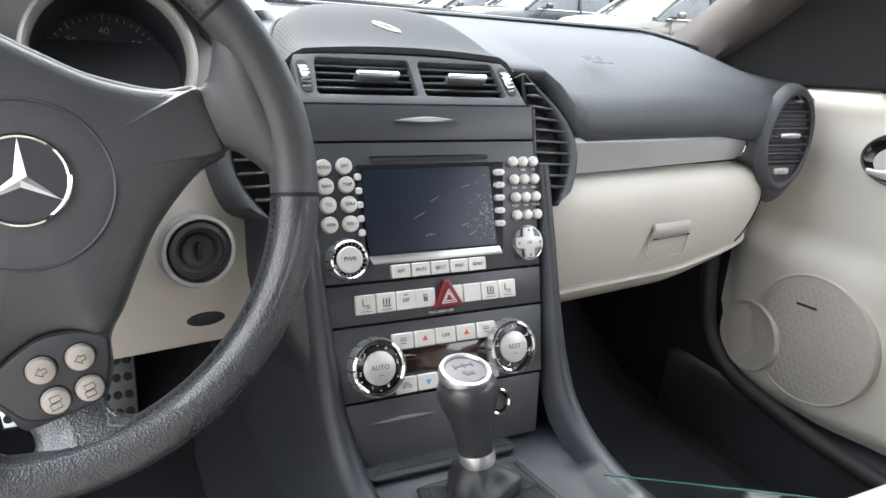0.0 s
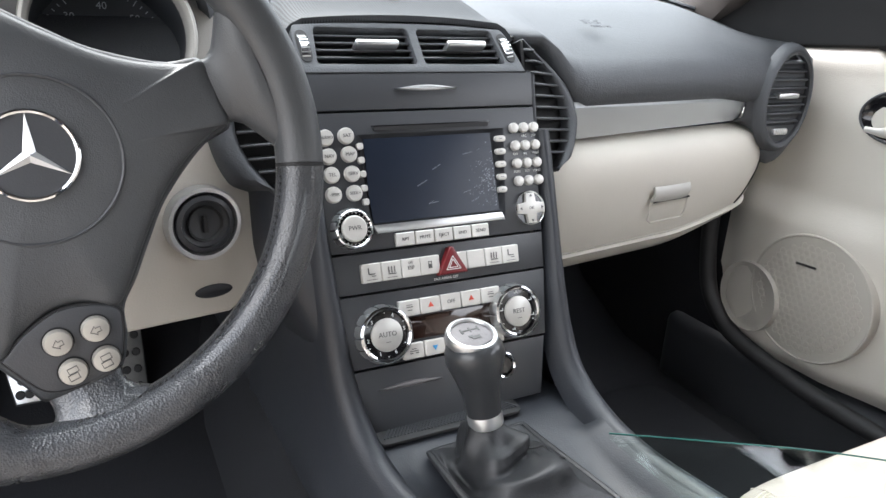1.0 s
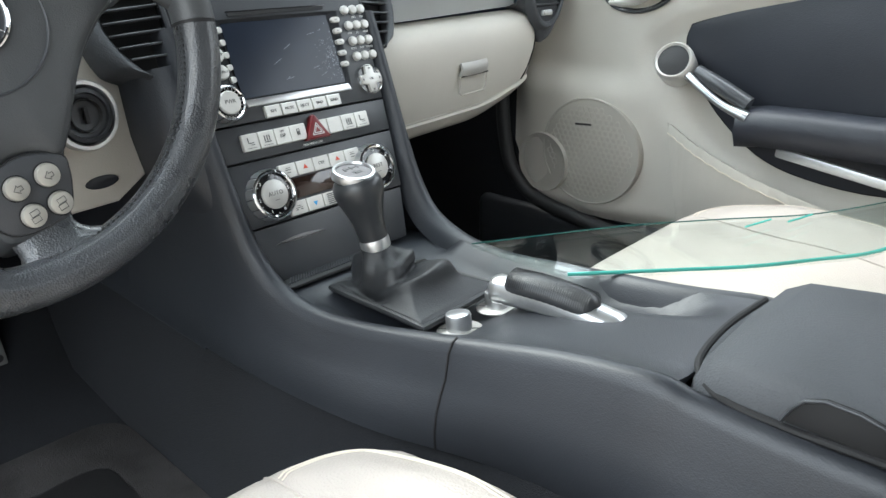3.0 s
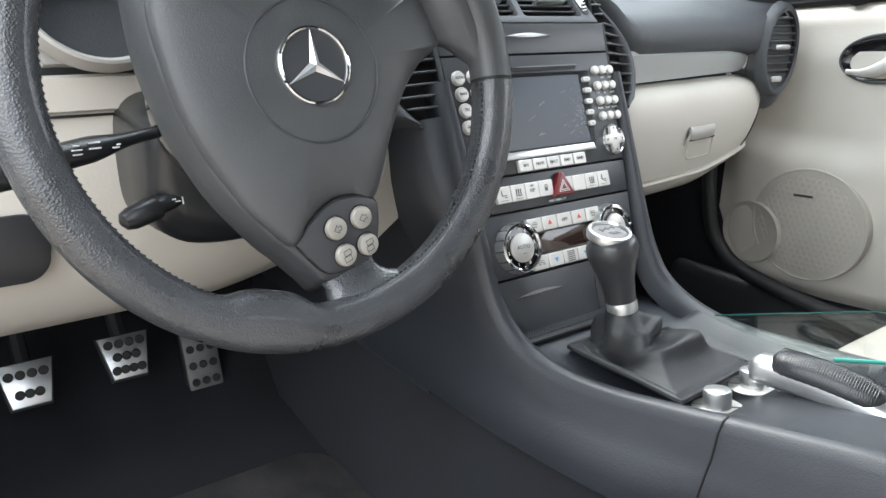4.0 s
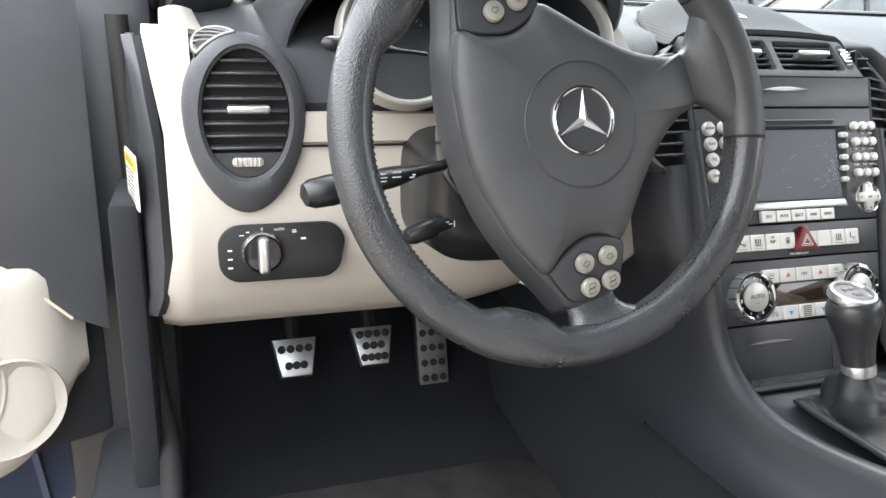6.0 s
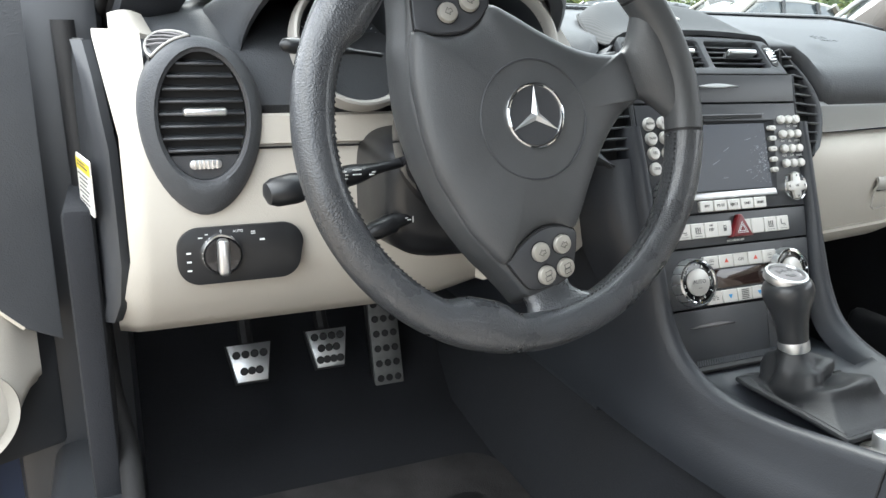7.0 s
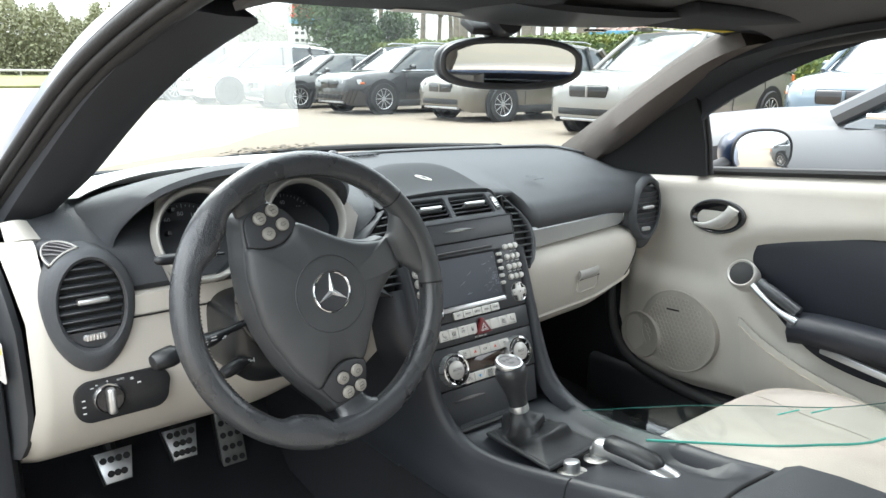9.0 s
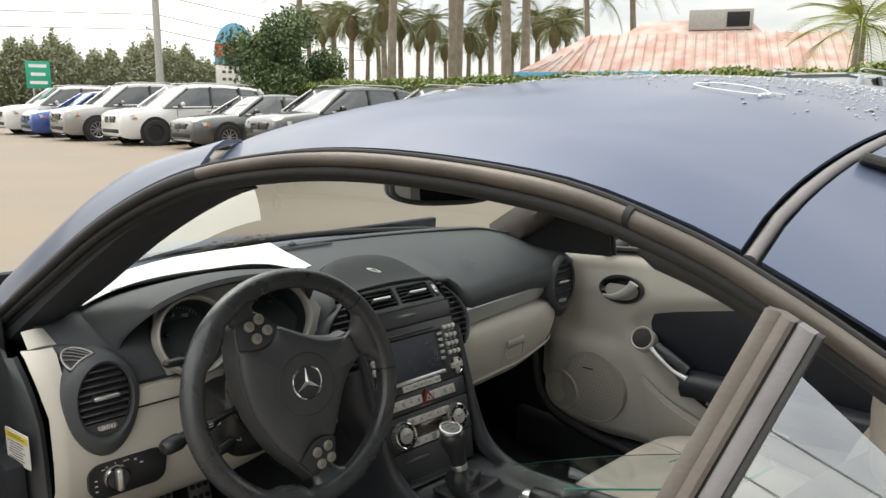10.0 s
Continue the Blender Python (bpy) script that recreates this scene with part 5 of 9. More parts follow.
part("rim", tube(crest_in + crest_out[-2:0:-1], 0.0013, 8, closed=True), M_WARM, demist, "thin pale rim")
for f0, f1 in ((4, 11), (7, 15), (10, 19), (14, 22)):
    part("slat", tube([crest_out[f0], crest_out[f0].lerp(crest_in[f1], 0.5) + Vector((0, 0, 0.001)), crest_in[f1]], 0.0009, 6), M_GREYSEAL, demist)
part("skirt", loft([[q, q + Vector((0, 0.012, 0.001)), q + Vector((0, 0.05, -0.006)), q + Vector((0, 0.07, -0.04))] for q in crest_out], thick=0.003), M_PAD, demist, "dark skin behind the vent", sharp=60)
# beige foot of the windshield pillar
foot_trim = thing("pillar_foot_trim", (-0.63, 1.02, 0.86), "stone-beige trim piece at the foot of the windshield pillar", "trim")
part("panel", loft([[(lerp(-0.655, -0.612 - 0.010 * g, u), lerp(1.010, 1.042, g) - 0.008 * math.sin(math.pi * u), lerp(0.866, 0.888, g) + 0.004 * math.sin(math.pi * u)) for u in (0, 0.1, 0.3, 0.5, 0.7, 0.9, 1.0)] for g in (0, 0.04, 0.3, 0.6, 0.9, 1.0)], thick=0.006), M_BEIGE, foot_trim, sharp=60)
# light switch
lights = thing("light_switch_panel", (-0.55, 0.91, 0.65), "black headlight switch panel with a silver rotary knob", "switch")
lm = T((-0.549, 0.9085, 0.656)) @ pose(0, 0, 0, 87, 0, 0)
plate = rounded(-0.063, -0.030, 0.062, 0.029, 0.022, 8)
part("plate", slab([(x + (0.002 if y > 0 else -0.001) * (1 if x > 0 else 0), y) for x, y in plate], 0.010, 0.001, m=lm), M_STALK, lights, "black switch plate")
rot = part("rotary_knob", lathe([(0.0215, 0), (0.0215, 0.004), (0.019, 0.008), (0.0185, 0.006), (0, 0.006)], 40, lm @ T((-0.020, 0.001, 0))), M_CHROME, lights, "silver rotary knob")
part("knob_face", lathe([(0.0185, 0.0062), (0.017, 0.009), (0, 0.010)], 36, lm @ T((-0.020, 0.001, 0))), M_GLOSS, rot)
part("knob_grip", box(0.011, 0.037, 0.016, 0.004, 3, m=lm @ T((-0.020, 0.001, 0.014))), M_SATIN, rot, "satin grip bar")
part("pointer", box(0.0016, 0.012, 0.001, m=lm @ T((-0.020, 0.010, 0.0222))), M_WHITE, rot)
letters("0", 0.0042, lm @ T((-0.020, 0.0245, 0.0003)), M_WHITE, lights)
letters("AUTO", 0.0036, lm @ T((-0.003, 0.0235, 0.0003)), M_WHITE, lights)
bars([(-0.040, 0.019, 0.0045, 0.001), (-0.034, 0.022, 0.003, 0.001), (0.012, 0.020, 0.0045, 0.001), (0.012, 0.022, 0.004, 0.001), (0.021, 0.013, 0.005, 0.002)], lm, M_WHITE, lights)
bars([(-0.052, 0.004 - 0.009 * i, 0.0044, 0.0016) for i in range(3)], lm, M_WHITE, lights)
# ignition lock on its beige tongue
ign = thing("ignition_lock", (-0.205, 0.87, 0.70), "black ignition lock with a chrome ring on a beige panel", "ignition")
im = T((-0.203, 0.872, 0.706)) @ pose(0, 0, 0, 84, 0, 8)
tongue = [(0.012, 0.075), (0.030, 0.056), (0.050, 0.020), (0.060, -0.03), (0.056, -0.072), (0.02, -0.092), (-0.03, -0.092), (-0.09, -0.092), (-0.085, -0.05), (-0.06, 0.0), (-0.02, 0.05)]
part("tongue", slab(tongue, 0.02, 0.004, 3, m=im @ T((0, 0, -0.012))), M_BEIGE, ign, "stone-beige pointed panel")
part("chrome_ring", lathe([(0.0345, -0.012), (0.0345, -0.003), (0.0330, 0.001), (0.0295, 0.001), (0.0270, -0.004)], 44, im), M_SATIN, ign, "bright chrome ring")
part("collar", lathe([(0.0272, -0.004), (0.026, 0.001), (0.022, 0.002), (0.021, -0.001), (0.015, -0.003), (0, -0.004)], 36, im), M_PLASTIC, ign)
part("key_slot", merge(box(0.004, 0.016, 0.004, 0.001, m=im), lathe([(0.017, -0.001), (0.016, 0.0015), (0.014, -0.001)], 28, im)), M_RUBBER, ign)
part("sensor_cover", slab(ellipse(0.018, 0.0065, 24, 0.006, -0.068), 0.004, 0.001, m=im @ T((0, 0, -0.0105))), M_CONSOLE, ign, "oval grey cover")

# ---- instrument binnacle ----
bin_ = thing("instrument_cluster", (-0.345, 0.93, 0.86), "hooded instrument cluster with two round dials in silver-grey tubes", "instrument cluster")
hood_rows = []
for i in range(33):
    a = math.pi * i / 32
    c, s = math.cos(a), math.sin(a)
    hx = -0.352 - 0.215 * c * (1 if c < 0 else 1.02)
    arch = s ** 0.62
    lip = 0.070 * smooth(0.80, 0.25, arch)
    hood_rows.append([(hx, 1.12, 0.872 + 0.040 * arch), (lerp(hx, -0.352, 0.05), 1.0 + 0.5 * lip, 0.862 + 0.085 * arch), (lerp(hx, -0.352, 0.10), 0.915 + lip, 0.856 + 0.108 * arch - 0.2 * lip), (lerp(hx, -0.352, 0.13), 0.885 + lip, 0.850 + 0.112 * arch - 0.3 * lip), (lerp(hx, -0.352, 0.16), 0.882 + lip, 0.848 + 0.106 * arch - 0.3 * lip), (lerp(hx, -0.352, 0.18), 0.90 + lip, 0.846 + 0.100 * arch - 0.3 * lip)])
part("hood", loft(hood_rows, thick=0.008), M_PAD, bin_, "black arched hood", sharp=60)
for gx_ in (-0.425, -0.264):
    gm = T((gx_, 0.905, 0.868)) @ pose(0, 0, 0, 72, 0, 0)
    tube_part = part("gauge_tube", lathe([(0.069, -0.012), (0.0685, 0.006), (0.0670, 0.0105), (0.0645, 0.0115), (0.0620, 0.0095), (0.0605, 0.004), (0.0600, -0.004)], 56, gm), M_WARM, bin_, "satin silver-grey dial ring")
    part("dial_well", lathe([(0.0602, -0.002), (0.0595, -0.040), (0.0585, -0.074)], 48, gm), M_GAUGE, tube_part, "dark dial well")
    part("dial_face", lathe([(0.059, -0.072), (0, -0.072)], 40, gm), M_GAUGE, tube_part, "dark dial face")
    ticks = []
    for i in range(41):
        ang = 225 - 270 * i / 40
        ticks.append(box(0.006 if i % 5 == 0 else 0.003, 0.0008, 0.0004, m=gm @ pose(0, 0, 0, 0, 0, ang) @ T((0.053, 0, -0.0712))))
    part("tick_marks", merge(*ticks), M_DIM, tube_part, flat=True)
    if gx_ < -0.4:
        for i, n in enumerate(("20", "40", "60", "80", "100", "120", "140", "160")):
            ang = 188 - 31 * i
            letters(n, 0.0095, gm @ T((0.041 * math.cos(radians(ang)), 0.041 * math.sin(radians(ang)), -0.0712)), M_DIM, tube_part, "numeral")
    else:
        for i, n in enumerate(("10", "20", "30", "40", "50", "60", "70")):
            ang = 215 - 42 * i
            letters(n, 0.0095, gm @ T((0.041 * math.cos(radians(ang)), 0.041 * math.sin(radians(ang)), -0.0712)), M_DIM, tube_part, "numeral")
        letters("x100", 0.006, gm @ T((0, 0.018, -0.0712)), M_DIM, tube_part, "numeral")
    part("needle", box(0.05, 0.0022, 0.002, 0.0006, 1, m=gm @ pose(0, 0, 0, 0, 0, 232) @ T((0.024, 0, -0.066))), M_GAUGE, tube_part, "dark needle")
    part("needle_hub", lathe([(0.011, -0.071), (0.010, -0.064), (0, -0.063)], 24, gm), M_GLOSS, tube_part)
part("cluster_trim", pierced([(-0.120, -0.058), (0.170, -0.054), (0.196, 0.0), (0.160, 0.062), (0.05, 0.085), (-0.06, 0.085), (-0.120, 0.062), (-0.134, 0.0)], [ellipse(0.0615, 0.0615, 40, -0.073, 0.0), ellipse(0.0615, 0.0615, 40, 0.088, 0.0)], 0.012, 0.0, m=T((-0.352, 0.915, 0.865)) @ pose(0, 0, 0, 72, 0, 0) @ T((0, 0, -0.012))), M_WARM, bin_, "silver-grey textured cluster surround")
for dx, dz in ((-0.118, 0.040), (-0.128, 0.008)):
    part("trip_button", lathe([(0.004, 0), (0.004, 0.012), (0.003, 0.014), (0, 0.014)], 14, T((-0.352, 0.915, 0.865)) @ pose(0, 0, 0, 72, 0, 0) @ T((dx + 0.012, dz, -0.010))), M_GLOSS, bin_)

# paper lying over the hood against the windshield
def pad_height(x, y):
    row = pad_row(x)
    for a, b in zip(row[2:], row[3:]):
        if a[1] <= y <= b[1]:
            return lerp(a[2], b[2], (y - a[1]) / max(1e-6, b[1] - a[1]))
    return row[-2][2]


def hood_height(x, y):
    """Back slope of the binnacle's hood."""
    u = abs(x + 0.352) / 0.205
    if u >= 1:
        return 0.0
    arch = (1 - u * u) ** 0.31
    return lerp(0.862 + 0.085 * arch, 0.872 + 0.040 * arch, smooth(1.0, 1.12, y)) if y > 1.0 else 0.862 + 0.085 * arch


paper_rows = []
for i in range(41):
    f = i / 40
    x = lerp(-0.575, -0.085, f)
    near = lerp(1.060, 1.045, smooth(0.0, 0.25, f)) - 0.045 * smooth(0.5, 0.80, f) + 0.065 * smooth(0.82, 1.0, f) + 0.02 * smooth(0.06, 0, f)
    far = min(1.27, base_glass_y((x - XC) / 0.645) - 0.030)
    row = []
    for j in range(13):
        g = j / 12
        y = lerp(near, far, g)
        xx = x + 0.02 * g
        z = max(pad_height(xx, y), hood_height(xx, y), hood_height(xx - 0.012, y) - 0.004, hood_height(xx + 0.012, y) - 0.004) + 0.011 + 0.0015 * math.sin(9 * f + 4 * g)
        row.append((xx, y, z))
    paper_rows.append(row)
sheet = thing("paper_sheets", (-0.3, 1.15, 0.92), "white paper sheets lying on the dash under the windshield", "paper")
part("sheet", loft(paper_rows, thick=0.0012), M_PAPER, sheet, sharp=60)
low = paper_rows[6:30]
part("sheet", loft([[Vector(row[k]) + Vector((0.0, 0.0, 0.003)) for k in range(4, 11)] for row in low], thick=0.001), M_PAPER, sheet, "second loose sheet", sharp=60)

# ---- steering wheel ----
RAKE = radians(15)
WHEEL = Matrix(((1, 0, 0, -0.341), (0, math.sin(RAKE), -math.cos(RAKE), 0.719), (0, math.cos(RAKE), math.sin(RAKE), 0.805), (0, 0, 0, 1)))
TURNED = WHEEL @ pose(0, 0, 0, 0, 0, 109.5)     # the wheel stands turned by nearly a third
steer = thing("steering_wheel", (-0.341, 0.72, 0.61), "worn black leather steering wheel, turned, with chrome emblem and silver keys", "steering wheel")
R_RIM = 0.1775
HUB = Vector((0.0, -0.0112, 0.0))               # middle of the airbag cover, below the rim's


def rim_point(a, k, n):
    """Rim section: flat-sided, with thumb rests swelling inwards above the side spokes."""
    deg = math.degrees(a) % 360
    bump = sum(math.exp(-((deg - c) / 10.0) ** 4) for c in (36, 144))
    rx = 0.0165 + 0.0058 * bump
    b = 2 * math.pi * k / n
    c, s = math.cos(b), math.sin(b)
    c, s = math.copysign(abs(c) ** 0.88, c), math.copysign(abs(s) ** 0.88, s)
    r = R_RIM - 0.0052 * bump + rx * c
    return (r * math.cos(a), r * math.sin(a), 0.0172 * s * (1 + 0.05 * bump))


def rim_arc(a0, a1, n=60):
    return [[rim_point(radians(lerp(a0, a1, i / n)), k, 24) for k in range(24)] for i in range(n + 1)]


part("rim_leather", loft(rim_arc(292.8, 607.2, 170), closed=True, caps=True, m=TURNED), M_LEATHER, steer, "shiny worn leather grip", sharp=70)
part("rim_leather", loft(rim_arc(248.2, 291.8, 40), closed=True, caps=True, m=TURNED), M_HUB, steer, "smooth lower rim section", sharp=70)
for a in (247.7, 292.3):
    ring = [[Vector(rim_point(radians(a + d), k, 24)) for k in range(24)] for d in (-0.45, 0.45)]
    part("rim_seam", loft(ring, closed=True, caps=True, m=TURNED), M_DARK, steer)
# laced seam along the inside of the grip: a groove and short slanting threads
part("stitch_groove", tube([(TURNED @ Vector(((R_RIM - 0.0160) * math.cos(radians(d)), (R_RIM - 0.0160) * math.sin(radians(d)), 0.0040))) for d in [294 + 2.0 * i for i in range(156)] if abs((d % 360) - 36) > 15 and abs((d % 360) - 144) > 15][:31], 0.0009, 6), M_DARK, steer)
stitches = []
for i in range(190):
    d = 294 + 312 * i / 189
    if min(abs((d % 360) - 31), abs((d % 360) - 149)) < 17:
        continue
    a = radians(d)
    for dz in (0.0066, 0.0022):
        stitches.append(box(0.0011, 0.0040, 0.0013, m=TURNED @ T(((R_RIM - 0.0153) * math.cos(a), (R_RIM - 0.0153) * math.sin(a), dz)) @ pose(0, 0, 0, 0, 0, d + 26)))
tagged(part("stitching", merge(*stitches), M_RUBBER, steer, "dark cross stitching", flat=True), kind="stuff")


def mirrored(half, n):
    """A closed outline from its right half, top to bottom, evenly drawn through the points."""
    line = [p.xy for p in spline([(x, y, 0) for x, y in half], n)]
    return [(p.x, p.y) for p in line] + [(-p.x, p.y) for p in line[-2:0:-1]]


# airbag cover: broad above, drawn in to the lower spoke, cut out round the key pods
cover_half = [(0.0, 0.0860), (0.022, 0.0845), (0.045, 0.0805), (0.066, 0.0760), (0.086, 0.0685), (0.1035, 0.0590), (0.0945, 0.0420), (0.0885, 0.0200), (0.0925, 0.0010), (0.1030, -0.0145), (0.0900, -0.0310), (0.0710, -0.0490), (0.0500, -0.0710), (0.0370, -0.0900), (0.0285, -0.1080), (0.0235, -0.1230), (0.0225, -0.1330), (0.0120, -0.1345), (0.0, -0.1350)]
cover = mirrored(cover_half, 72)


def scaled(outline, k, z, dip=0.0):
    """The outline shrunk about the hub's middle; its lower tail bends down towards the rim."""
    out = []
    for x, y in outline:
        px, py = HUB.x + (x - HUB.x) * k, HUB.y + (y - HUB.y) * k
        out.append((px, py, z - dip * smooth(-0.06, -0.135, py)))
    return out


part("airbag_cover", loft([scaled(cover, k, z, d) for k, z, d in ((0.004, 0.0118, 0), (0.25, 0.0117, 0), (0.45, 0.0112, 0.001), (0.65, 0.0100, 0.003), (0.80, 0.0082, 0.005), (0.90, 0.0060, 0.006), (0.96, 0.0034, 0.006), (0.99, 0.0002, 0.006), (1.0, -0.0040, 0.006), (0.995, -0.010, 0.006))], closed=True, caps=True, m=TURNED), M_HUB, steer, "dark grained airbag cover", sharp=60)
# shell behind the cover, wider towards the column
shell_half = [(0.0, 0.0870), (0.045, 0.0825), (0.086, 0.0705), (0.1050, 0.0620), (0.1250, 0.0540), (0.1390, 0.0480), (0.1430, 0.0300), (0.1425, 0.0040), (0.1240, -0.0110), (0.1050, -0.0180), (0.0910, -0.0330), (0.0720, -0.0510), (0.0510, -0.0730), (0.0300, -0.1080), (0.0235, -0.1330), (0.0, -0.1350)]
outline = mirrored(shell_half, 64)
part("hub_shell", loft([scaled(outline, k, z, 0.005) for k, z in ((0.90, -0.0030), (0.985, -0.0050), (1.0, -0.0085), (1.035, -0.022), (1.06, -0.036), (1.03, -0.045), (0.80, -0.050))], closed=True, caps=True, m=TURNED), M_HUB, steer, "dark shell behind the cover", sharp=60)
part("cover_groove", tube([(HUB.x + 0.0507 * math.cos(2 * math.pi * i / 72), HUB.y + 0.0507 * math.sin(2 * math.pi * i / 72), 0.0108) for i in range(72)], 0.0011, 8, closed=True, m=TURNED), M_PLASTIC, steer, "round moulded line")


def spoke(sections, m, material, label):
    """A flat bar; each section: how far out, its two sides, top and underside."""
    rows = []
    for r, lo, hi, top_z, low_z in sections:
        row = []
        for k in range(24):
            c, s = math.cos(2 * math.pi * k / 24), math.sin(2 * math.pi * k / 24)
            c, s = math.copysign(abs(c) ** 0.75, c), math.copysign(abs(s) ** 0.75, s)
            row.append((r, lerp(lo, hi, 0.5 + 0.5 * c), lerp(low_z, top_z, 0.5 + 0.5 * s)))
        rows.append(row)
    return part("spoke", loft(rows, closed=True, caps=True, m=m), material, steer, label, sharp=60)


side_cut = [(0.126, -0.004, 0.050, -0.010, -0.030), (0.140, 0.000, 0.0485, -0.0055, -0.026), (0.147, 0.002, 0.0480, -0.0040, -0.024), (0.152, 0.001, 0.0490, -0.0010, -0.022), (0.157, -0.003, 0.0530, 0.0040, -0.020), (0.162, -0.011, 0.0600, 0.0085, -0.018), (0.167, -0.022, 0.0660, 0.0110, -0.016), (0.173, -0.030, 0.0680, 0.0090, -0.012)]
spoke(side_cut, TURNED, M_LEATHER, "leather-wrapped side spoke")
spoke(side_cut, TURNED @ Matrix.Diagonal((-1, 1, 1, 1)), M_LEATHER, "leather-wrapped side spoke")
spoke([(0.128, -0.0225, 0.0225, -0.0050, -0.026), (0.137, -0.0230, 0.0230, -0.0030, -0.025), (0.143, -0.0275, 0.0275, 0.0000, -0.023), (0.148, -0.0360, 0.0360, 0.0040, -0.021), (0.153, -0.0460, 0.0460, 0.0080, -0.019), (0.158, -0.0560, 0.0560, 0.0105, -0.017), (0.163, -0.0640, 0.0640, 0.0110, -0.015)], TURNED @ pose(0, 0, 0, 0, 0, -90), M_HUB, "smooth lower spoke")
# key pods: rounded wedges let into the ends of the side spokes
pod_line = [(0.1035, 0.0575), (0.0945, 0.0410), (0.0890, 0.0190), (0.0930, 0.0010), (0.1035, -0.0140), (0.1150, -0.0125), (0.1270, -0.0070), (0.1385, 0.0010), (0.1410, 0.0160), (0.1390, 0.0330), (0.1330, 0.0450), (0.1190, 0.0520)]
pod_fine = [tuple(p.xy) for p in spline([(x, y, 0) for x, y in pod_line + pod_line[:1]], 60)][:-1]
for side in (1, -1):
    cm = TURNED @ Matrix.Diagonal((side, 1, 1, 1)) @ T((0.116, 0.018, 0.0005)) @ pose(0, 0, 0, 0, 9, 0)
    pod = part("key_pod", slab([(x - 0.116, y - 0.018) for x, y in pod_fine], 0.014, 0.0016, 2, m=cm), M_PLASTIC, steer, "black pod with four silver keys")
    part("pod_line", tube([(1.012 * (x - 0.116), 1.012 * (y - 0.018), -0.0022) for x, y in pod_fine], 0.0009, 6, closed=True, m=cm), M_DARK, pod)
    for i, (dx, dy) in enumerate(((-0.0095, 0.0075), (-0.0070, -0.0150), (0.0125, 0.0082), (0.0146, -0.0120))):
        km = cm @ T((dx, dy, 0))
        k = part("silver_key", lathe([(0.0086, -0.002), (0.0086, 0.0026), (0.0078, 0.0042), (0.004, 0.0050), (0, 0.0051)], 28, km), M_WHEELKEY, pod, "round silver key")
        part("key_gap", lathe([(0.0096, -0.001), (0.0096, 0.0006), (0.0086, 0.0004)], 28, km), M_DARK, k)
        if i < 2:
            mark = [[(0.0, 0.0036), (0.0032, 0.0), (0.0015, 0.0), (0.0015, -0.0028), (-0.0015, -0.0028), (-0.0015, 0.0), (-0.0032, 0.0)]]
        else:
            mark = [[(-0.0042, -0.0034), (-0.0004, -0.0034), (-0.0004, 0.0026), (-0.0042, 0.0026)], [(0.0002, -0.0022), (0.0042, -0.0022), (0.0042, 0.0038), (0.0002, 0.0038)]]
        part("symbol", merge(*[tube([(u, v, 0.0052) for u, v in line], 0.00034, 5, closed=True, m=km) for line in mark]), M_PRINT, k)
# star emblem: a plain three-armed mark in a ring
sm = WHEEL @ T((0.0100, 0.0066, 0.0122))
star = part("emblem_ring", tube([(0.0262 * math.cos(2 * math.pi * i / 56), 0.0262 * math.sin(2 * math.pi * i / 56), 0.0010) for i in range(56)], 0.0017, 8, closed=True, m=sm), M_CHROME, steer, "chrome three-pointed emblem")
star_bm = bmesh.new()
tip = star_bm.verts.new((0, 0, 0.0040))
outer_v = []
for i in range(6):
    a = radians(90 + 60 * i)
    r = 0.0252 if i % 2 == 0 else 0.0042
    outer_v.append(star_bm.verts.new((r * math.cos(a), r * math.sin(a), 0.0010)))
for i in range(6):
    star_bm.faces.new((tip, outer_v[i], outer_v[(i + 1) % 6]))
star_bm.faces.new(outer_v[::-1])
star_bm.transform(sm)
part("emblem_star", star_bm, M_SATIN, star, sharp=5, flat=True)
part("emblem_ground", lathe([(0.026, 0.0002), (0.0, 0.0008)], 40, sm), M_PLASTIC, star)
letters("SRS", 0.0125, TURNED @ T((0, -0.104, 0.0042)) @ pose(0, 0, 0, 12, 0, 0), M_PLASTIC, steer, "airbag_mark", "moulded airbag lettering", 0.0006)
letters("AIRBAG", 0.0078, TURNED @ T((0, -0.1165, 0.0012)) @ pose(0, 0, 0, 16, 0, 0), M_PLASTIC, steer, "airbag_mark", "", 0.0006)

# column shroud and stalks
column = thing("steering_column", (-0.34, 0.85, 0.66), "black steering column shroud with control stalks", "steering column")
AX = WHEEL
col_rows = []
for y, w, low, top_z in ((0.800, 0.060, 0.690, 0.765), (0.808, 0.074, 0.672, 0.776), (0.825, 0.080, 0.660, 0.781), (0.870, 0.081, 0.655, 0.783), (0.960, 0.081, 0.650, 0.785)):
    mid_z, half_z = (low + top_z) / 2, (top_z - low) / 2
    ring = []
    for k in range(48):
        c, s_ = math.cos(2 * math.pi * k / 48), math.sin(2 * math.pi * k / 48)
        pw = 0.42 if s_ > 0 else 0.62
        ring.append((-0.3445 + w * math.copysign(abs(c) ** pw, c), y, mid_z + half_z * math.copysign(abs(s_) ** pw, s_)))
    col_rows.append(ring)
part("shroud", loft(col_rows, closed=True, caps=True), M_STALK, column, "black moulded shroud", sharp=50)
part("clock_spring", lathe([(0.060, -0.100), (0.080, -0.098), (0.082, -0.090), (0.082, -0.064), (0.080, -0.060), (0.060, -0.055), (0.058, -0.040)], 44, AX), M_GLOSS, column)


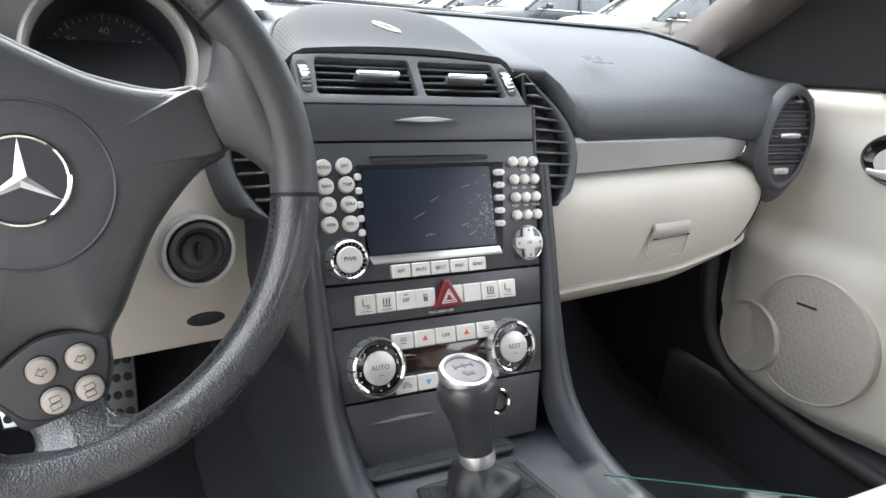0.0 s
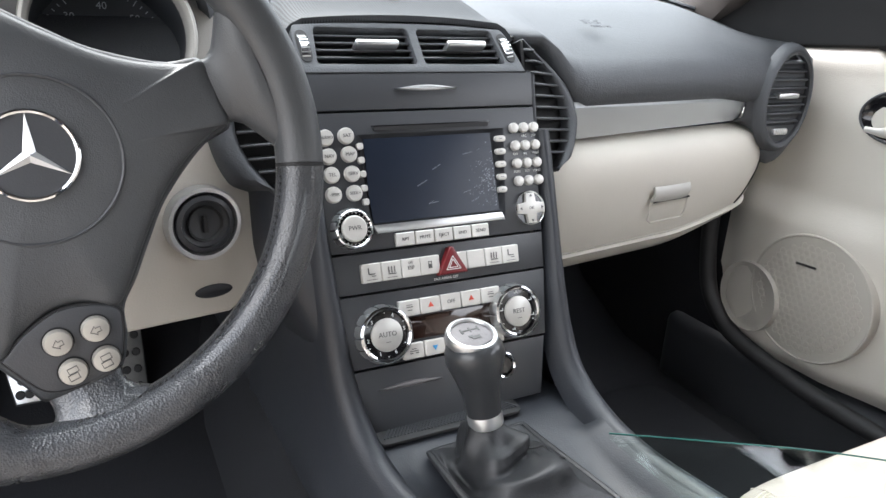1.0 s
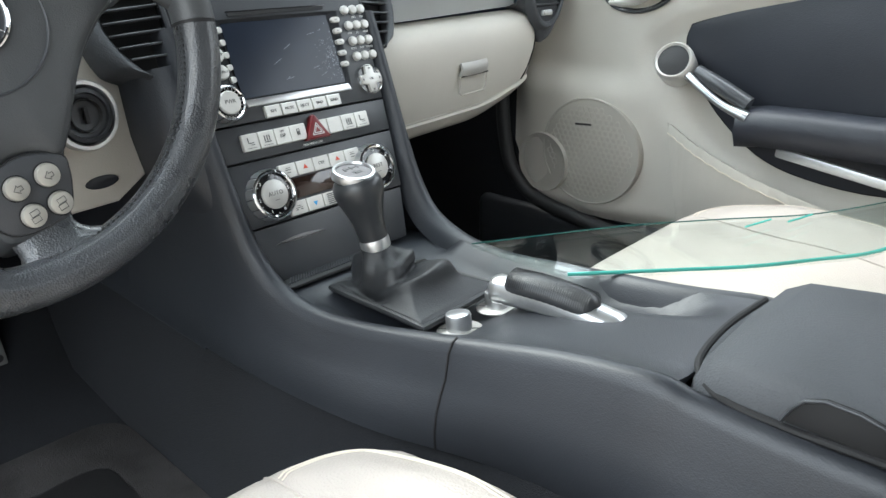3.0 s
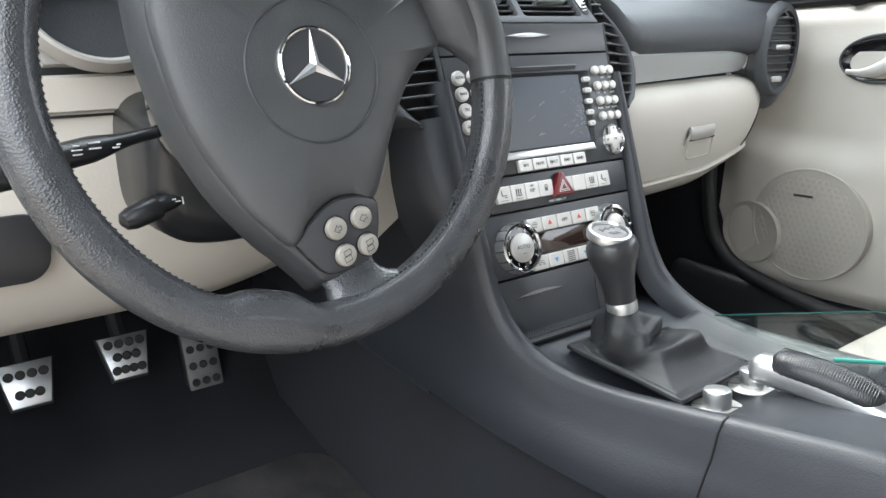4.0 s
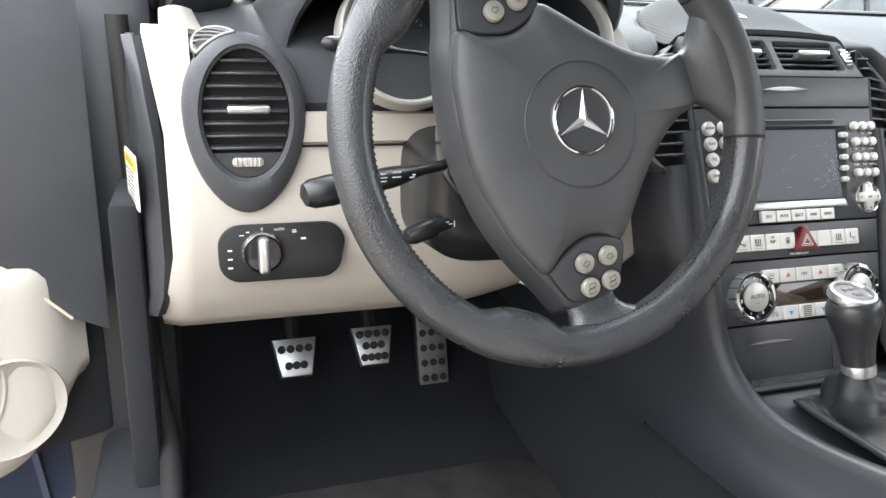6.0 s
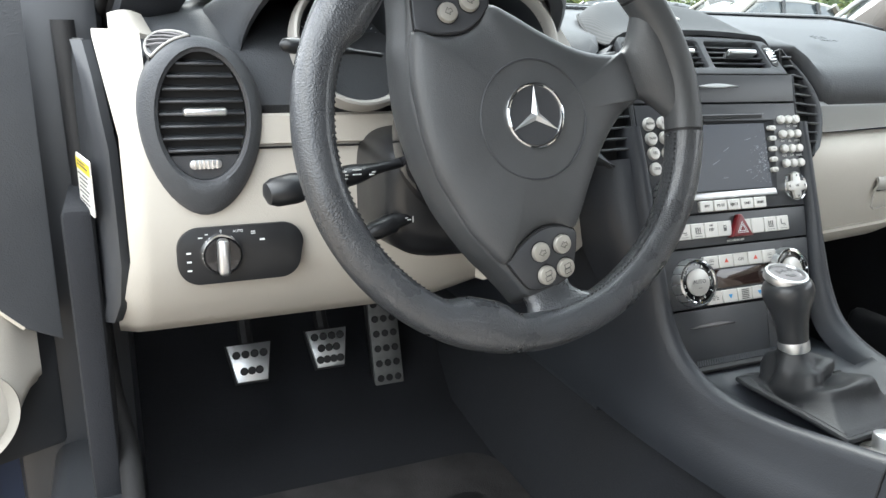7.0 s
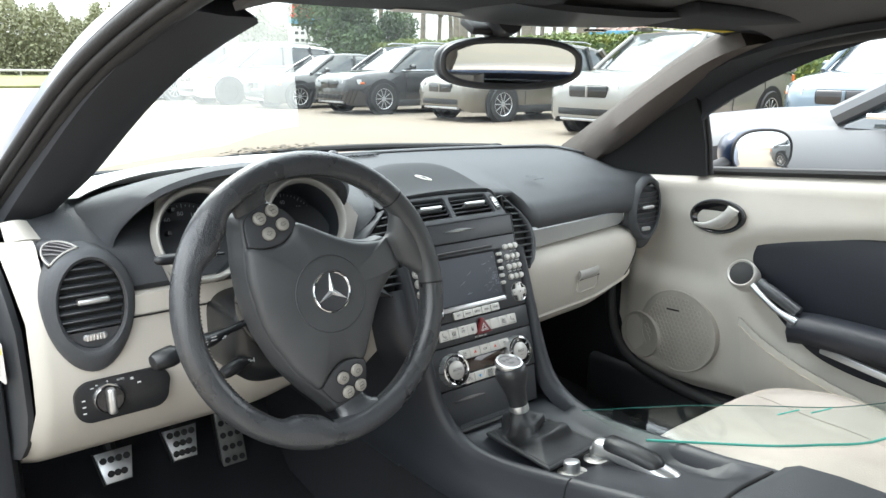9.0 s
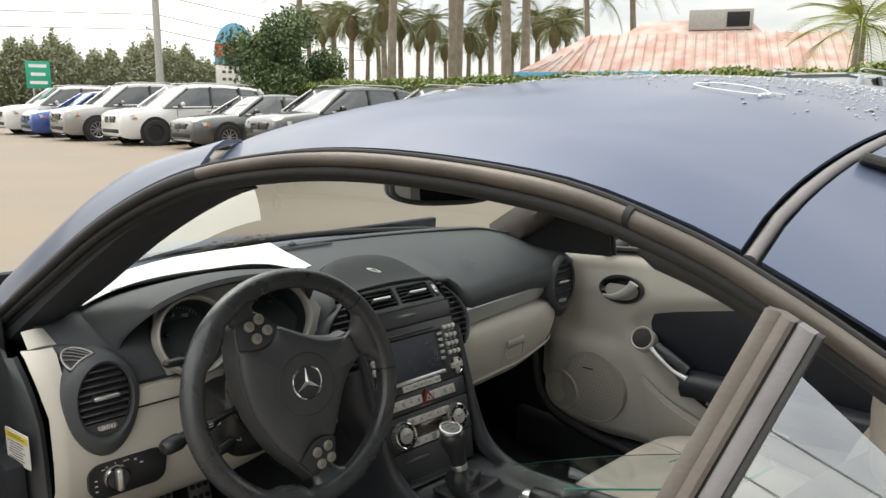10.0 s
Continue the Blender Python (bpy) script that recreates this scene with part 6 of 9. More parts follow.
def stalk(points, radii, end_r, label, nm="control_stalk"):
    s = part(nm, tube(spline(points, 18), [lerp(radii[0], radii[1], smooth(0.25, 0.6, i / 18)) for i in range(19)], 14, flat=0.72), M_STALK, column, label)
    a, b = Vector(points[-2]), Vector(points[-1])
    d = (b - a).normalized()
    part("stalk_end", tube([b - d * 0.002, b + d * 0.003, b + d * 0.020, b + d * 0.026, b + d * 0.029], [end_r * 0.96, end_r, end_r * 0.92, end_r * 0.7, end_r * 0.2], 16, flat=0.85), M_STALK, s, "black end cap")
    return s


s1 = stalk([(-0.405, 0.800, 0.765), (-0.445, 0.790, 0.760), (-0.480, 0.782, 0.755), (-0.520, 0.775, 0.750)], (0.0065, 0.0130), 0.0155, "black wiper and indicator stalk with white symbols")
sb = T((-0.462, 0.7715, 0.7585)) @ pose(0, 0, 0, 84, 0, 8)
bars([(-0.018, 0.001, 0.007, 0.001), (-0.018, -0.002, 0.006, 0.001), (-0.018, 0.004, 0.004, 0.001), (-0.006, 0.005, 0.008, 0.0012), (-0.006, 0.001, 0.008, 0.001), (0.008, 0.000, 0.005, 0.001), (0.010, 0.002, 0.003, 0.001)], sb, M_WHITE, s1)
s2 = stalk([(-0.375, 0.818, 0.716), (-0.402, 0.811, 0.709), (-0.424, 0.807, 0.703)], (0.006, 0.0095), 0.0115, "short black steering adjustment stalk")
bars([(0, 0, 0.004, 0.001), (0.004, 0, 0.001, 0.006), (-0.003, 0.002, 0.003, 0.001)], T((-0.408, 0.7995, 0.7075)) @ pose(0, 0, 0, 84, 0, 8), M_WHITE, s2)
s3 = stalk([(-0.43, 0.82, 0.858), (-0.47, 0.812, 0.862), (-0.497, 0.806, 0.864)], (0.0030, 0.0075), 0.0085, "black cruise control stalk")

# ---- pedals ----


def pedal(name, x, y, z, w0, w1, h, lean, rows_, cols, label, arm_top):
    p = thing(name, (x, y, z - h / 2), label, "pedal", "pedals")
    m = T((x, y, z)) @ pose(0, 0, 0, 90 - lean, 0, 0)
    part("plate", slab([(-w1 / 2, -h / 2), (w1 / 2, -h / 2), (w0 / 2, h / 2), (-w0 / 2, h / 2)], 0.006, 0.002, m=m), M_SATIN if h < 0.1 else M_DULL, p, "brushed metal pedal plate")
    for r in range(rows_):
        n = cols if r % 2 == 0 or rows_ > 4 else cols - 1 if w0 != w1 else cols
        yy = h / 2 - h * (r + 0.62) / (rows_ + 0.25)
        wid = lerp(w1, w0, (yy + h / 2) / h)
        for c in range(n):
            xx = (c - (n - 1) / 2) * wid * 0.9 / cols
            part("rubber_stud", lathe([(0.0062, 0), (0.0062, 0.002), (0.005, 0.0032), (0, 0.0034)], 16, m @ T((xx, yy, 0))), M_RUBBER, p)
    part("pad_back", slab([(-w1 / 2 - 0.002, -h / 2 - 0.002), (w1 / 2 + 0.002, -h / 2 - 0.002), (w0 / 2 + 0.002, h / 2 + 0.002), (-w0 / 2 - 0.002, h / 2 + 0.002)], 0.012, m=m @ T((0, 0, -0.006))), M_RUBBER, p)
    part("arm", tube(spline([(x, y + 0.02, z), (x, y + 0.07, z + 0.06), (x, y + 0.10, arm_top)], 10), 0.011, 8), M_RUBBER, p)
    return p


pedal("clutch_pedal", -0.4985, 1.237, 0.3785, 0.067, 0.046, 0.058, 30, 2, 4, "metal clutch pedal with black rubber studs", 0.60)
pedal("brake_pedal", -0.3750, 1.237, 0.3850, 0.066, 0.044, 0.060, 30, 3, 4, "metal brake pedal with black rubber studs", 0.62)
pedal("accelerator_pedal", -0.2535, 1.305, 0.337, 0.053, 0.053, 0.242, 20, 9, 3, "tall metal accelerator pedal with black rubber studs", 0.52)

# ---- centre console ----
console = thing("centre_console", (0.03, 0.5, 0.24), "charcoal plastic centre console sweeping down from the centre stack", "centre console")
LEFT = [(-0.124, 0.905, 0.885), (-0.121, 0.872, 0.845), (-0.116, 0.838, 0.766), (-0.112, 0.800, 0.672), (-0.110, 0.783, 0.625), (-0.107, 0.762, 0.572), (-0.101, 0.735, 0.538), (-0.092, 0.690, 0.520), (-0.080, 0.630, 0.519), (-0.068, 0.560, 0.529), (-0.060, 0.490, 0.543), (-0.054, 0.410, 0.560), (-0.051, 0.340, 0.569), (-0.047, 0.310, 0.563), (-0.046, 0.270, 0.5605), (-0.046, 0.20, 0.560), (-0.046, 0.0, 0.562), (-0.046, -0.25, 0.56)]
RIGHT = [(0.142, 0.905, 0.885), (0.144, 0.872, 0.845), (0.144, 0.838, 0.766), (0.142, 0.8, 0.672), (0.142, 0.783, 0.628), (0.144, 0.765, 0.585), (0.146, 0.74, 0.551), (0.144, 0.69, 0.532), (0.142, 0.63, 0.528), (0.143, 0.56, 0.534), (0.148, 0.49, 0.54), (0.152, 0.41, 0.548), (0.161, 0.34, 0.556), (0.166, 0.31, 0.55), (0.172, 0.27, 0.541), (0.174, 0.2, 0.534), (0.176, 0.0, 0.532), (0.176, -0.25, 0.53)]
crest_l, crest_r = spline(LEFT, 85), spline(RIGHT, 85)


def flank_rows(crest, inward):
    rows = []
    for i, p in enumerate(crest):
        f = smooth(0.80, 0.69, p.y)
        deep = Vector((0, 0.938 * (1 - f), -0.346 * (1 - f) - f)).normalized()
        side = Vector((inward, 0, 0))
        fade = 0.55 + 0.45 * smooth(0.81, 0.74, p.y)
        rows.append([p + side * 0.022 * fade + deep * 0.026, p + side * 0.016 * fade + deep * 0.010, p + side * 0.009 * fade + deep * 0.002, p + side * 0.002, p - side * 0.005 + deep * 0.003, p - side * 0.010 + deep * 0.012, p - side * 0.014 + deep * 0.035])
        # from the rail down to the hem over the tunnel's carpet
        hem_x = lerp(0.139, 0.084, smooth(0.72, 0.40, p.y))
        hem_x = max(hem_x, abs(p.x - XC) + 0.015)
        hem = Vector((XC - inward * hem_x, p.y + 0.19 * smooth(0.55, 0.86, p.y), lerp(0.430, 0.440, smooth(0.62, 0.42, p.y))))
        start = rows[-1][-1]
        for g in (0.2, 0.45, 0.72, 1.0):
            q = start.lerp(hem, g)
            rows[-1].append(q - side * 0.006 * math.sin(math.pi * g))
        rows[-1].append(hem + side * 0.012 + Vector((0, 0, -0.003)))
    return rows


tunnel = thing("floor_tunnel", (0.01, 0.8, 0.23), "black carpeted floor tunnel under the console", "floor tunnel", kind="structure")
for side in (-1, 1):
    part("carpet", loft([[(XC + side * w, y, z) for w, z in ((0.070, 0.47), (0.092, 0.428), (0.125, 0.37), (0.155, 0.29), (0.175, 0.225))] for y in (-0.3, 0.2, 0.45, 0.7, 1.0, 1.3, 1.55)], thick=0.012), M_CARPET, tunnel, sharp=60)
    part("footwell_side", loft([[(XC + side * w, y, z) for w, z in ((0.112, 0.80), (0.118, 0.62), (0.126, 0.46), (0.134, 0.42))] for y in (0.86, 1.0, 1.2, 1.4)], thick=0.010), M_CONSOLE, tunnel, "dark side of the centre stack", sharp=60)

part("side_panel", loft(flank_rows(crest_l[9:], 1), thick=0.006), M_CONSOLE, console, "charcoal side panel with a rounded rail", sharp=60)
part("side_panel", loft(flank_rows(crest_r[9:], -1), thick=0.006), M_CONSOLE, console, "charcoal side panel with a rounded rail", sharp=60)
seam_i = 48
part("panel_joint", tube([p + Vector((-0.0006, 0, 0)) for p in flank_rows(crest_l, 1)[seam_i][3:11]], 0.0012, 6), M_DARK, console)
deck = []
for i in range(13, 63):
    l, r = crest_l[i], crest_r[i]
    row = []
    for k in range(21):
        u = k / 20
        p = l.lerp(r, u)
        sink = 0.018 * smooth(0.0, 0.16, u) * smooth(1.0, 0.84, u)
        sink = lerp(sink, 0.003 * smooth(0, 0.1, u) * smooth(1, 0.9, u), smooth(0.565, 0.50, p.y)) + 0.010 * smooth(0.0, 0.2, u) * smooth(1.0, 0.8, u) * smooth(0.53, 0.58, p.y) * smooth(0.70, 0.60, p.y)
        tray = math.hypot((p.x - 0.112) / 0.040, (p.y - 0.445) / 0.085)
        sink += 0.022 * smooth(1.05, 0.55, tray)
        flat_z = lerp(0.517, 0.513, smooth(0.74, 0.70, p.y))
        row.append((lerp(l.x + 0.006, r.x - 0.006, u), p.y, min(p.z - sink - 0.002, lerp(flat_z, 1.0, smooth(0.70, 0.66, p.y)))))
    deck.append(row)
part("deck", loft(deck, thick=0.006), M_CONSOLE, console, sharp=60)
# ribbed mat in the pocket under the ashtray
pocket = thing("rubber_tray_mat", (0.0, 0.755, 0.525), "black ribbed rubber mat in the console pocket", "mat")
pm = T((-0.006, 0.768, 0.5245)) @ pose(0, 0, 0, 2, 0, 0)
part("sheet", slab(rounded(-0.078, -0.032, 0.078, 0.030, 0.008, 3), 0.003, 0.001, m=pm), M_RUBBER, pocket)
tagged(part("ribs", merge(*[box(0.0016, 0.060, 0.0012, m=pm @ T((-0.070 + 0.0035 * i, -0.001, 0.0005)) @ pose(0, 0, 0, 0, 0, a)) for i in range(41) for a in (38, -38) if 4 < i < 37]), M_PLASTIC, pocket, flat=True), kind="stuff")

# gear lever
lever = thing("gear_lever", (0.0, 0.66, 0.515), "black leather gear lever with silver shift plate, creased boot", "gear lever")
base = Vector((0.004, 0.672, 0.530))
ring_p = Vector((-0.010, 0.681, 0.568))
top_p = Vector((-0.021, 0.695, 0.640))
axis = (top_p - ring_p).normalized()
prof = [(0.0, 0.0150), (0.012, 0.0155), (0.026, 0.0168), (0.040, 0.0205), (0.050, 0.0240), (0.059, 0.0262), (0.066, 0.0257), (0.071, 0.0235), (0.0735, 0.019)]
part("knob", tube([ring_p + axis * d for d, r in prof], [r for d, r in prof], 28), M_KNOB, lever, "black leather gear knob", sharp=60)
part("collar", tube([ring_p + axis * d for d in (-0.006, -0.005, 0.003, 0.006)], [0.0148, 0.0158, 0.0160, 0.0152], 28), M_SATIN, lever, "satin silver collar")
capm = T(top_p + axis * 0.0035) @ pose(0, 0, 0, 10, -3, 0)
part("shift_plate_ring", lathe([(0.0225, -0.005), (0.0228, 0.000), (0.0215, 0.0032), (0.0190, 0.0036), (0.0180, 0.0015)], 40, capm), M_SATIN, lever, "silver ring")
cap = part("shift_plate", lathe([(0.0185, 0.0008), (0.009, 0.0028), (0, 0.0032)], 30, capm), M_GREYSEAL, lever, "silver shift pattern plate")
bars([(-0.008, 0.0045, 0.0016, 0.006), (0, 0.0045, 0.0016, 0.006), (0.008, 0.0045, 0.0016, 0.006), (0, 0.0045, 0.016, 0.0016), (0.001, -0.006, 0.008, 0.004), (-0.003, -0.004, 0.004, 0.003)], capm @ T((0, 0, 0.0030)), M_PRINT, cap)
foot = [(-0.050, 0.572), (0.072, 0.580), (0.062, 0.722), (-0.044, 0.716)]


def foot_point(t):
    t = (t % 1.0) * 4
    k = int(t)
    a, b = Vector((*foot[k], 0)), Vector((*foot[(k + 1) % 4], 0))
    return a.lerp(b, t - k)


def deck_z(y):
    return lerp(0.5205, 0.5160, smooth(0.58, 0.72, y))


boot_mid = Vector((0.004, 0.664, 0))
boot_rows = []
for j in range(41):
    f = j / 40
    row = []
    for k in range(96):
        fp = foot_point(k / 96)
        ang = math.atan2(fp.y - boot_mid.y, fp.x - boot_mid.x)
        c, s_ = math.cos(ang), math.sin(ang)
        sleeve = 0.0150 + 0.0050 * smooth(0.98, 0.80, f) + 0.004 * smooth(0.85, 0.60, f)
        rp = ring_p + Vector((sleeve * c, sleeve * s_, -0.003))
        # flat hem, a basin inside it, the sleeve standing, slack leather draped to the rear
        round_ = smooth(0.06, 0.42, f)
        ex, ey = lerp(fp.x, boot_mid.x + 0.043 * c, round_), lerp(fp.y, boot_mid.y + (0.056 if s_ > 0 else 0.074) * s_, round_)
        p = Vector((lerp(ex, rp.x, f ** 0.85), lerp(ey, rp.y, f ** 0.85), 0))
        rear = max(0.0, math.cos(ang + 1.15)) ** 1.5
        steep = 0.10 * smooth(0.0, 0.06, f) - 0.07 * smooth(0.06, 0.30, f) + 0.97 * f ** 3.6
        drape = 0.10 * smooth(0.0, 0.06, f) + 0.56 * smooth(0.03, 0.40, f) + 0.04 * smooth(0.52, 0.74, f) + 0.30 * f ** 4
        z = deck_z(fp.y) + (rp.z - deck_z(fp.y)) * lerp(steep, drape, rear)
        w = smooth(0.08, 0.28, f) * smooth(1.0, 0.80, f)
        fold = 0.75 * math.sin(3.0 * ang + 2.6 * f + 0.6) + 0.5 * math.sin(5.0 * ang - 4.0 * f + 1.9)
        crease = 1.5 * rear * (1.1 * math.exp(-((f - 0.36 - 0.05 * math.sin(2 * ang)) / 0.085) ** 2) - 0.7 * math.exp(-((f - 0.58) / 0.06) ** 2) + 0.4 * math.exp(-((f - 0.76) / 0.05) ** 2))
        bulge = fold * (1 - 0.4 * rear) + crease
        p += Vector((c, s_, 0)) * 0.0062 * bulge * w
        row.append((p.x, p.y, z + 0.0062 * bulge * w))
    boot_rows.append(row)
part("boot", loft(boot_rows, closed=True), M_BOOT, lever, "creased black leather boot", sharp=80)
part("boot_hem", tube([Vector((*foot_point(k / 80).xy, deck_z(foot_point(k / 80).y) + 0.0012)) for k in range(80)], 0.0034, 8, closed=True), M_BOOT, lever, "padded hem of the boot")
for k0 in (0.375, 0.625):
    line = [boot_rows[j][int(k0 * 96)] for j in range(2, 30)]
    part("boot_seam", tube([Vector(p) + Vector((0, 0, 0.0006)) for p in line], 0.0008, 5), M_DARK, lever)


def seat_switch(x, y, z, nm="rotary_switch"):
    s = thing(nm, (x, y, z - 0.005), "small silver seat-heat knob on a pale round plate", "switch", "console knobs")
    part("plate", lathe([(0.0225, 0), (0.0225, 0.0012), (0.021, 0.002), (0.0, 0.002)], 36, T((x, y, z)) @ pose(0, 0, 0, -8, 0, 0)), M_KEY, s, "pale round plate")
    part("plate_gap", merge(box(0.044, 0.001, 0.0006, m=T((x, y, z + 0.0022)) @ pose(0, 0, 0, -8, 0, 30)), box(0.001, 0.044, 0.0006, m=T((x, y, z + 0.0022)) @ pose(0, 0, 0, -8, 0, 30))), M_PRINT, s)
    part("knob", lathe([(0.0125, 0.001), (0.0125, 0.015), (0.0118, 0.0178), (0.010, 0.0185), (0, 0.0185)], 32, T((x, y, z)) @ pose(0, 0, 0, -8, 0, 0)), M_SATIN, s, "satin silver knob")


seat_switch(-0.017, 0.556, 0.5125)
seat_switch(0.046, 0.560, 0.5125)

# handbrake
brake = thing("handbrake_lever", (0.05, 0.48, 0.52), "satin silver handbrake lever with a black ribbed grip", "handbrake")
hb0, hb1 = Vector((0.030, 0.550, 0.547)), Vector((0.046, 0.428, 0.541))
hb_dir = (hb1 - hb0).normalized()
hb_side = hb_dir.cross(Vector((0, 0, 1))).normalized()


def along(f, side_, up):
    """A place on the lever: f from its front knuckle to its rounded end."""
    return hb0.lerp(hb1, f) + hb_side * side_ + Vector((0, 0, up + 0.005 * math.sin(math.pi * min(1, max(0, f)))))


body_rows = []
for i in range(35):
    f = lerp(-0.055, 1.135, i / 34)
    half = 0.0165 * math.sqrt(max(0.02, 1 - max(0, (0.02 - f) / 0.08, (f - 1.0) / 0.14) ** 2)) * lerp(0.86, 1.04, smooth(0, 1, f))
    tall = 0.0140 * math.sqrt(max(0.03, 1 - max(0, (0.02 - f) / 0.08, (f - 1.0) / 0.14) ** 2))
    body_rows.append([along(f, half * math.copysign(abs(math.cos(a)) ** 0.8, math.cos(a)), -0.004 + tall * math.copysign(abs(math.sin(a)) ** 0.8, math.sin(a))) for a in [2 * math.pi * k / 24 for k in range(24)]])
part("lever", loft(body_rows, closed=True, caps=True), M_SATIN, brake, "satin silver lever body", sharp=70)
grip_rows = []
for i in range(29):
    f = lerp(0.10, 0.885, i / 28)
    e = math.sqrt(max(0.0, 1 - abs(2 * i / 28 - 1) ** 5))
    half = 0.0040 + 0.0135 * e
    top_ = 0.0075 + 0.0085 * e
    grip_rows.append([along(f, half * math.cos(a), 0.0035 + (top_ * math.sin(a) if math.sin(a) > 0 else 0.006 * math.sin(a)) + 0.0004 * (i % 2)) for a in [2 * math.pi * k / 24 for k in range(24)]])
part("grip", loft(grip_rows, closed=True, caps=True), M_KNOB, brake, "black ribbed grip", sharp=70)
part("grip_ribs", merge(*[tube([along(lerp(0.16, 0.83, i / 38), 0.0172 * math.cos(a), 0.0038 + 0.0160 * math.sin(a)) for a in [math.pi * (0.08 + 0.84 * j / 10) for j in range(11)]], 0.00035, 5) for i in range(39)]), M_KNOB, brake)
part("foot", tube([along(0.50, 0.002, -0.006), along(0.52, 0.004, -0.034)], 0.010, 12), M_RUBBER, brake, "dark lever foot")

# armrest box
arm = thing("armrest_box", (0.055, 0.1, 0.3), "charcoal console armrest box with a finger notch in its lid", "armrest")
def arm_ring(y, grow, z0):
    l, r = -0.034 - grow, 0.160 + grow
    return [(l, y, z0 - 0.060), (l - 0.002, y, z0 - 0.022), (l + 0.004, y, z0 - 0.008), (l + 0.016, y, z0), (lerp(l, r, 0.5), y, z0 + 0.004), (r - 0.016, y, z0), (r - 0.004, y, z0 - 0.008), (r + 0.002, y, z0 - 0.022), (r, y, z0 - 0.060)]


# lid takes the lighter dash skin: overhead sky light put into colour
part("lid", loft([arm_ring(0.324, -0.012, 0.566), arm_ring(0.318, -0.003, 0.576), arm_ring(0.300, 0.0, 0.586), arm_ring(0.25, 0.003, 0.592), arm_ring(0.10, 0.006, 0.600), arm_ring(-0.10, 0.008, 0.600), arm_ring(-0.25, 0.008, 0.580)], caps=True), M_PAD, arm, "charcoal lid, coloured lighter for the sky light on it", sharp=60)
part("bin", loft([[(-0.070, y, 0.25), (-0.060, y, 0.40), (-0.052, y, 0.512), (0.160, y, 0.512), (0.168, y, 0.40), (0.18, y, 0.25)] for y in (0.335, 0.10, -0.30)], closed=True, caps=True), M_CONSOLE, arm)
part("lid_gap", tube(spline([(-0.0420, -0.2, 0.566), (-0.0420, 0.16, 0.564), (-0.0405, 0.25, 0.561), (-0.036, 0.295, 0.561), (-0.022, 0.318, 0.565), (0.0, 0.327, 0.569), (0.05, 0.330, 0.572), (0.13, 0.330, 0.566)], 48), 0.0030, 8), M_DARK, arm, "dark gap round the lid")
nm_ = Matrix(((0, 0, -1, -0.0395), (-1, 0, 0, 0.218), (0, 1, 0, 0.577), (0, 0, 0, 1)))
# no hollow is cut; a near-black plate paints the notch's shade
part("finger_notch", slab([(-0.036, -0.011), (0.036, -0.011), (0.031, 0.002), (0.022, 0.010), (0.008, 0.0135), (-0.012, 0.0140), (-0.024, 0.009), (-0.031, 0.0)], 0.004, 0.0005, m=nm_ @ T((0, 0, 0.0025))), M_DARK, arm, "near-black plate for the shade of the finger notch")
part("notch_lip", tube([nm_ @ Vector((a, b, 0.003)) for a, b in ((-0.036, -0.011), (-0.031, 0.0), (-0.024, 0.009), (-0.012, 0.0140), (0.008, 0.0135), (0.022, 0.010), (0.031, 0.002), (0.036, -0.011))], 0.0013, 8), M_PLASTIC, arm)

# ---- seats ----


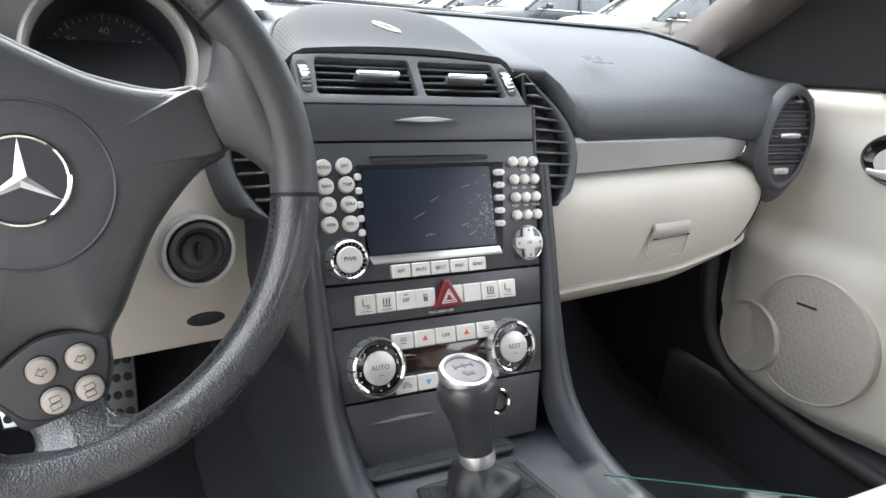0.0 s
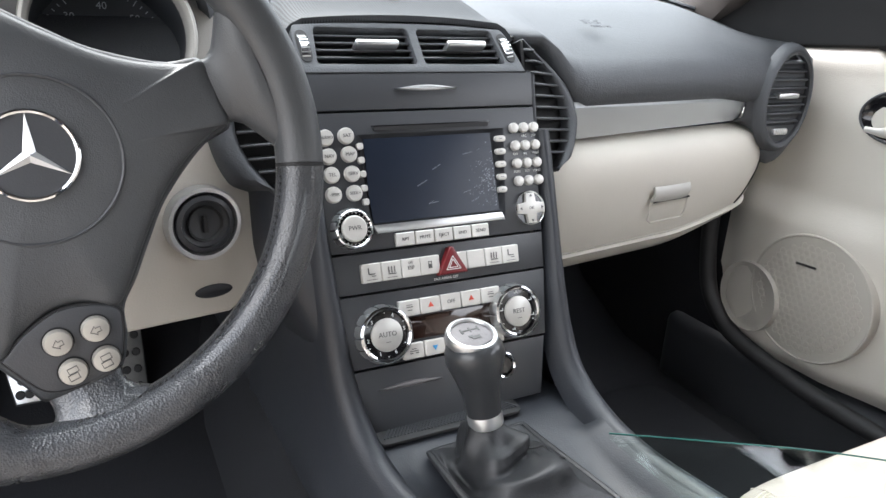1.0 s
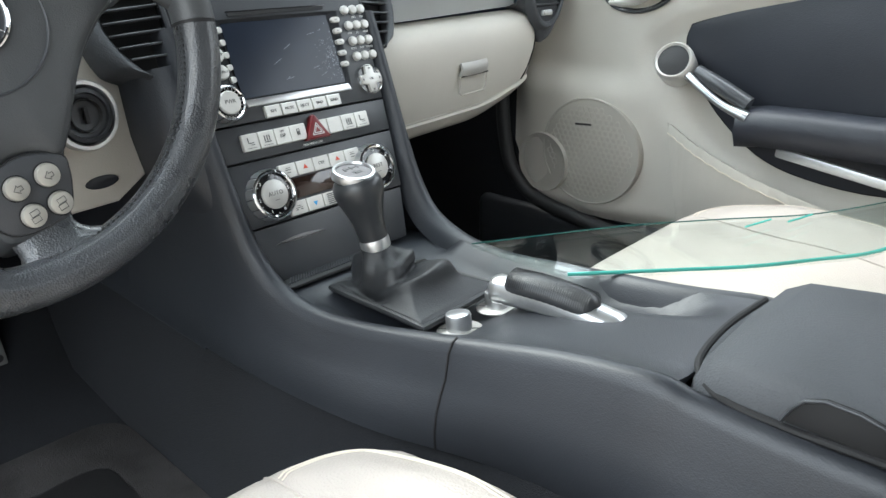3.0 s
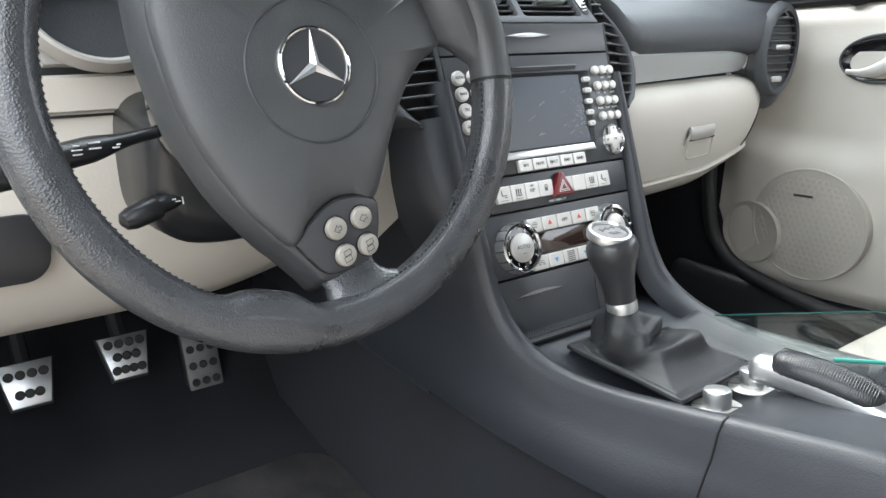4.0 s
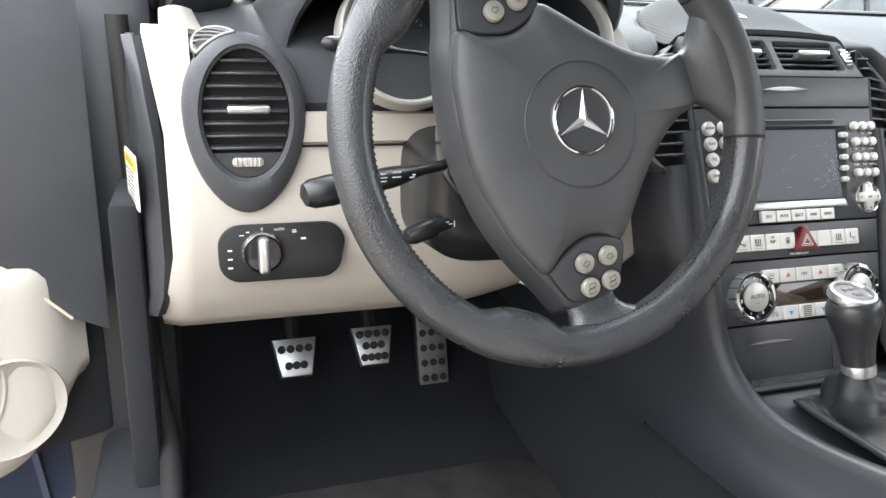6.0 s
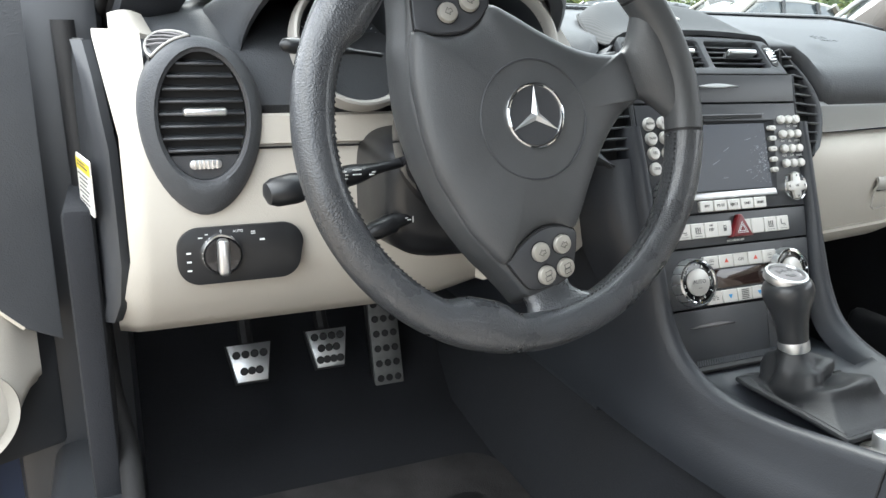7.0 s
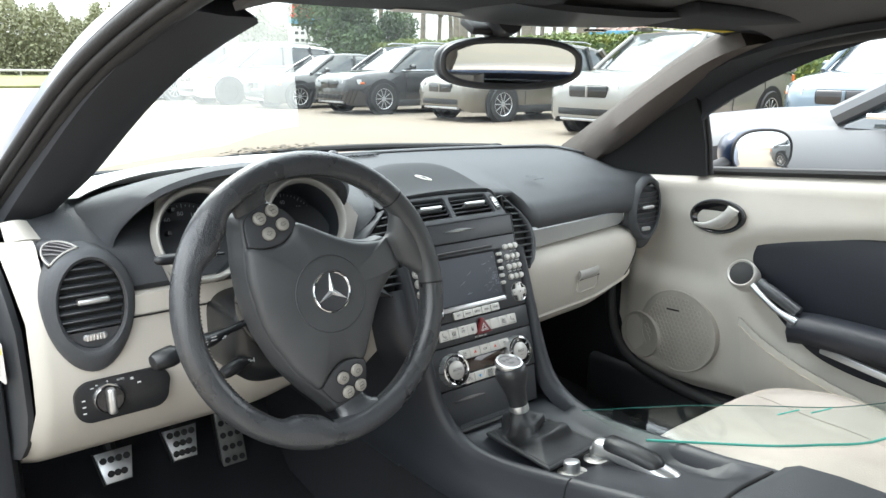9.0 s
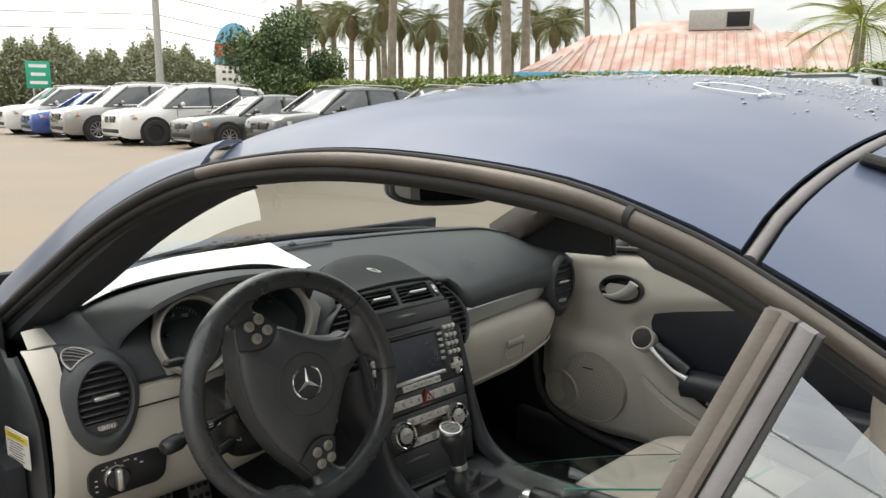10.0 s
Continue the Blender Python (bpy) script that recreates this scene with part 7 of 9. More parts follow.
def seat(x, label, ahead=0.0):
    s = thing("bucket_seat", (x, 0.28, 0.24), label, "car seat", "front seats")
    half, back_y = 0.243, 0.04

    def front(u):
        return 0.572 + ahead - 0.10 * abs(u) ** 6

    def top(u, y):
        """The cushion's upper surface, rounded down at its rim."""
        side = half * (1 - abs(u))
        ahead_of = front(u) - y
        near = min(side * 1.0, ahead_of)
        r = 0.040
        drop = 0.0 if near > r else r - math.sqrt(max(0, r * r - (r - near) ** 2))
        swell = 0.020 * smooth(0.56, 0.80, abs(u)) * smooth(0.0, 0.12, ahead_of)
        dish = 0.012 * smooth(0.56, 0.50, abs(u)) * smooth(0.02, 0.10, ahead_of)
        crease = 0.006 * math.exp(-((abs(u) - 0.56) / 0.018) ** 2) * smooth(0.005, 0.03, ahead_of)
        return lerp(0.483, 0.448, smooth(0.45, 0.05, y)) + swell - dish - crease - 0.9 * drop + 0.0018 * math.sin(17 * u + 31 * y) * smooth(0.02, 0.06, near)

    us = [math.sin(math.pi / 2 * (-1 + 2 * i / 64)) for i in range(65)]
    rows = [[(x + half * u * 0.96, front(u) - 0.012, 0.32) for u in us], [(x + half * u * 0.995, front(u) + 0.001, 0.41) for u in us]]
    for j in range(41):
        g = 1 - math.cos(math.pi / 2 * j / 40)
        rows.append([(x + half * u, lerp(front(u), back_y, g), top(u, lerp(front(u), back_y, g))) for u in us])
    rows = [[(r[0][0], r[0][1], 0.32)] + r + [(r[-1][0], r[-1][1], 0.32)] for r in rows]
    part("cushion", loft(rows), M_SEAT, s, "cream leather seat cushion", sharp=70)
    part("seat_side", box(2 * half - 0.05, 0.50, 0.14, 0.03, 3, m=T((x, 0.28, 0.32))), M_PLASTIC, s, "dark seat base")
    for sg in (-1, 1):
        for inset, nm in ((0.024, "stitching"), (0.029, "stitching")):
            line = []
            for i in range(60):
                f = i / 59
                if f < 0.35:
                    u = lerp(0.56, 0.80, f / 0.35)
                    y = front(u) - inset
                else:
                    w = (f - 0.35) / 0.65
                    u = lerp(0.80, 1 - inset / half, min(1, w * 4) ** 0.6)
                    y = min(front(u) - inset * 0.9, lerp(front(0.80) - inset, 0.12, w))
                line.append((x + half * u * sg, y, top(u, y) + 0.0006))
            part(nm, tube(line, 0.0008, 5), M_STITCH, s, "twin stitched seam")
        part("piping", tube([(x + half * 0.56 * sg, y, top(0.56, y) + 0.001) for y in [front(0.56) - 0.006 - 0.42 * i / 30 for i in range(31)]], 0.0014, 6), M_SEAT, s)
    rows = []
    for j in range(12):
        f = j / 11
        y, z = lerp(0.085, -0.135, f), lerp(0.44, 1.02, f)
        w = lerp(0.235, 0.19, smooth(0.3, 1, f))
        row = [(x + w * u, y + 0.15 * smooth(0.60, 0.94, abs(u)) * smooth(0.85, 0.30, f) - 0.03 * smooth(0.93, 1.0, abs(u)), z) for u in [-1 + 2 * i / 28 for i in range(29)]]
        row += [(x + w, y - 0.09, z), (x, y - 0.11, z), (x - w, y - 0.09, z)]
        rows.append(row)
    part("backrest", loft(rows, closed=True, caps=True), M_SEAT, s, "cream leather backrest", sharp=60)
    part("headrest", loft([[(x + w * math.cos(a), -0.165 + 0.05 * math.sin(a), z) for a in [2 * math.pi * k / 28 for k in range(28)]] for w, z in ((0.06, 1.02), (0.11, 1.03), (0.125, 1.07), (0.115, 1.13), (0.08, 1.15))], closed=True, caps=True), M_SEAT, s, "cream headrest", sharp=60)
    return s


seat(-0.375, "cream leather driver's seat with stitched bolsters")
seat(0.395, "cream leather passenger's seat with a glass sheet lying on it", 0.035)

# glass sheet on the passenger's seat
glass = thing("glass_sheet", (0.3, 0.5, 0.54), "loose green-edged glass sheet lying over the passenger's seat", "glass sheet")
corners = spline([(0.108, 0.520, 0.540), (0.170, 0.455, 0.543), (0.238, 0.388, 0.545), (0.300, 0.345, 0.545), (0.375, 0.300, 0.545), (0.47, 0.28, 0.55)], 20)
far_side = spline([(0.108, 0.650, 0.540), (0.180, 0.605, 0.541), (0.270, 0.545, 0.543), (0.360, 0.470, 0.545), (0.450, 0.390, 0.547), (0.56, 0.33, 0.55)], 20)
g_rows = [[a.lerp(b, k / 4) for k in range(5)] for a, b in zip(corners, far_side)]
gs = part("pane", loft(g_rows, thick=0.005), M_TINT, glass, "pale green clear glass")
gs.visible_shadow = False
part("cut_edge", tube([p + Vector((0, -0.001, 0.001)) for p in corners], 0.0020, 6), M_EDGE, glass, "bright green cut edge")
part("cut_edge", tube(far_side, 0.0008, 6), M_FAREDGE, glass)
for y0, x0 in ((0.43, 0.335), (0.40, 0.385)):
    part("slot", tube([(x0, y0, 0.552), (x0 + 0.045, y0 - 0.012, 0.552)], 0.0012, 6), M_EDGE, glass, "green cut slot")

# ---- doors ----


def door_card(m, parent_name, label, mirror=1):
    """A door with its inner panel; local x looks into the cabin, y runs forward, z up."""
    d = thing(parent_name, m.translation, label, "car door")
    k = Matrix.Diagonal((mirror, 1, 1, 1))
    mm = m @ k

    ridge = [(-0.30, 0.905), (0.10, 0.870), (0.40, 0.826), (0.480, 0.812), (0.615, 0.786), (0.690, 0.768), (0.745, 0.742), (0.772, 0.712), (0.774, 0.678), (0.752, 0.630), (0.706, 0.566), (0.640, 0.510), (0.50, 0.470), (0.20, 0.420), (-0.30, 0.40)]

    def inside(y, z):
        """How far a place lies within the hollow round the grip, in metres."""
        best, sign = 1.0, -1
        for (y0, z0), (y1, z1) in zip(ridge, ridge[1:] + ridge[:1]):
            dy, dz = y1 - y0, z1 - z0
            f = min(1, max(0, ((y - y0) * dy + (z - z0) * dz) / (dy * dy + dz * dz)))
            best = min(best, math.hypot(y - y0 - f * dy, z - z0 - f * dz))
            if (z0 > z) != (z1 > z) and y < y0 + (z - z0) / (z1 - z0) * dy:
                sign = -sign
        return best * sign

    def surf(y, z):
        """Depth of the trim into the cabin."""
        swell = 0.022 * smooth(0.88, 0.76, z)
        low = 0.020 * smooth(0.66, 0.60, z) * smooth(0.70, 0.82, y)
        nose = -0.03 * smooth(0.96, 1.04, y) ** 2
        hollow = 0.020 * smooth(-0.004, 0.040, inside(y, z)) * smooth(0.42, 0.52, z)
        return 0.006 + swell + low + nose - hollow

    rows = []
    for i in range(91):
        y = 1.035 - 1.18 * i / 90
        corner = 0.10 * smooth(0.90, 1.035, y) ** 2
        top = 0.855 + 0.087 * (1.035 - y)
        row = []
        for j in range(52):
            f = j / 51
            zz = lerp(0.384 + corner * 0.9, top, f)
            row.append((surf(y, zz) - 0.02 * smooth(0.94, 1.0, f) - 0.02 * smooth(0.05, 0.0, f), y, zz))
        rows.append(row)
    part("inner_panel", loft(rows, thick=-0.01, m=mm), M_BEIGE, d, "stone-beige moulded door panel", sharp=60)
    # dark recess behind the arm rest
    rec = [(0.690, 0.735), (0.600, 0.765), (0.429, 0.792), (0.15, 0.805), (-0.12, 0.80), (-0.12, 0.60), (0.15, 0.545), (0.36, 0.515), (0.480, 0.520), (0.560, 0.545), (0.630, 0.600), (0.672, 0.655), (0.695, 0.705)]
    fine = [tuple(p.xy) for p in spline([(a, b, 0) for a, b in rec] + [(*rec[0], 0)], 52)][:-1]
    slab_bm = slab(fine, 0.012, 0.002, m=mm @ Matrix(((0, 0, 1, 0.0245), (1, 0, 0, 0), (0, 1, 0, 0), (0, 0, 0, 1))))
    part("insert", slab_bm, M_NAVY, d, "dark navy padded insert")
    part("recess_rim", tube([(0.0215, y, z) for y, z in fine], 0.0024, 8, closed=True, m=mm), M_DARK, d, "dark seam round the insert")
    # arm rest
    part("arm_rest", loft([[(0.03, y, z + 0.035), (0.070, y, z + 0.036), (0.088, y, z + 0.026), (0.092, y, z + 0.005), (0.078, y, z - 0.02), (0.03, y, z - 0.03)] for y, z in ((0.575, 0.585), (0.545, 0.590), (0.48, 0.592), (0.40, 0.592), (0.25, 0.598), (0.05, 0.605), (-0.1, 0.61))], closed=True, caps=True, m=mm), M_NAVY, d, "dark padded arm rest", sharp=60)
    part("pull_bar", box(0.01, 0.20, 0.016, 0.004, m=mm @ T((0.055, 0.42, 0.548)) @ pose(0, 0, 0, 8, 0, 0)), M_SILVER, d, "silver pull strip")
    # round grip end and strut
    gk = mm @ T((0.055, 0.690, 0.683)) @ pose(0, 0, 0, 0, 90, 0)
    face = mm @ T((0.074, 0.690, 0.683)) @ pose(0, 0, 0, 8, 62, 0)
    knob = part("grip_end", lathe([(0.0300, -0.035), (0.0315, -0.004), (0.0305, 0.004), (0.0275, 0.007), (0.0245, 0.004)], 36, face), M_KEY, d, "satin silver round grip end")
    part("tweeter", lathe([(0.0248, 0.0035), (0.012, 0.0075), (0, 0.008)], 30, face), M_RUBBER, knob, "black round tweeter")
    part("grip_strut", tube(spline([(0.070, 0.672, 0.668), (0.078, 0.640, 0.648), (0.082, 0.600, 0.626), (0.080, 0.560, 0.612)], 16), [0.0085, 0.0085, 0.008, 0.0078, 0.0075, 0.0072, 0.007, 0.007, 0.007, 0.007, 0.007, 0.0072, 0.0076, 0.0085, 0.0095, 0.0105, 0.011], 12, flat=0.8, m=mm), M_SATIN, d, "satin silver strut")
    part("grip_leather", tube(spline([(0.060, 0.655, 0.668), (0.066, 0.610, 0.650), (0.066, 0.565, 0.628)], 12), 0.0125, 12, m=mm), M_LEATHER, d, "dark grip")
    # inside handle
    hm_ = mm @ Matrix(((0, 0, 1, 0.0365), (-1, 0, 0, 0.781), (0, 1, 0, 0.788), (0, 0, 0, 1)))
    tilt = pose(0, 0, 0, 0, 0, 6)
    bowl = part("handle_bowl", lathe([(0.0, -0.004), (0.045, -0.003), (0.058, 0.003), (0.062, 0.006), (0.066, 0.004), (0.067, 0.0)], 44, hm_ @ tilt, squash=0.56), M_GLOSS, d, "black oval handle bowl")
    part("bowl_rim", tube([(0.065 * math.cos(2 * math.pi * i / 48), 0.0365 * math.sin(2 * math.pi * i / 48), 0.005) for i in range(48)], 0.0022, 8, closed=True, m=hm_ @ tilt), M_PLASTIC, bowl)
    lever_pts = spline([(-0.052, -0.018, 0.010), (-0.020, -0.020, 0.014), (0.015, -0.010, 0.018), (0.040, 0.008, 0.020), (0.048, 0.020, 0.018)], 16)
    part("handle_lever", tube(lever_pts, [0.004 + 0.0090 * smooth(0, 0.6, i / 16) for i in range(17)], 14, m=hm_ @ tilt, flat=0.8), M_KEY, d, "silver door release")
    # speaker
    spk = mm @ Matrix(((0, 0, 1, 0.0575), (-1, 0, 0, 0.845), (0, 1, 0, 0.506), (0, 0, 0, 1)))
    ring = part("speaker_grille", lathe([(0.103, -0.014), (0.1025, 0.0005), (0.1015, 0.0022), (0.0995, 0.0026), (0.0980, 0.0012), (0.090, 0.0012), (0.06, 0.0035), (0.0, 0.006)], 64, spk, squash=0.96), M_GRILLE, d, "beige round speaker grille")
    cells = []
    for i in range(-9, 10):
        for j in range(-9, 10):
            px_, py_ = 0.0112 * (i + 0.5 * (j % 2)), 0.0097 * j
            if math.hypot(px_, py_ / 0.94) < 0.088:
                cells.append(tube([(px_ + 0.0052 * math.cos(radians(60 * q + 30)), py_ + 0.0052 * math.sin(radians(60 * q + 30)), 0.0058 - 0.004 * (math.hypot(px_, py_) / 0.095) ** 2 * 0.9) for q in range(6)], 0.0005, 3, closed=True, m=spk))
    tagged(part("grille_cells", merge(*cells), M_BEIGE, ring), kind="stuff")
    part("speaker_slot", box(0.034, 0.0035, 0.002, 0.0008, 1, m=spk @ T((-0.012, 0.050, 0.0058)) @ pose(0, 0, 0, 0, 0, 4)), M_DARK, ring, "dark slot")
    part("side_speaker", lathe([(0.060, -0.030), (0.060, 0.002), (0.0585, 0.0040), (0.0565, 0.0030), (0.050, -0.0005), (0.025, -0.003), (0.0, -0.0035)], 44, mm @ Matrix(((0, 0, 1, 0.0600), (-1, 0, 0, 0.945), (0, 1, 0, 0.470), (0, 0, 0, 1))) @ pose(0, 0, 0, 0, -6, 0), squash=0.96), M_GRILLE, d, "smaller beige speaker grille")
    # gathered map pocket: a soft face bellying out of the panel under a stitched hem
    pk = spline([(0.046, 0.700, 0.575), (0.060, 0.640, 0.548), (0.066, 0.560, 0.520), (0.068, 0.46, 0.496), (0.068, 0.34, 0.474), (0.064, 0.15, 0.452), (0.058, -0.08, 0.44)], 72)
    face_rows = []
    for i, p in enumerate(pk):
        foot_y = lerp(p.y, 0.655 if p.y > 0.655 else p.y, 0.8)
        pucker = 0.0016 * math.sin(i * 1.75) * smooth(0, 8, i)
        face_rows.append([p + Vector((-0.012, 0, -0.002)), p + Vector((pucker, 0, 0.002)), p + Vector((0.002 + pucker, 0, -0.004)), p + Vector((0.001 + pucker * 0.6, 0, -0.018)), Vector((lerp(p.x, 0.052, 0.5) + 0.006, lerp(p.y, foot_y, 0.5), lerp(p.z, 0.395, 0.5))), Vector((0.046, foot_y, 0.398))])
    part("map_pocket", loft(face_rows, m=mm), M_BEIGE, d, "soft gathered beige map pocket", sharp=70)
    part("pocket_hem", tube([p + Vector((0.003 + 0.0016 * math.sin(i * 1.75), 0, -0.013)) for i, p in enumerate(pk)], 0.0011, 6, m=mm), M_STITCH, d, "stitched hem")
    part("pocket_seam", tube(spline([(0.045, 0.703, 0.578), (0.046, 0.685, 0.50), (0.044, 0.668, 0.43), (0.040, 0.655, 0.39)], 20), 0.0012, 6, m=mm), M_GRILLE, d)
    # outer skin and window slot
    part("outer_skin", loft([[(-0.03, y, 0.86 + 0.087 * (1.035 - y)), (-0.085, y, 0.84 + 0.06 * (1.0 - y)), (-0.15, y, 0.66), (-0.155, y, 0.45), (-0.12, y, 0.22)] for y in (1.10, 0.8, 0.5, 0.2, -0.1, -0.16)], thick=0.006, m=mm), M_PAINT, d, "blue painted door skin", sharp=60)
    part("core", box(0.10, 1.20, 0.46, 0.01, m=mm @ T((-0.05, 0.47, 0.60))), M_PLASTIC, d)
    part("window_seal", tube([(-0.004, y, 0.862 + 0.087 * (1.035 - y)) for y in (1.0, 0.6, 0.2, -0.14)], 0.010, 8, m=mm), M_RUBBER, d, "black window seal")
    return d


door_card(T((0.715, 0, 0)), "passenger_door", "closed passenger's door with stone-beige trim and silver handles", -1)
HINGE = T((-0.735, 1.15, 0)) @ pose(0, 0, 0, 0, 0, -66) @ T((0.045, -1.10, 0))
open_door = door_card(HINGE, "driver_door", "driver's door standing open, stone-beige trim over blue paint", 1)
part("mirror_trim", slab([(1.06, 0.90), (0.70, 0.92), (0.74, 0.80), (0.86, 0.70), (0.96, 0.625), (1.02, 0.555), (1.06, 0.53)], 0.012, 0.003, m=HINGE @ Matrix(((0, 0, 1, 0.052), (1, 0, 0, 0), (0, 1, 0, 0), (0, 0, 0, 1)))), M_PAD, open_door, "dark upper door trim")
part("trim_cord", tube([HINGE @ Vector((0.052, y, z)) for y, z in ((0.74, 0.80), (0.86, 0.70), (0.96, 0.625), (1.02, 0.555))], 0.002, 6), M_STITCH, open_door, "pale edge cord")

# mirror triangle and outside mirror on the passenger's door
part("pillar_side", loft([[Vector((2 * XC - p.x - 0.068, p.y + 0.012, p.z - 0.020)), Vector((lerp(2 * XC - p.x, e[0], 0.55), lerp(p.y, e[1], 0.5), lerp(p.z, e[2], 0.5))), Vector(e)] for p, e in zip(
    (RAIL[8], RAIL[11], RAIL[14], RAIL[17], RAIL[20], RAIL[24], RAIL[28], RAIL[33]),
    ((0.622, 0.800, 0.990), (0.612, 0.785, 1.008), (0.602, 0.725, 1.045), (0.592, 0.650, 1.082), (0.584, 0.560, 1.122), (0.578, 0.46, 1.158), (0.572, 0.36, 1.172), (0.566, 0.20, 1.178)))], thick=0.012), M_PILLAR, shell, "dark navy side of the windshield pillar", sharp=60)
tri_cover = thing("mirror_corner_cover", (0.64, 0.95, 0.86), "dark corner cover, blackened for shadow, at the foot of the windshield pillar", "trim")
# dark plastic taken down to near-black, its shadow held in the colour
part("cover", loft([[(0.640, 1.070, 0.868), (0.650, 0.95, 0.870), (0.652, 0.790, 0.882)], [(0.632, 1.075, 0.900), (0.640, 0.90, 0.935), (0.640, 0.792, 0.950)], [(0.618, 1.045, 0.942), (0.622, 0.88, 0.985), (0.622, 0.796, 1.012)], [(0.606, 1.020, 0.972), (0.600, 0.90, 1.015), (0.598, 0.802, 1.058)]], thick=0.02), M_DARK, tri_cover, sharp=60)
part("rear_seal", tube([(0.646, 0.788, 0.882), (0.634, 0.790, 0.950), (0.616, 0.794, 1.014)], 0.006, 10), M_RUBBER, tri_cover, "rubber window channel")
part("foot_trim", tube([(0.628, 1.04, 0.872), (0.640, 0.95, 0.875), (0.644, 0.790, 0.886)], 0.005, 10), M_CONSOLE, tri_cover, "grey foot trim")
wing = thing("wing_mirror", (0.93, 0.86, 0.86), "blue passenger's wing mirror with an oval glass", "wing mirror")
wm = T((0.868, 0.800, 0.9155)) @ pose(0, 0, 0, 90, 0, -20) @ Matrix.Scale(0.86, 4)
shell_rows = []
for s, z in ((1.0, 0.0), (1.06, -0.008), (1.06, -0.035), (0.92, -0.07), (0.6, -0.098), (0.1, -0.108)):
    shell_rows.append([(x * s, y * s, z) for x, y in ellipse(0.098, 0.061, 40, 0, 0, 0.78)])
part("housing", loft(shell_rows, closed=True, caps=True, m=wm), M_MIRRORSHELL, wing, "dark blue mirror housing", sharp=50)
part("glass", slab(ellipse(0.093, 0.056, 40, 0, 0, 0.78), 0.003, 0.001, m=wm @ T((0, 0, 0.003))), M_MIRROR, wing, "mirror glass")
part("rim", tube([(x, y, 0.001) for x, y in ellipse(0.097, 0.060, 44, 0, 0, 0.78)], 0.004, 8, closed=True, m=wm), M_RUBBER, wing)
part("foot", tube([(0.70, 0.85, 0.878), (0.76, 0.85, 0.885), (0.84, 0.845, 0.900)], 0.018, 12, flat=0.7), M_RUBBER, wing)

# ---- inside mirror and overhead console ----
mirror = thing("rear_view_mirror", (0.012, 0.755, 1.06), "black oval rear-view mirror hanging from the overhead console", "mirror")
rm = T((0.012, 0.748, 1.107)) @ pose(0, 0, 0, 92, 0, -25)
rr_ = []
for s, z in ((1.0, 0.004), (1.05, 0.0), (1.06, -0.012), (0.98, -0.026), (0.7, -0.036), (0.1, -0.040)):
    rr_.append([(x * s, y * s, z) for x, y in ellipse(0.112, 0.037, 44, 0, 0, 0.72)])
part("housing", loft(rr_, closed=True, caps=True, m=rm), M_PLASTIC, mirror, sharp=50)
part("glass", slab(ellipse(0.103, 0.030, 44, 0, 0, 0.72), 0.002, m=rm @ T((0, 0, 0.0062))), M_MIRROR, mirror, "mirror glass")
part("bezel", tube([(x, y, 0.005) for x, y in ellipse(0.108, 0.034, 48, 0, 0, 0.72)], 0.0052, 8, closed=True, m=rm), M_PLASTIC, mirror)
part("stem", tube(spline([(0.012, 0.785, 1.112), (0.010, 0.790, 1.135), (0.0, 0.770, 1.158), (-0.005, 0.735, 1.172)], 12), [0.012 + 0.012 * smooth(0.3, 1, i / 12) for i in range(13)], 14), M_PLASTIC, mirror)
over = thing("overhead_console", (0.03, 0.66, 1.14), "dark overhead console with lamp and sensor cover above the mirror", "overhead console")
part("shell", loft([[(XC + w * math.cos(a), y + 0.0, z - 0.018 * max(0, math.sin(a)) ** 0.6) for a in [math.pi * k / 16 for k in range(17)]] for w, y, z in ((0.05, 0.768, 1.190), (0.10, 0.75, 1.186), (0.16, 0.71, 1.178), (0.20, 0.64, 1.176), (0.20, 0.56, 1.186))], thick=0.008), M_PLASTIC, over, sharp=60)
part("sensor_grille", box(0.045, 0.035, 0.012, 0.004, m=T((-0.035, 0.772, 1.160)) @ pose(0, 0, 0, 30, 0, 0)), M_RUBBER, over)
part("reading_lamp", lathe([(0.022, 0), (0.021, -0.003), (0, -0.004)], 24, T((0.10, 0.66, 1.157)), squash=0.6), M_GLOSS, over)
part("switch_ring", lathe([(0.016, 0), (0.016, -0.004), (0.012, -0.005), (0, -0.003)], 24, T((0.19, 0.64, 1.162)), squash=0.7), M_SATIN, over)
for vx in (-0.27, 0.33):
    visor = thing("sun_visor", (vx, 0.62, 1.14), "folded dark grey sun visor under the header", "sun visor", "sun visors")
    part("board", box(0.34, 0.15, 0.018, 0.008, 3, m=T((vx, 0.600, 1.180)) @ pose(0, 0, 0, -4, 0, 0)), M_PILLAR, visor)
    part("label", box(0.12, 0.02, 0.0006, m=T((vx + 0.06, 0.655, 1.1655)) @ pose(0, 0, 0, -4, 0, 0)), M_YELLOW if vx > 0 else M_LABEL, visor, "warning sticker", flat=True)

# ---- outside: ground ----
M_GROUND = mat("pale_worn_asphalt", (0.235, 0.188, 0.142), 0.85, grain=0.6, grain_size=60, wear=0.14, wear_size=0.35, tone=(0.20, 0.168, 0.132))
M_GRASS = mat("dry_verge_grass", (0.16, 0.17, 0.06), 0.95, grain=0.8, grain_size=30, wear=0.35, wear_size=0.8)
M_LEAF = mat("hedge_leaf", (0.13, 0.19, 0.045), 0.55, wear=0.45, wear_size=3.0, tone=(0.22, 0.24, 0.06))
M_TREE = mat("tree_leaf", (0.12, 0.18, 0.07), 0.6, wear=0.45, wear_size=1.0)
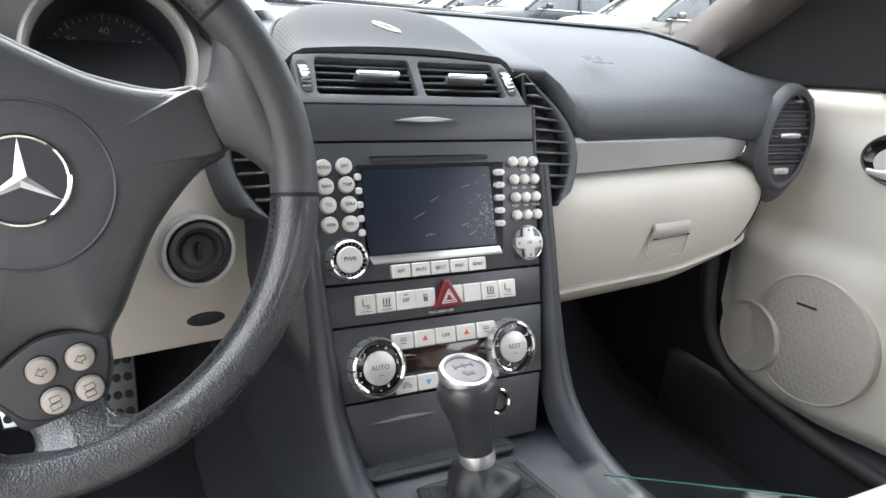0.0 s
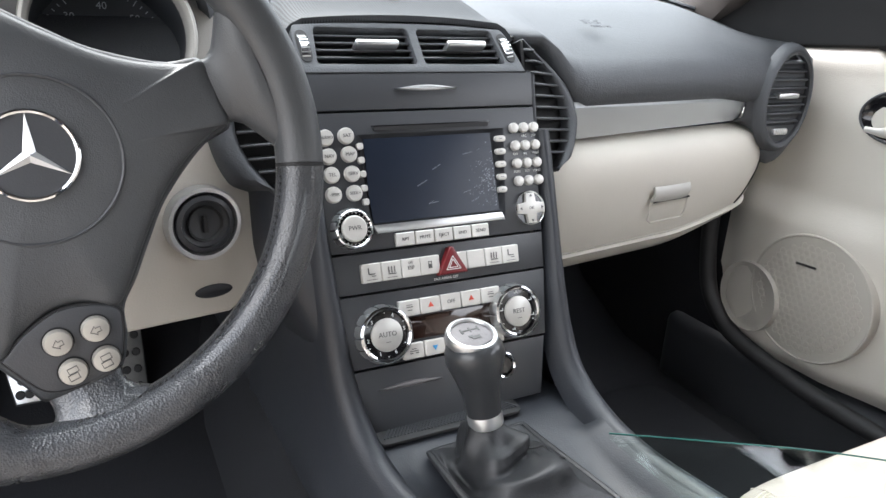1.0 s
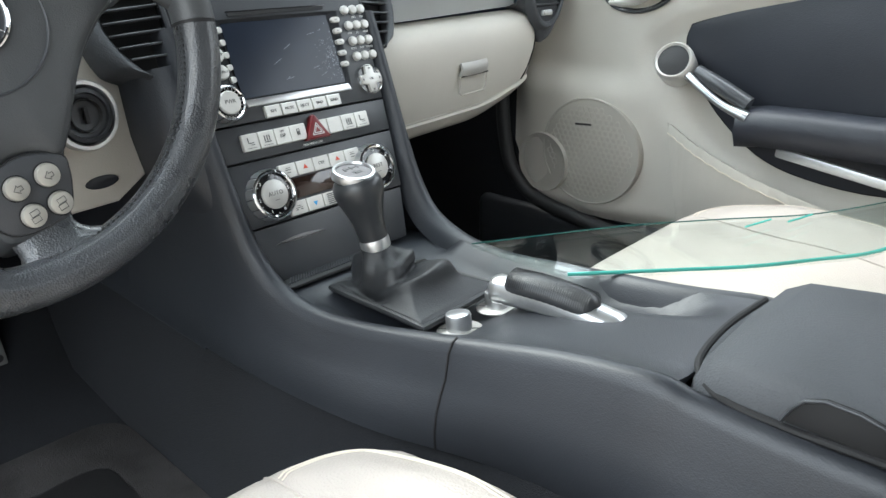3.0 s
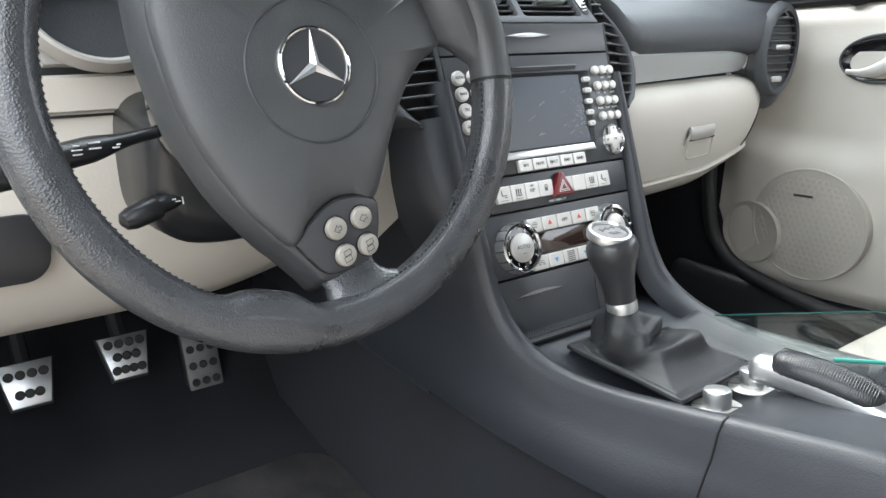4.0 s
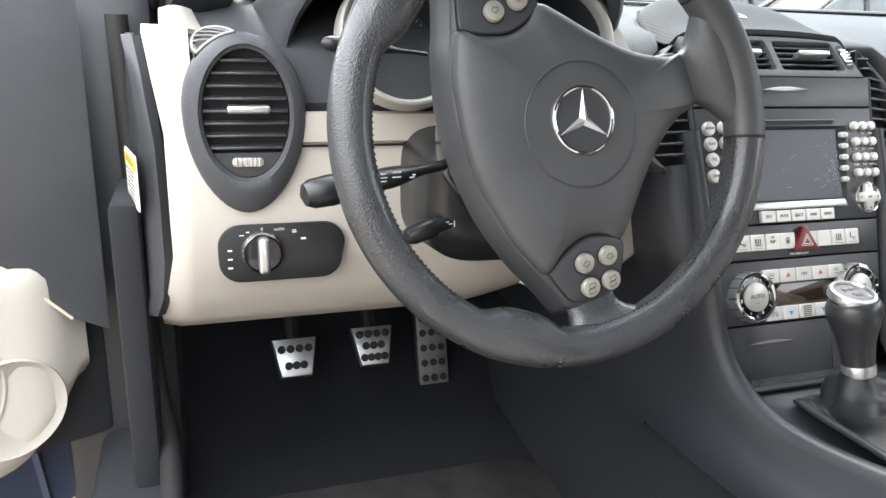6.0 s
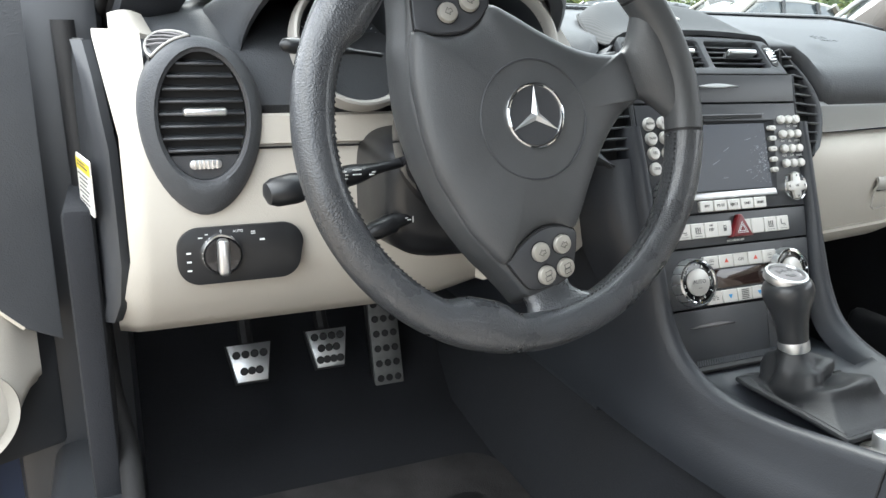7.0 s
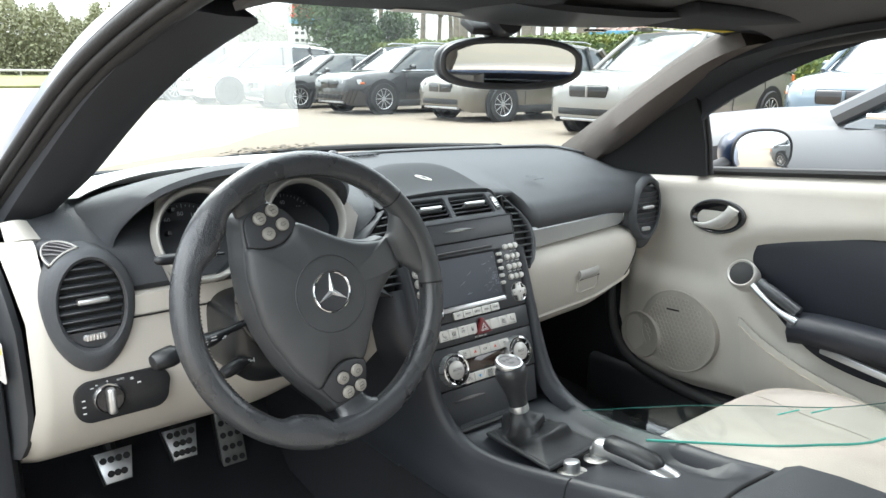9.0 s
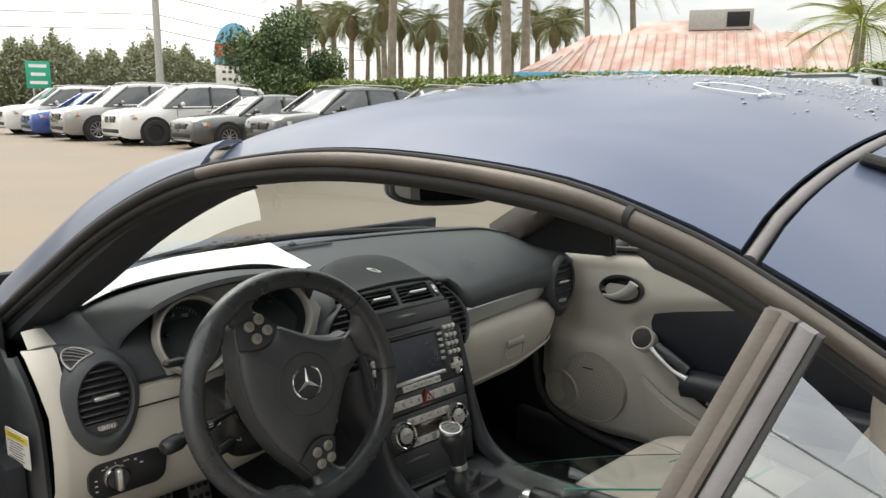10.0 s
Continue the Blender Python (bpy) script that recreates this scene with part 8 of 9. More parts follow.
# far foliage: the air's haze is mixed into this paler leaf colour
M_FAR = mat("haze_paled_tree_leaf", (0.26, 0.265, 0.18), 0.9, wear=0.4, wear_size=0.12, tone=(0.19, 0.20, 0.12))
M_FROND = mat("palm_frond", (0.16, 0.18, 0.08), 0.5, wear=0.35, wear_size=2.0, tone=(0.22, 0.21, 0.10))
M_DEAD = mat("dry_palm_thatch", (0.20, 0.15, 0.09), 0.9, wear=0.3)
M_TRUNK = mat("palm_trunk", (0.27, 0.225, 0.18), 0.9, grain=0.8, grain_size=25, wear=0.3, wear_size=4)
M_CONC = mat("grey_concrete_pole", (0.42, 0.41, 0.39), 0.8, wear=0.15)
M_SHEETROOF = mat("faded_pink_metal_roof", (0.40, 0.225, 0.18), 0.65, wear=0.2, wear_size=1.1, tone=(0.46, 0.385, 0.345))
M_FASCIA = mat("sky_blue_fascia", (0.16, 0.42, 0.62), 0.6, wear=0.15)
M_STUCCO = mat("cream_stucco", (0.62, 0.58, 0.50), 0.9, wear=0.1)
M_GREENSIGN = mat("green_road_sign", (0.02, 0.33, 0.20), 0.5, wear=0.1)
M_LENS = mat("clear_lamp_lens", (0.6, 0.62, 0.64), 0.12, coat=0.8, wear=0.3, wear_size=20)
M_AMBER = mat("amber_lens", (0.7, 0.18, 0.05), 0.2, coat=0.5)
M_CARGLASS = mat("dark_car_glass", (0.035, 0.045, 0.05), 0.04, coat=1.0, wear=0.2)
M_ALLOY = mat("alloy_rim", (0.5, 0.5, 0.51), 0.3, metal=0.8, wear=0.1, wear_size=30)

ground = bmesh.new()
bmesh.ops.create_grid(ground, x_segments=40, y_segments=40, size=600)
gob = part("ground", ground, M_GROUND, None, flat=True)
tagged(gob, "pale worn parking lot surface", "ground", kind="structure")
verge = part("verge", box(90, 60, 0.12, 0.03, m=T((22, 72, 0.06))), M_GRASS, None, flat=True)
tagged(verge, "dry grass verge behind the parking lot", "grass", kind="structure")
verge = part("verge", box(60, 90, 0.12, 0.03, m=T((44.2, 10, 0.062))), M_GRASS, None, flat=True)
tagged(verge, "grass strip behind the hedge", "grass", kind="structure")


def spot(heading, distance, z=0.0):
    """A place seen from beside the driver's door."""
    return Vector((-0.95 + distance * math.sin(radians(heading)), -0.26 + distance * math.cos(radians(heading)), z))


# ---- parked vehicles ----


def wheel_into(parent, m, r, rim_mat):
    w = part("wheel", lathe([(r * 0.66, -0.11), (r * 0.95, -0.115), (r, -0.09), (r, 0.09), (r * 0.95, 0.115), (r * 0.66, 0.11)], 32, m), M_RUBBER, parent, "black tyre")
    part("rim", lathe([(r * 0.67, 0.10), (r * 0.63, 0.09), (r * 0.60, 0.02), (0, 0.02)], 28, m), M_DARK, w)
    spokes = [box(r * 0.56, r * 0.085, 0.03, 0.008, 1, m=m @ pose(0, 0, 0, 0, 0, 36 * i) @ T((r * 0.33, 0, 0.075))) for i in range(10)]
    part("spokes", merge(lathe([(r * 0.68, 0.10), (r * 0.66, 0.112), (r * 0.62, 0.10)], 28, m), lathe([(r * 0.16, 0.06), (r * 0.14, 0.10), (0, 0.105)], 16, m), *spokes), rim_mat, w, "spoked alloy rim")


def vehicle(name, label, at, yaw, paint, length=4.9, width=1.98, height=1.76, kind="suv", rim_mat=None, trim_mat=None, chrome=True):
    """A parked car. Its nose points along local -x; at is the middle of its footprint."""
    v = thing(name, at, label, "car", "parked cars")
    m = T(at) @ pose(0, 0, 0, 0, 0, yaw)
    L, W, H = length, width / 2, height
    belt = H * (0.62 if kind == "suv" else 0.63)
    hood = H * (0.60 if kind == "suv" else 0.60)
    low = 0.20 if kind == "suv" else 0.16
    x0 = -L / 2

    def ring(x, w, zt, zb, crown):
        half = [(0.0, zt + crown), (w * 0.55, zt + crown * 0.8), (w * 0.84, zt + crown * 0.25), (w * 0.95, zt - 0.05), (w * 1.0, lerp(zt, zb, 0.35)), (w * 0.985, lerp(zt, zb, 0.62)), (w * 0.97, lerp(zt, zb, 0.88)), (w * 0.90, zb)]
        return [(x, -y, z) for y, z in half[::-1]] + [(x, y, z) for y, z in half[1:]]

    nose = 0.55 * hood
    body = [ring(x0, W * 0.72, nose + 0.10, low + 0.12, 0.0), ring(x0 + 0.05, W * 0.84, hood * 0.82, low + 0.05, 0.03), ring(x0 + 0.22, W * 0.94, hood * 0.90, low + 0.01, 0.05), ring(x0 + 0.6, W * 0.985, hood * 0.955, low, 0.06), ring(x0 + 1.1, W, hood + 0.01, low, 0.05), ring(x0 + 1.55, W, belt, low, 0.02), ring(x0 + 2.6, W, belt + 0.01, low, 0.0), ring(x0 + L - 1.0, W, belt + 0.03, low, 0.0), ring(x0 + L - 0.3, W * 0.97, belt + 0.03, low, 0.0), ring(x0 + L - 0.05, W * 0.90, belt, low + 0.05, 0.0), ring(x0 + L, W * 0.80, belt - 0.2, low + 0.15, 0.0)]
    part("body", loft(body, caps=True, m=m), paint, v, "painted body", sharp=50)
    if kind == "suv":
        cab = [(1.28, belt, 0.90), (2.05, H - 0.06, 0.76), (2.5, H - 0.015, 0.755), (3.3, H - 0.01, 0.75), (L - 0.75, H - 0.06, 0.735), (L - 0.42, H - 0.12, 0.72), (L - 0.10, belt + 0.02, 0.84)]
    else:
        cab = [(1.40, belt - 0.01, 0.88), (2.15, H - 0.05, 0.70), (2.6, H - 0.01, 0.69), (3.1, H - 0.01, 0.69), (3.7, H - 0.07, 0.685), (L - 0.55, belt + 0.06, 0.78), (L - 0.35, belt, 0.80)]
    rows = []
    for x, z, w in cab:
        x = x0 + x
        zb = belt - 0.05
        half = [(0, z + 0.02), (W * w * 0.75, z + 0.008), (W * w * 0.95, z - 0.03), (W * lerp(w, 0.93, 0.35), lerp(z, zb, 0.35)), (W * lerp(w, 0.95, 0.9), lerp(z, zb, 0.9)), (W * 0.95, zb)]
        rows.append([(x, -y, zz) for y, zz in half[::-1]] + [(x, y, zz) for y, zz in half[1:]])
    part("glasshouse", loft(rows, caps=True, m=m), M_CARGLASS, v, "dark tinted windows", sharp=40)
    roof_rows = []
    for x, z, w in cab[1:-1]:
        roof_rows.append([(x0 + x, y * W * w, zz) for y, zz in ((-0.99, z - 0.075), (-0.96, z - 0.02), (-0.75, z + 0.018), (0, z + 0.032), (0.75, z + 0.018), (0.96, z - 0.02), (0.99, z - 0.075))])
    part("roof", loft(roof_rows, thick=0.02, m=m), paint, v, sharp=60)
    for s in (-1, 1):
        a, b = Vector((x0 + cab[0][0] - 0.06, s * W * 0.91, belt - 0.01)), Vector((x0 + cab[1][0] + 0.02, s * W * cab[1][2] * 0.985, cab[1][1] - 0.02))
        part("pillar", tube([a, a.lerp(b, 0.5) + Vector((0, 0, 0.015)), b], 0.045, 8, m=m), paint, v)
        c, d = Vector((x0 + cab[-1][0] - 0.02, s * W * 0.88, belt)), Vector((x0 + cab[-2][0] - (0.1 if kind == "suv" else 0.35), s * W * cab[-2][2], cab[-2][1] + (0.0 if kind == "suv" else 0.13)))
        part("pillar", tube([c, c.lerp(d, 0.5), d], 0.09, 8, m=m), paint, v)
        bx = x0 + 2.75
        part("pillar", tube([(bx, s * W * 0.965, belt), (bx + 0.06, s * W * 0.775, H - 0.07)], 0.04, 8, m=m), M_GLOSS, v)
        if kind == "suv":
            part("pillar", tube([(bx + 1.05, s * W * 0.96, belt), (bx + 1.02, s * W * 0.765, H - 0.08)], 0.045, 8, m=m), M_GLOSS, v)
        part("window_line", tube([(x0 + 1.5, s * W * 0.975, belt + 0.005), (x0 + L - 0.6, s * W * 0.965, belt + 0.03)], 0.013, 6, m=m), M_CHROME if chrome else M_GLOSS, v)
        part("sill", box(L - 2.0, 0.06, 0.16, 0.03, m=m @ T((0, s * W * 0.965, low + 0.07))), trim_mat or M_RUBBER, v)
        wr = 0.375 if kind == "suv" else 0.335
        for ax in (x0 + 0.95, x0 + L - 1.02):
            part("wheel_arch", lathe([(wr + 0.09, -0.02), (wr + 0.085, 0.015), (wr + 0.03, 0.018), (wr * 0.3, 0.016), (0, 0.016)], 36, m @ T((ax, s * W * 0.985, wr + 0.01)) @ pose(0, 0, 0, -90 * s, 0, 0)), M_DARK, v)
            wheel_into(v, m @ T((ax, s * (W - 0.085), wr)) @ pose(0, 0, 0, -90 * s, 0, 0), wr, rim_mat or M_ALLOY)
        mir = part("door_mirror", box(0.12, 0.20, 0.13, 0.05, 4, m=m @ T((x0 + 1.76, s * (W + 0.08), belt + 0.09))), paint, v)
        part("mirror_foot", box(0.06, 0.14, 0.04, 0.015, m=m @ T((x0 + 1.70, s * (W + 0.0), belt + 0.04))), M_GLOSS, mir)
        part("headlight", loft([[(x0 + 0.02 + 0.30 * f, s * W * lerp(0.60, 0.985, f ** 0.7), z + 0.02 * f) for f in (0, 0.3, 0.6, 1.0)] for z in (hood * 0.70, hood * 0.76, hood * 0.81)], thick=0.04, m=m), M_LENS, v, "clear headlight")
        part("tail_light", box(0.10, 0.30, 0.22, 0.03, m=m @ T((x0 + L - 0.03, s * W * 0.74, belt - 0.17))), M_AMBER, v, "red tail light")
        part("side_marker", box(0.12, 0.02, 0.05, 0.008, m=m @ T((x0 + 0.36, s * W * 0.975, hood * 0.74))), M_AMBER, v)
        part("door_handle", box(0.20, 0.03, 0.03, 0.01, m=m @ T((x0 + 2.62, s * W * 1.0, belt - 0.10))), M_CHROME if chrome else paint, v)
        for dx in (1.62, 2.72, 3.72):
            part("door_gap", tube([(x0 + dx, s * W * 0.985, belt - 0.04), (x0 + dx, s * W * 1.003, lerp(belt, low, 0.35)), (x0 + dx, s * W * 0.985, low + 0.16)], 0.006, 5, m=m), M_DARK, v)
    gr = part("grille", box(0.06, W * 0.80, hood * 0.19, 0.04, 3, m=m @ T((x0 + 0.012, 0, hood * 0.70))), M_GLOSS, v, "dark front grille")
    part("grille_bar", box(0.03, 0.05, hood * 0.17, 0.01, 2, m=m @ T((x0 - 0.022, 0, hood * 0.70))), paint, gr)
    part("lower_grille", box(0.06, W * 1.25, 0.12, 0.02, m=m @ T((x0 + 0.02, 0, low + 0.22))), M_DARK, v)
    part("skid_plate", box(0.08, W * 1.2, 0.05, 0.02, m=m @ T((x0 + 0.05, 0, low + 0.09))), trim_mat or M_ALLOY, v)
    if kind == "suv":
        for s in (-1, 1):
            part("roof_bar", tube([(x0 + 2.2, s * W * 0.68, H + 0.02), (x0 + 2.35, s * W * 0.68, H + 0.055), (x0 + L - 1.0, s * W * 0.67, H + 0.045), (x0 + L - 0.8, s * W * 0.67, H)], 0.018, 6, m=m), M_ALLOY, v)
    return v


def car_paint(name, base, metal=0.2, rough=0.25):
    return mat(name, base, rough, metal=metal, coat=1.0, wear=0.05, wear_size=2)


P_WHITE, P_BLACK = car_paint("white_paint", (0.60, 0.60, 0.585), 0.0), car_paint("black_paint", (0.012, 0.013, 0.015), 0.1)
P_BROWN, P_GREY, P_TEAL, P_BLUE = car_paint("olive_grey_paint", (0.15, 0.135, 0.11), 0.4), car_paint("warm_grey_paint", (0.30, 0.29, 0.28), 0.5), car_paint("slate_blue_paint", (0.080, 0.115, 0.145), 0.4), car_paint("bright_blue_paint", (0.02, 0.06, 0.25), 0.3)
vehicle("parked_suv", "light silver suv with dark cladding parked in the row", (11.30, 8.30, 0), 0, car_paint("pale_silver_paint", (0.24, 0.23, 0.215), 0.3), 5.0, 2.05, 1.80)
vehicle("parked_suv", "olive-grey suv parked in the row", (11.55, 12.75, 0), 0, P_BROWN, 4.8, 1.95, 1.68)
vehicle("parked_suv", "black suv with chrome rims parked in the row", (10.9, 16.30, 0), 0, P_BLACK, 4.9, 2.0, 1.69)
vehicle("parked_sedan", "charcoal sedan parked in the row", (10.2, 19.45, 0), 0, car_paint("charcoal_paint", (0.07, 0.07, 0.07), 0.4), 4.7, 1.86, 1.50, "sedan")
vehicle("parked_suv", "white suv with black rims parked in the row", (9.60, 22.55, 0), 0, P_WHITE, 5.0, 2.05, 1.80, rim_mat=M_DARK)
vehicle("parked_suv", "warm grey suv parked in the row", (9.1, 26.05, 0), 0, P_GREY, 4.9, 2.0, 1.86)
vehicle("parked_sedan", "blue sedan parked in the row", (8.9, 29.20, 0), 0, P_BLUE, 4.7, 1.9, 1.62, "sedan")
vehicle("parked_suv", "white pickup-like suv parked at the row's end", (9.0, 32.30, 0), 0, P_WHITE, 5.1, 2.05, 1.84)
vehicle("parked_suv", "slate blue suv parked in the row", (12.2, 4.60, 0), 0, P_TEAL, 4.9, 2.0, 1.82)
vehicle("parked_sedan", "silver sedan parked beside the passenger's door", (3.40, 0.30, 0), -90, mat("cool_silver_paint", (0.095, 0.10, 0.105), 0.5, metal=0.3, coat=0.1, wear=0.05, wear_size=2), 4.9, 1.88, 1.46, "sedan")
vehicle("parked_sedan", "white sedan parked behind", (6.0, -6.2, 0), -60, P_WHITE, 4.8, 1.88, 1.46, "sedan")

# ---- planting ----


def leaf_cloud(points, size, rnd_, stretch=1.6):
    """Many small loose leaves."""
    n = len(points)
    verts, faces = [], []
    for i, p in enumerate(points):
        a = Euler((rnd_.uniform(-1.2, 1.2), rnd_.uniform(-1.2, 1.2), rnd_.uniform(0, 6.28))).to_matrix()
        s = size * rnd_.uniform(0.6, 1.3)
        for q in ((-s, 0, 0), (0, -s / stretch, 0.15 * s), (s, 0, 0), (0, s / stretch, 0.15 * s)):
            verts.append(tuple(Vector(p) + a @ Vector(q)))
        faces.append((4 * i, 4 * i + 1, 4 * i + 2, 4 * i + 3))
    me = bpy.data.meshes.new("leaves")
    me.from_pydata(verts, [], faces)
    bm = bmesh.new()
    bm.from_mesh(me)
    bpy.data.meshes.remove(me)
    return bm


rh = random.Random(11)
hedge = thing("hedge", (15.9, 15, 0), "clipped yellow-green hedge behind the parked cars", "hedge", kind="stuff")
pts = []
for i in range(36000):
    y = rh.uniform(0.5, 29)
    top = 1.98 + 0.05 * math.sin(1.7 * y) + 0.05 * math.sin(4.1 * y + 1)
    if rh.random() < 0.5:
        pts.append((rh.uniform(15.3, 16.5), y, top + rh.gauss(0, 0.05)))
    else:
        pts.append((15.3 + rh.gauss(0, 0.05), y, rh.uniform(0.1, top)))
part("leaves", leaf_cloud(pts, 0.058, rh), M_LEAF, hedge, flat=True)
part("core", box(1.0, 28.3, 1.84, 0.1, m=T((15.9, 14.75, 0.92))), M_TREE, hedge)


def frond(length, droop, rnd_, pairs=26, width=0.5):
    """One feather leaf along +x, drooping, with paired leaflets."""
    verts, faces = [], []
    spine = []
    for i in range(13):
        f = i / 12
        spine.append(Vector((length * (f - 0.18 * droop * f * f), 0, length * (0.30 * f - (0.30 + 0.62 * droop) * f * f))))
    for i in range(12):
        a, b = spine[i], spine[i + 1]
        r = 0.025 * (1 - i / 13)
        k = len(verts)
        verts += [tuple(a + Vector((0, -r, 0))), tuple(a + Vector((0, r, 0))), tuple(b + Vector((0, r, 0))), tuple(b + Vector((0, -r, 0)))]
        faces.append((k, k + 1, k + 2, k + 3))
    for j in range(pairs):
        f = 0.16 + 0.84 * j / (pairs - 1)
        idx = min(11, int(f * 12))
        p = spine[idx].lerp(spine[idx + 1], f * 12 - idx)
        ll = width * math.sin(math.pi * min(0.97, 0.12 + 0.85 * f)) ** 0.7 * rnd_.uniform(0.85, 1.1)
        for s in (-1, 1):
            k = len(verts)
            tip_ = p + Vector((ll * 0.55, s * ll * 0.75, -ll * 0.40))
            verts += [tuple(p), tuple(p + Vector((0.035, s * 0.02, 0))), tuple(tip_)]
            faces.append((k, k + 1, k + 2))
    return verts, faces


def palm(name, label, height, fronds, length, droop_range, width, lean, seed, thatch=False, leaf_mat=None):
    rp = random.Random(seed)
    p = thing(name, (0, 0, 0), label, "palm tree")
    trunk_path = spline([(0, 0, 0), (lean * 0.3, 0, height * 0.4), (lean, 0, height)], 14)
    part("trunk", tube(trunk_path, [lerp(0.20, 0.12, i / 14) * (1 + 0.05 * (i % 2)) for i in range(15)], 10), M_TRUNK, p)
    head = trunk_path[-1]
    verts, faces = [], []
    for i in range(fronds):
        up = rp.uniform(*droop_range)
        v, f = frond(length * rp.uniform(0.8, 1.1), rp.uniform(0.5, 1.1), rp, 24, width)
        turn = Matrix.Translation(head) @ Euler((0, -up, 2.4 * i + rp.uniform(-0.3, 0.3))).to_matrix().to_4x4()
        base_i = len(verts)
        for q in v:
            verts.append(tuple(turn @ Vector(q)))
        faces += [tuple(base_i + j for j in g) for g in f]
    me = bpy.data.meshes.new("crown")
    me.from_pydata(verts, [], faces)
    bm = bmesh.new()
    bm.from_mesh(me)
    bpy.data.meshes.remove(me)
    part("crown", bm, leaf_mat or M_FROND, p, "crown of drooping fronds", flat=True)
    if thatch:
        part("thatch", lathe([(0.12, -1.3), (0.34, -0.9), (0.40, -0.35), (0.2, 0.1)], 14, T(head)), M_DEAD, p, "dry hanging thatch")
    return p


cabbage = palm("cabbage_palm", "cabbage palm with a round bushy crown", 6.0, 44, 1.55, (-0.9, 1.2), 0.62, 0.15, 21, True)
coconut = palm("coconut_palm", "coconut palm with long arching fronds", 6.6, 24, 2.7, (-0.35, 1.0), 0.75, 0.5, 22)
tall = palm("tall_palm", "tall slender palm with a bare grey trunk", 9.5, 22, 2.2, (-0.5, 1.0), 0.6, 0.3, 23)
rq = random.Random(9)
cab_spots = [(33.5, 44), (35.2, 47), (36.4, 43), (37.6, 48), (40.2, 45), (41.4, 49), (42.4, 44), (45.2, 46), (46.2, 50), (47.0, 45), (50.4, 47), (38.6, 52), (51.6, 44), (34.4, 50), (43.6, 53), (48.6, 51), (39.0, 42), (52.6, 49)]
for i, (hd, d) in enumerate(cab_spots):
    mm_ = Matrix.Translation(spot(hd, d)) @ pose(0, 0, 0, 0, 0, rq.uniform(0, 360)) @ Matrix.Scale(rq.uniform(0.88, 1.15), 4)
    if i == 0:
        cabbage.matrix_basis = mm_
    else:
        copy_thing(cabbage, mm_)
for i, (hd, d, s) in enumerate([(32.2, 36, 1.05), (54.3, 42, 1.05), (57.6, 44, 1.12), (44.4, 36, 1.2)]):
    mm_ = Matrix.Translation(spot(hd, d)) @ pose(0, 0, 0, 0, 0, 80 * i) @ Matrix.Scale(s, 4)
    if i == 0:
        coconut.matrix_basis = mm_
    else:
        copy_thing(coconut, mm_)
for i, (hd, d) in enumerate([(39.4, 30), (44.1, 31), (48.2, 29), (49.5, 33)]):
    mm_ = Matrix.Translation(spot(hd, d)) @ pose(0, 0, 0, 0, 0, 70 * i) @ Matrix.Scale(1.0 + 0.05 * i, 4)
    if i == 0:
        tall.matrix_basis = mm_
    else:
        copy_thing(tall, mm_)
young = palm("young_palm", "young feather palm with yellow-green fronds", 3.3, 30, 2.1, (-0.3, 1.1), 0.62, 0.1, 31, False, mat("young_palm_frond", (0.30, 0.31, 0.07), 0.5, wear=0.35, wear_size=2.0, tone=(0.22, 0.26, 0.07)))
young.matrix_basis = Matrix.Translation(spot(71.8, 22))


def broad_tree(name, label, at, height, spread, seed, leaves=3200, leaf=0.16, material=None):
    rt = random.Random(seed)
    t = thing(name, at, label, "tree")
    at = Vector(at)
    part("trunk", tube([at, at + Vector((0.1, 0, height * 0.3)), at + Vector((0.0, 0.1, height * 0.6))], [0.16, 0.12, 0.07], 8), M_TRUNK, t)
    clumps = []
    for i in range(16):
        a, rr, z = rt.uniform(0, 6.28), spread * rt.uniform(0.1, 0.75), height * rt.uniform(0.35, 0.92)
        c = at + Vector((rr * math.cos(a), rr * math.sin(a), z))
        clumps.append((c, spread * rt.uniform(0.28, 0.5)))
        part("limb", tube([at + Vector((0, 0.03, height * 0.3)), at.lerp(c, 0.6) + Vector((0, 0, height * 0.1)), c], [0.06, 0.04, 0.015], 6), M_TRUNK, t)
    pts = []
    for i in range(leaves):
        c, r = clumps[rt.randrange(len(clumps))]
        d = Vector((rt.gauss(0, 1), rt.gauss(0, 1), rt.gauss(0, 0.8))).normalized() * r * rt.uniform(0.55, 1.05)
        pts.append(tuple(c + d))
    part("crown", leaf_cloud(pts, leaf, rt), material or M_TREE, t, "leafy uneven crown", flat=True)
    return t


broad_tree("shade_tree", "small leafy shade tree by the hedge", spot(30.8, 31), 5.0, 2.1, 41, 15000, 0.075)
broad_tree("shade_tree", "low bushy tree by the hedge", spot(33.3, 33), 3.4, 1.9, 42, 9000, 0.075)
rw = random.Random(17)
woods = thing("distant_woods", (20, 90, 0), "distant line of mixed trees in haze-paled green", "trees", kind="stuff")
pts = []
for i in range(110000):
    hd = rw.uniform(-14, 31)
    d = rw.uniform(88, 104)
    lump = 1.6 + 0.75 * math.sin(hd * 0.9) + 0.55 * math.sin(hd * 2.3 + 1.1) + 0.45 * math.sin(hd * 5.1 + 0.6) + 0.12 * math.sin(hd * 11.3)
    top = 5.2 + lump + rw.gauss(-0.2, 0.35)
    pts.append(tuple(spot(hd, d, top * (1 - rw.random() ** 1.8 * 0.98))))
# leaves and core both carry the painted haze
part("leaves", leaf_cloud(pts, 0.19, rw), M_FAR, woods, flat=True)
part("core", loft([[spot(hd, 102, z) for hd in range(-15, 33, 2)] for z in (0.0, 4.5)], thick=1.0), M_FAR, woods)

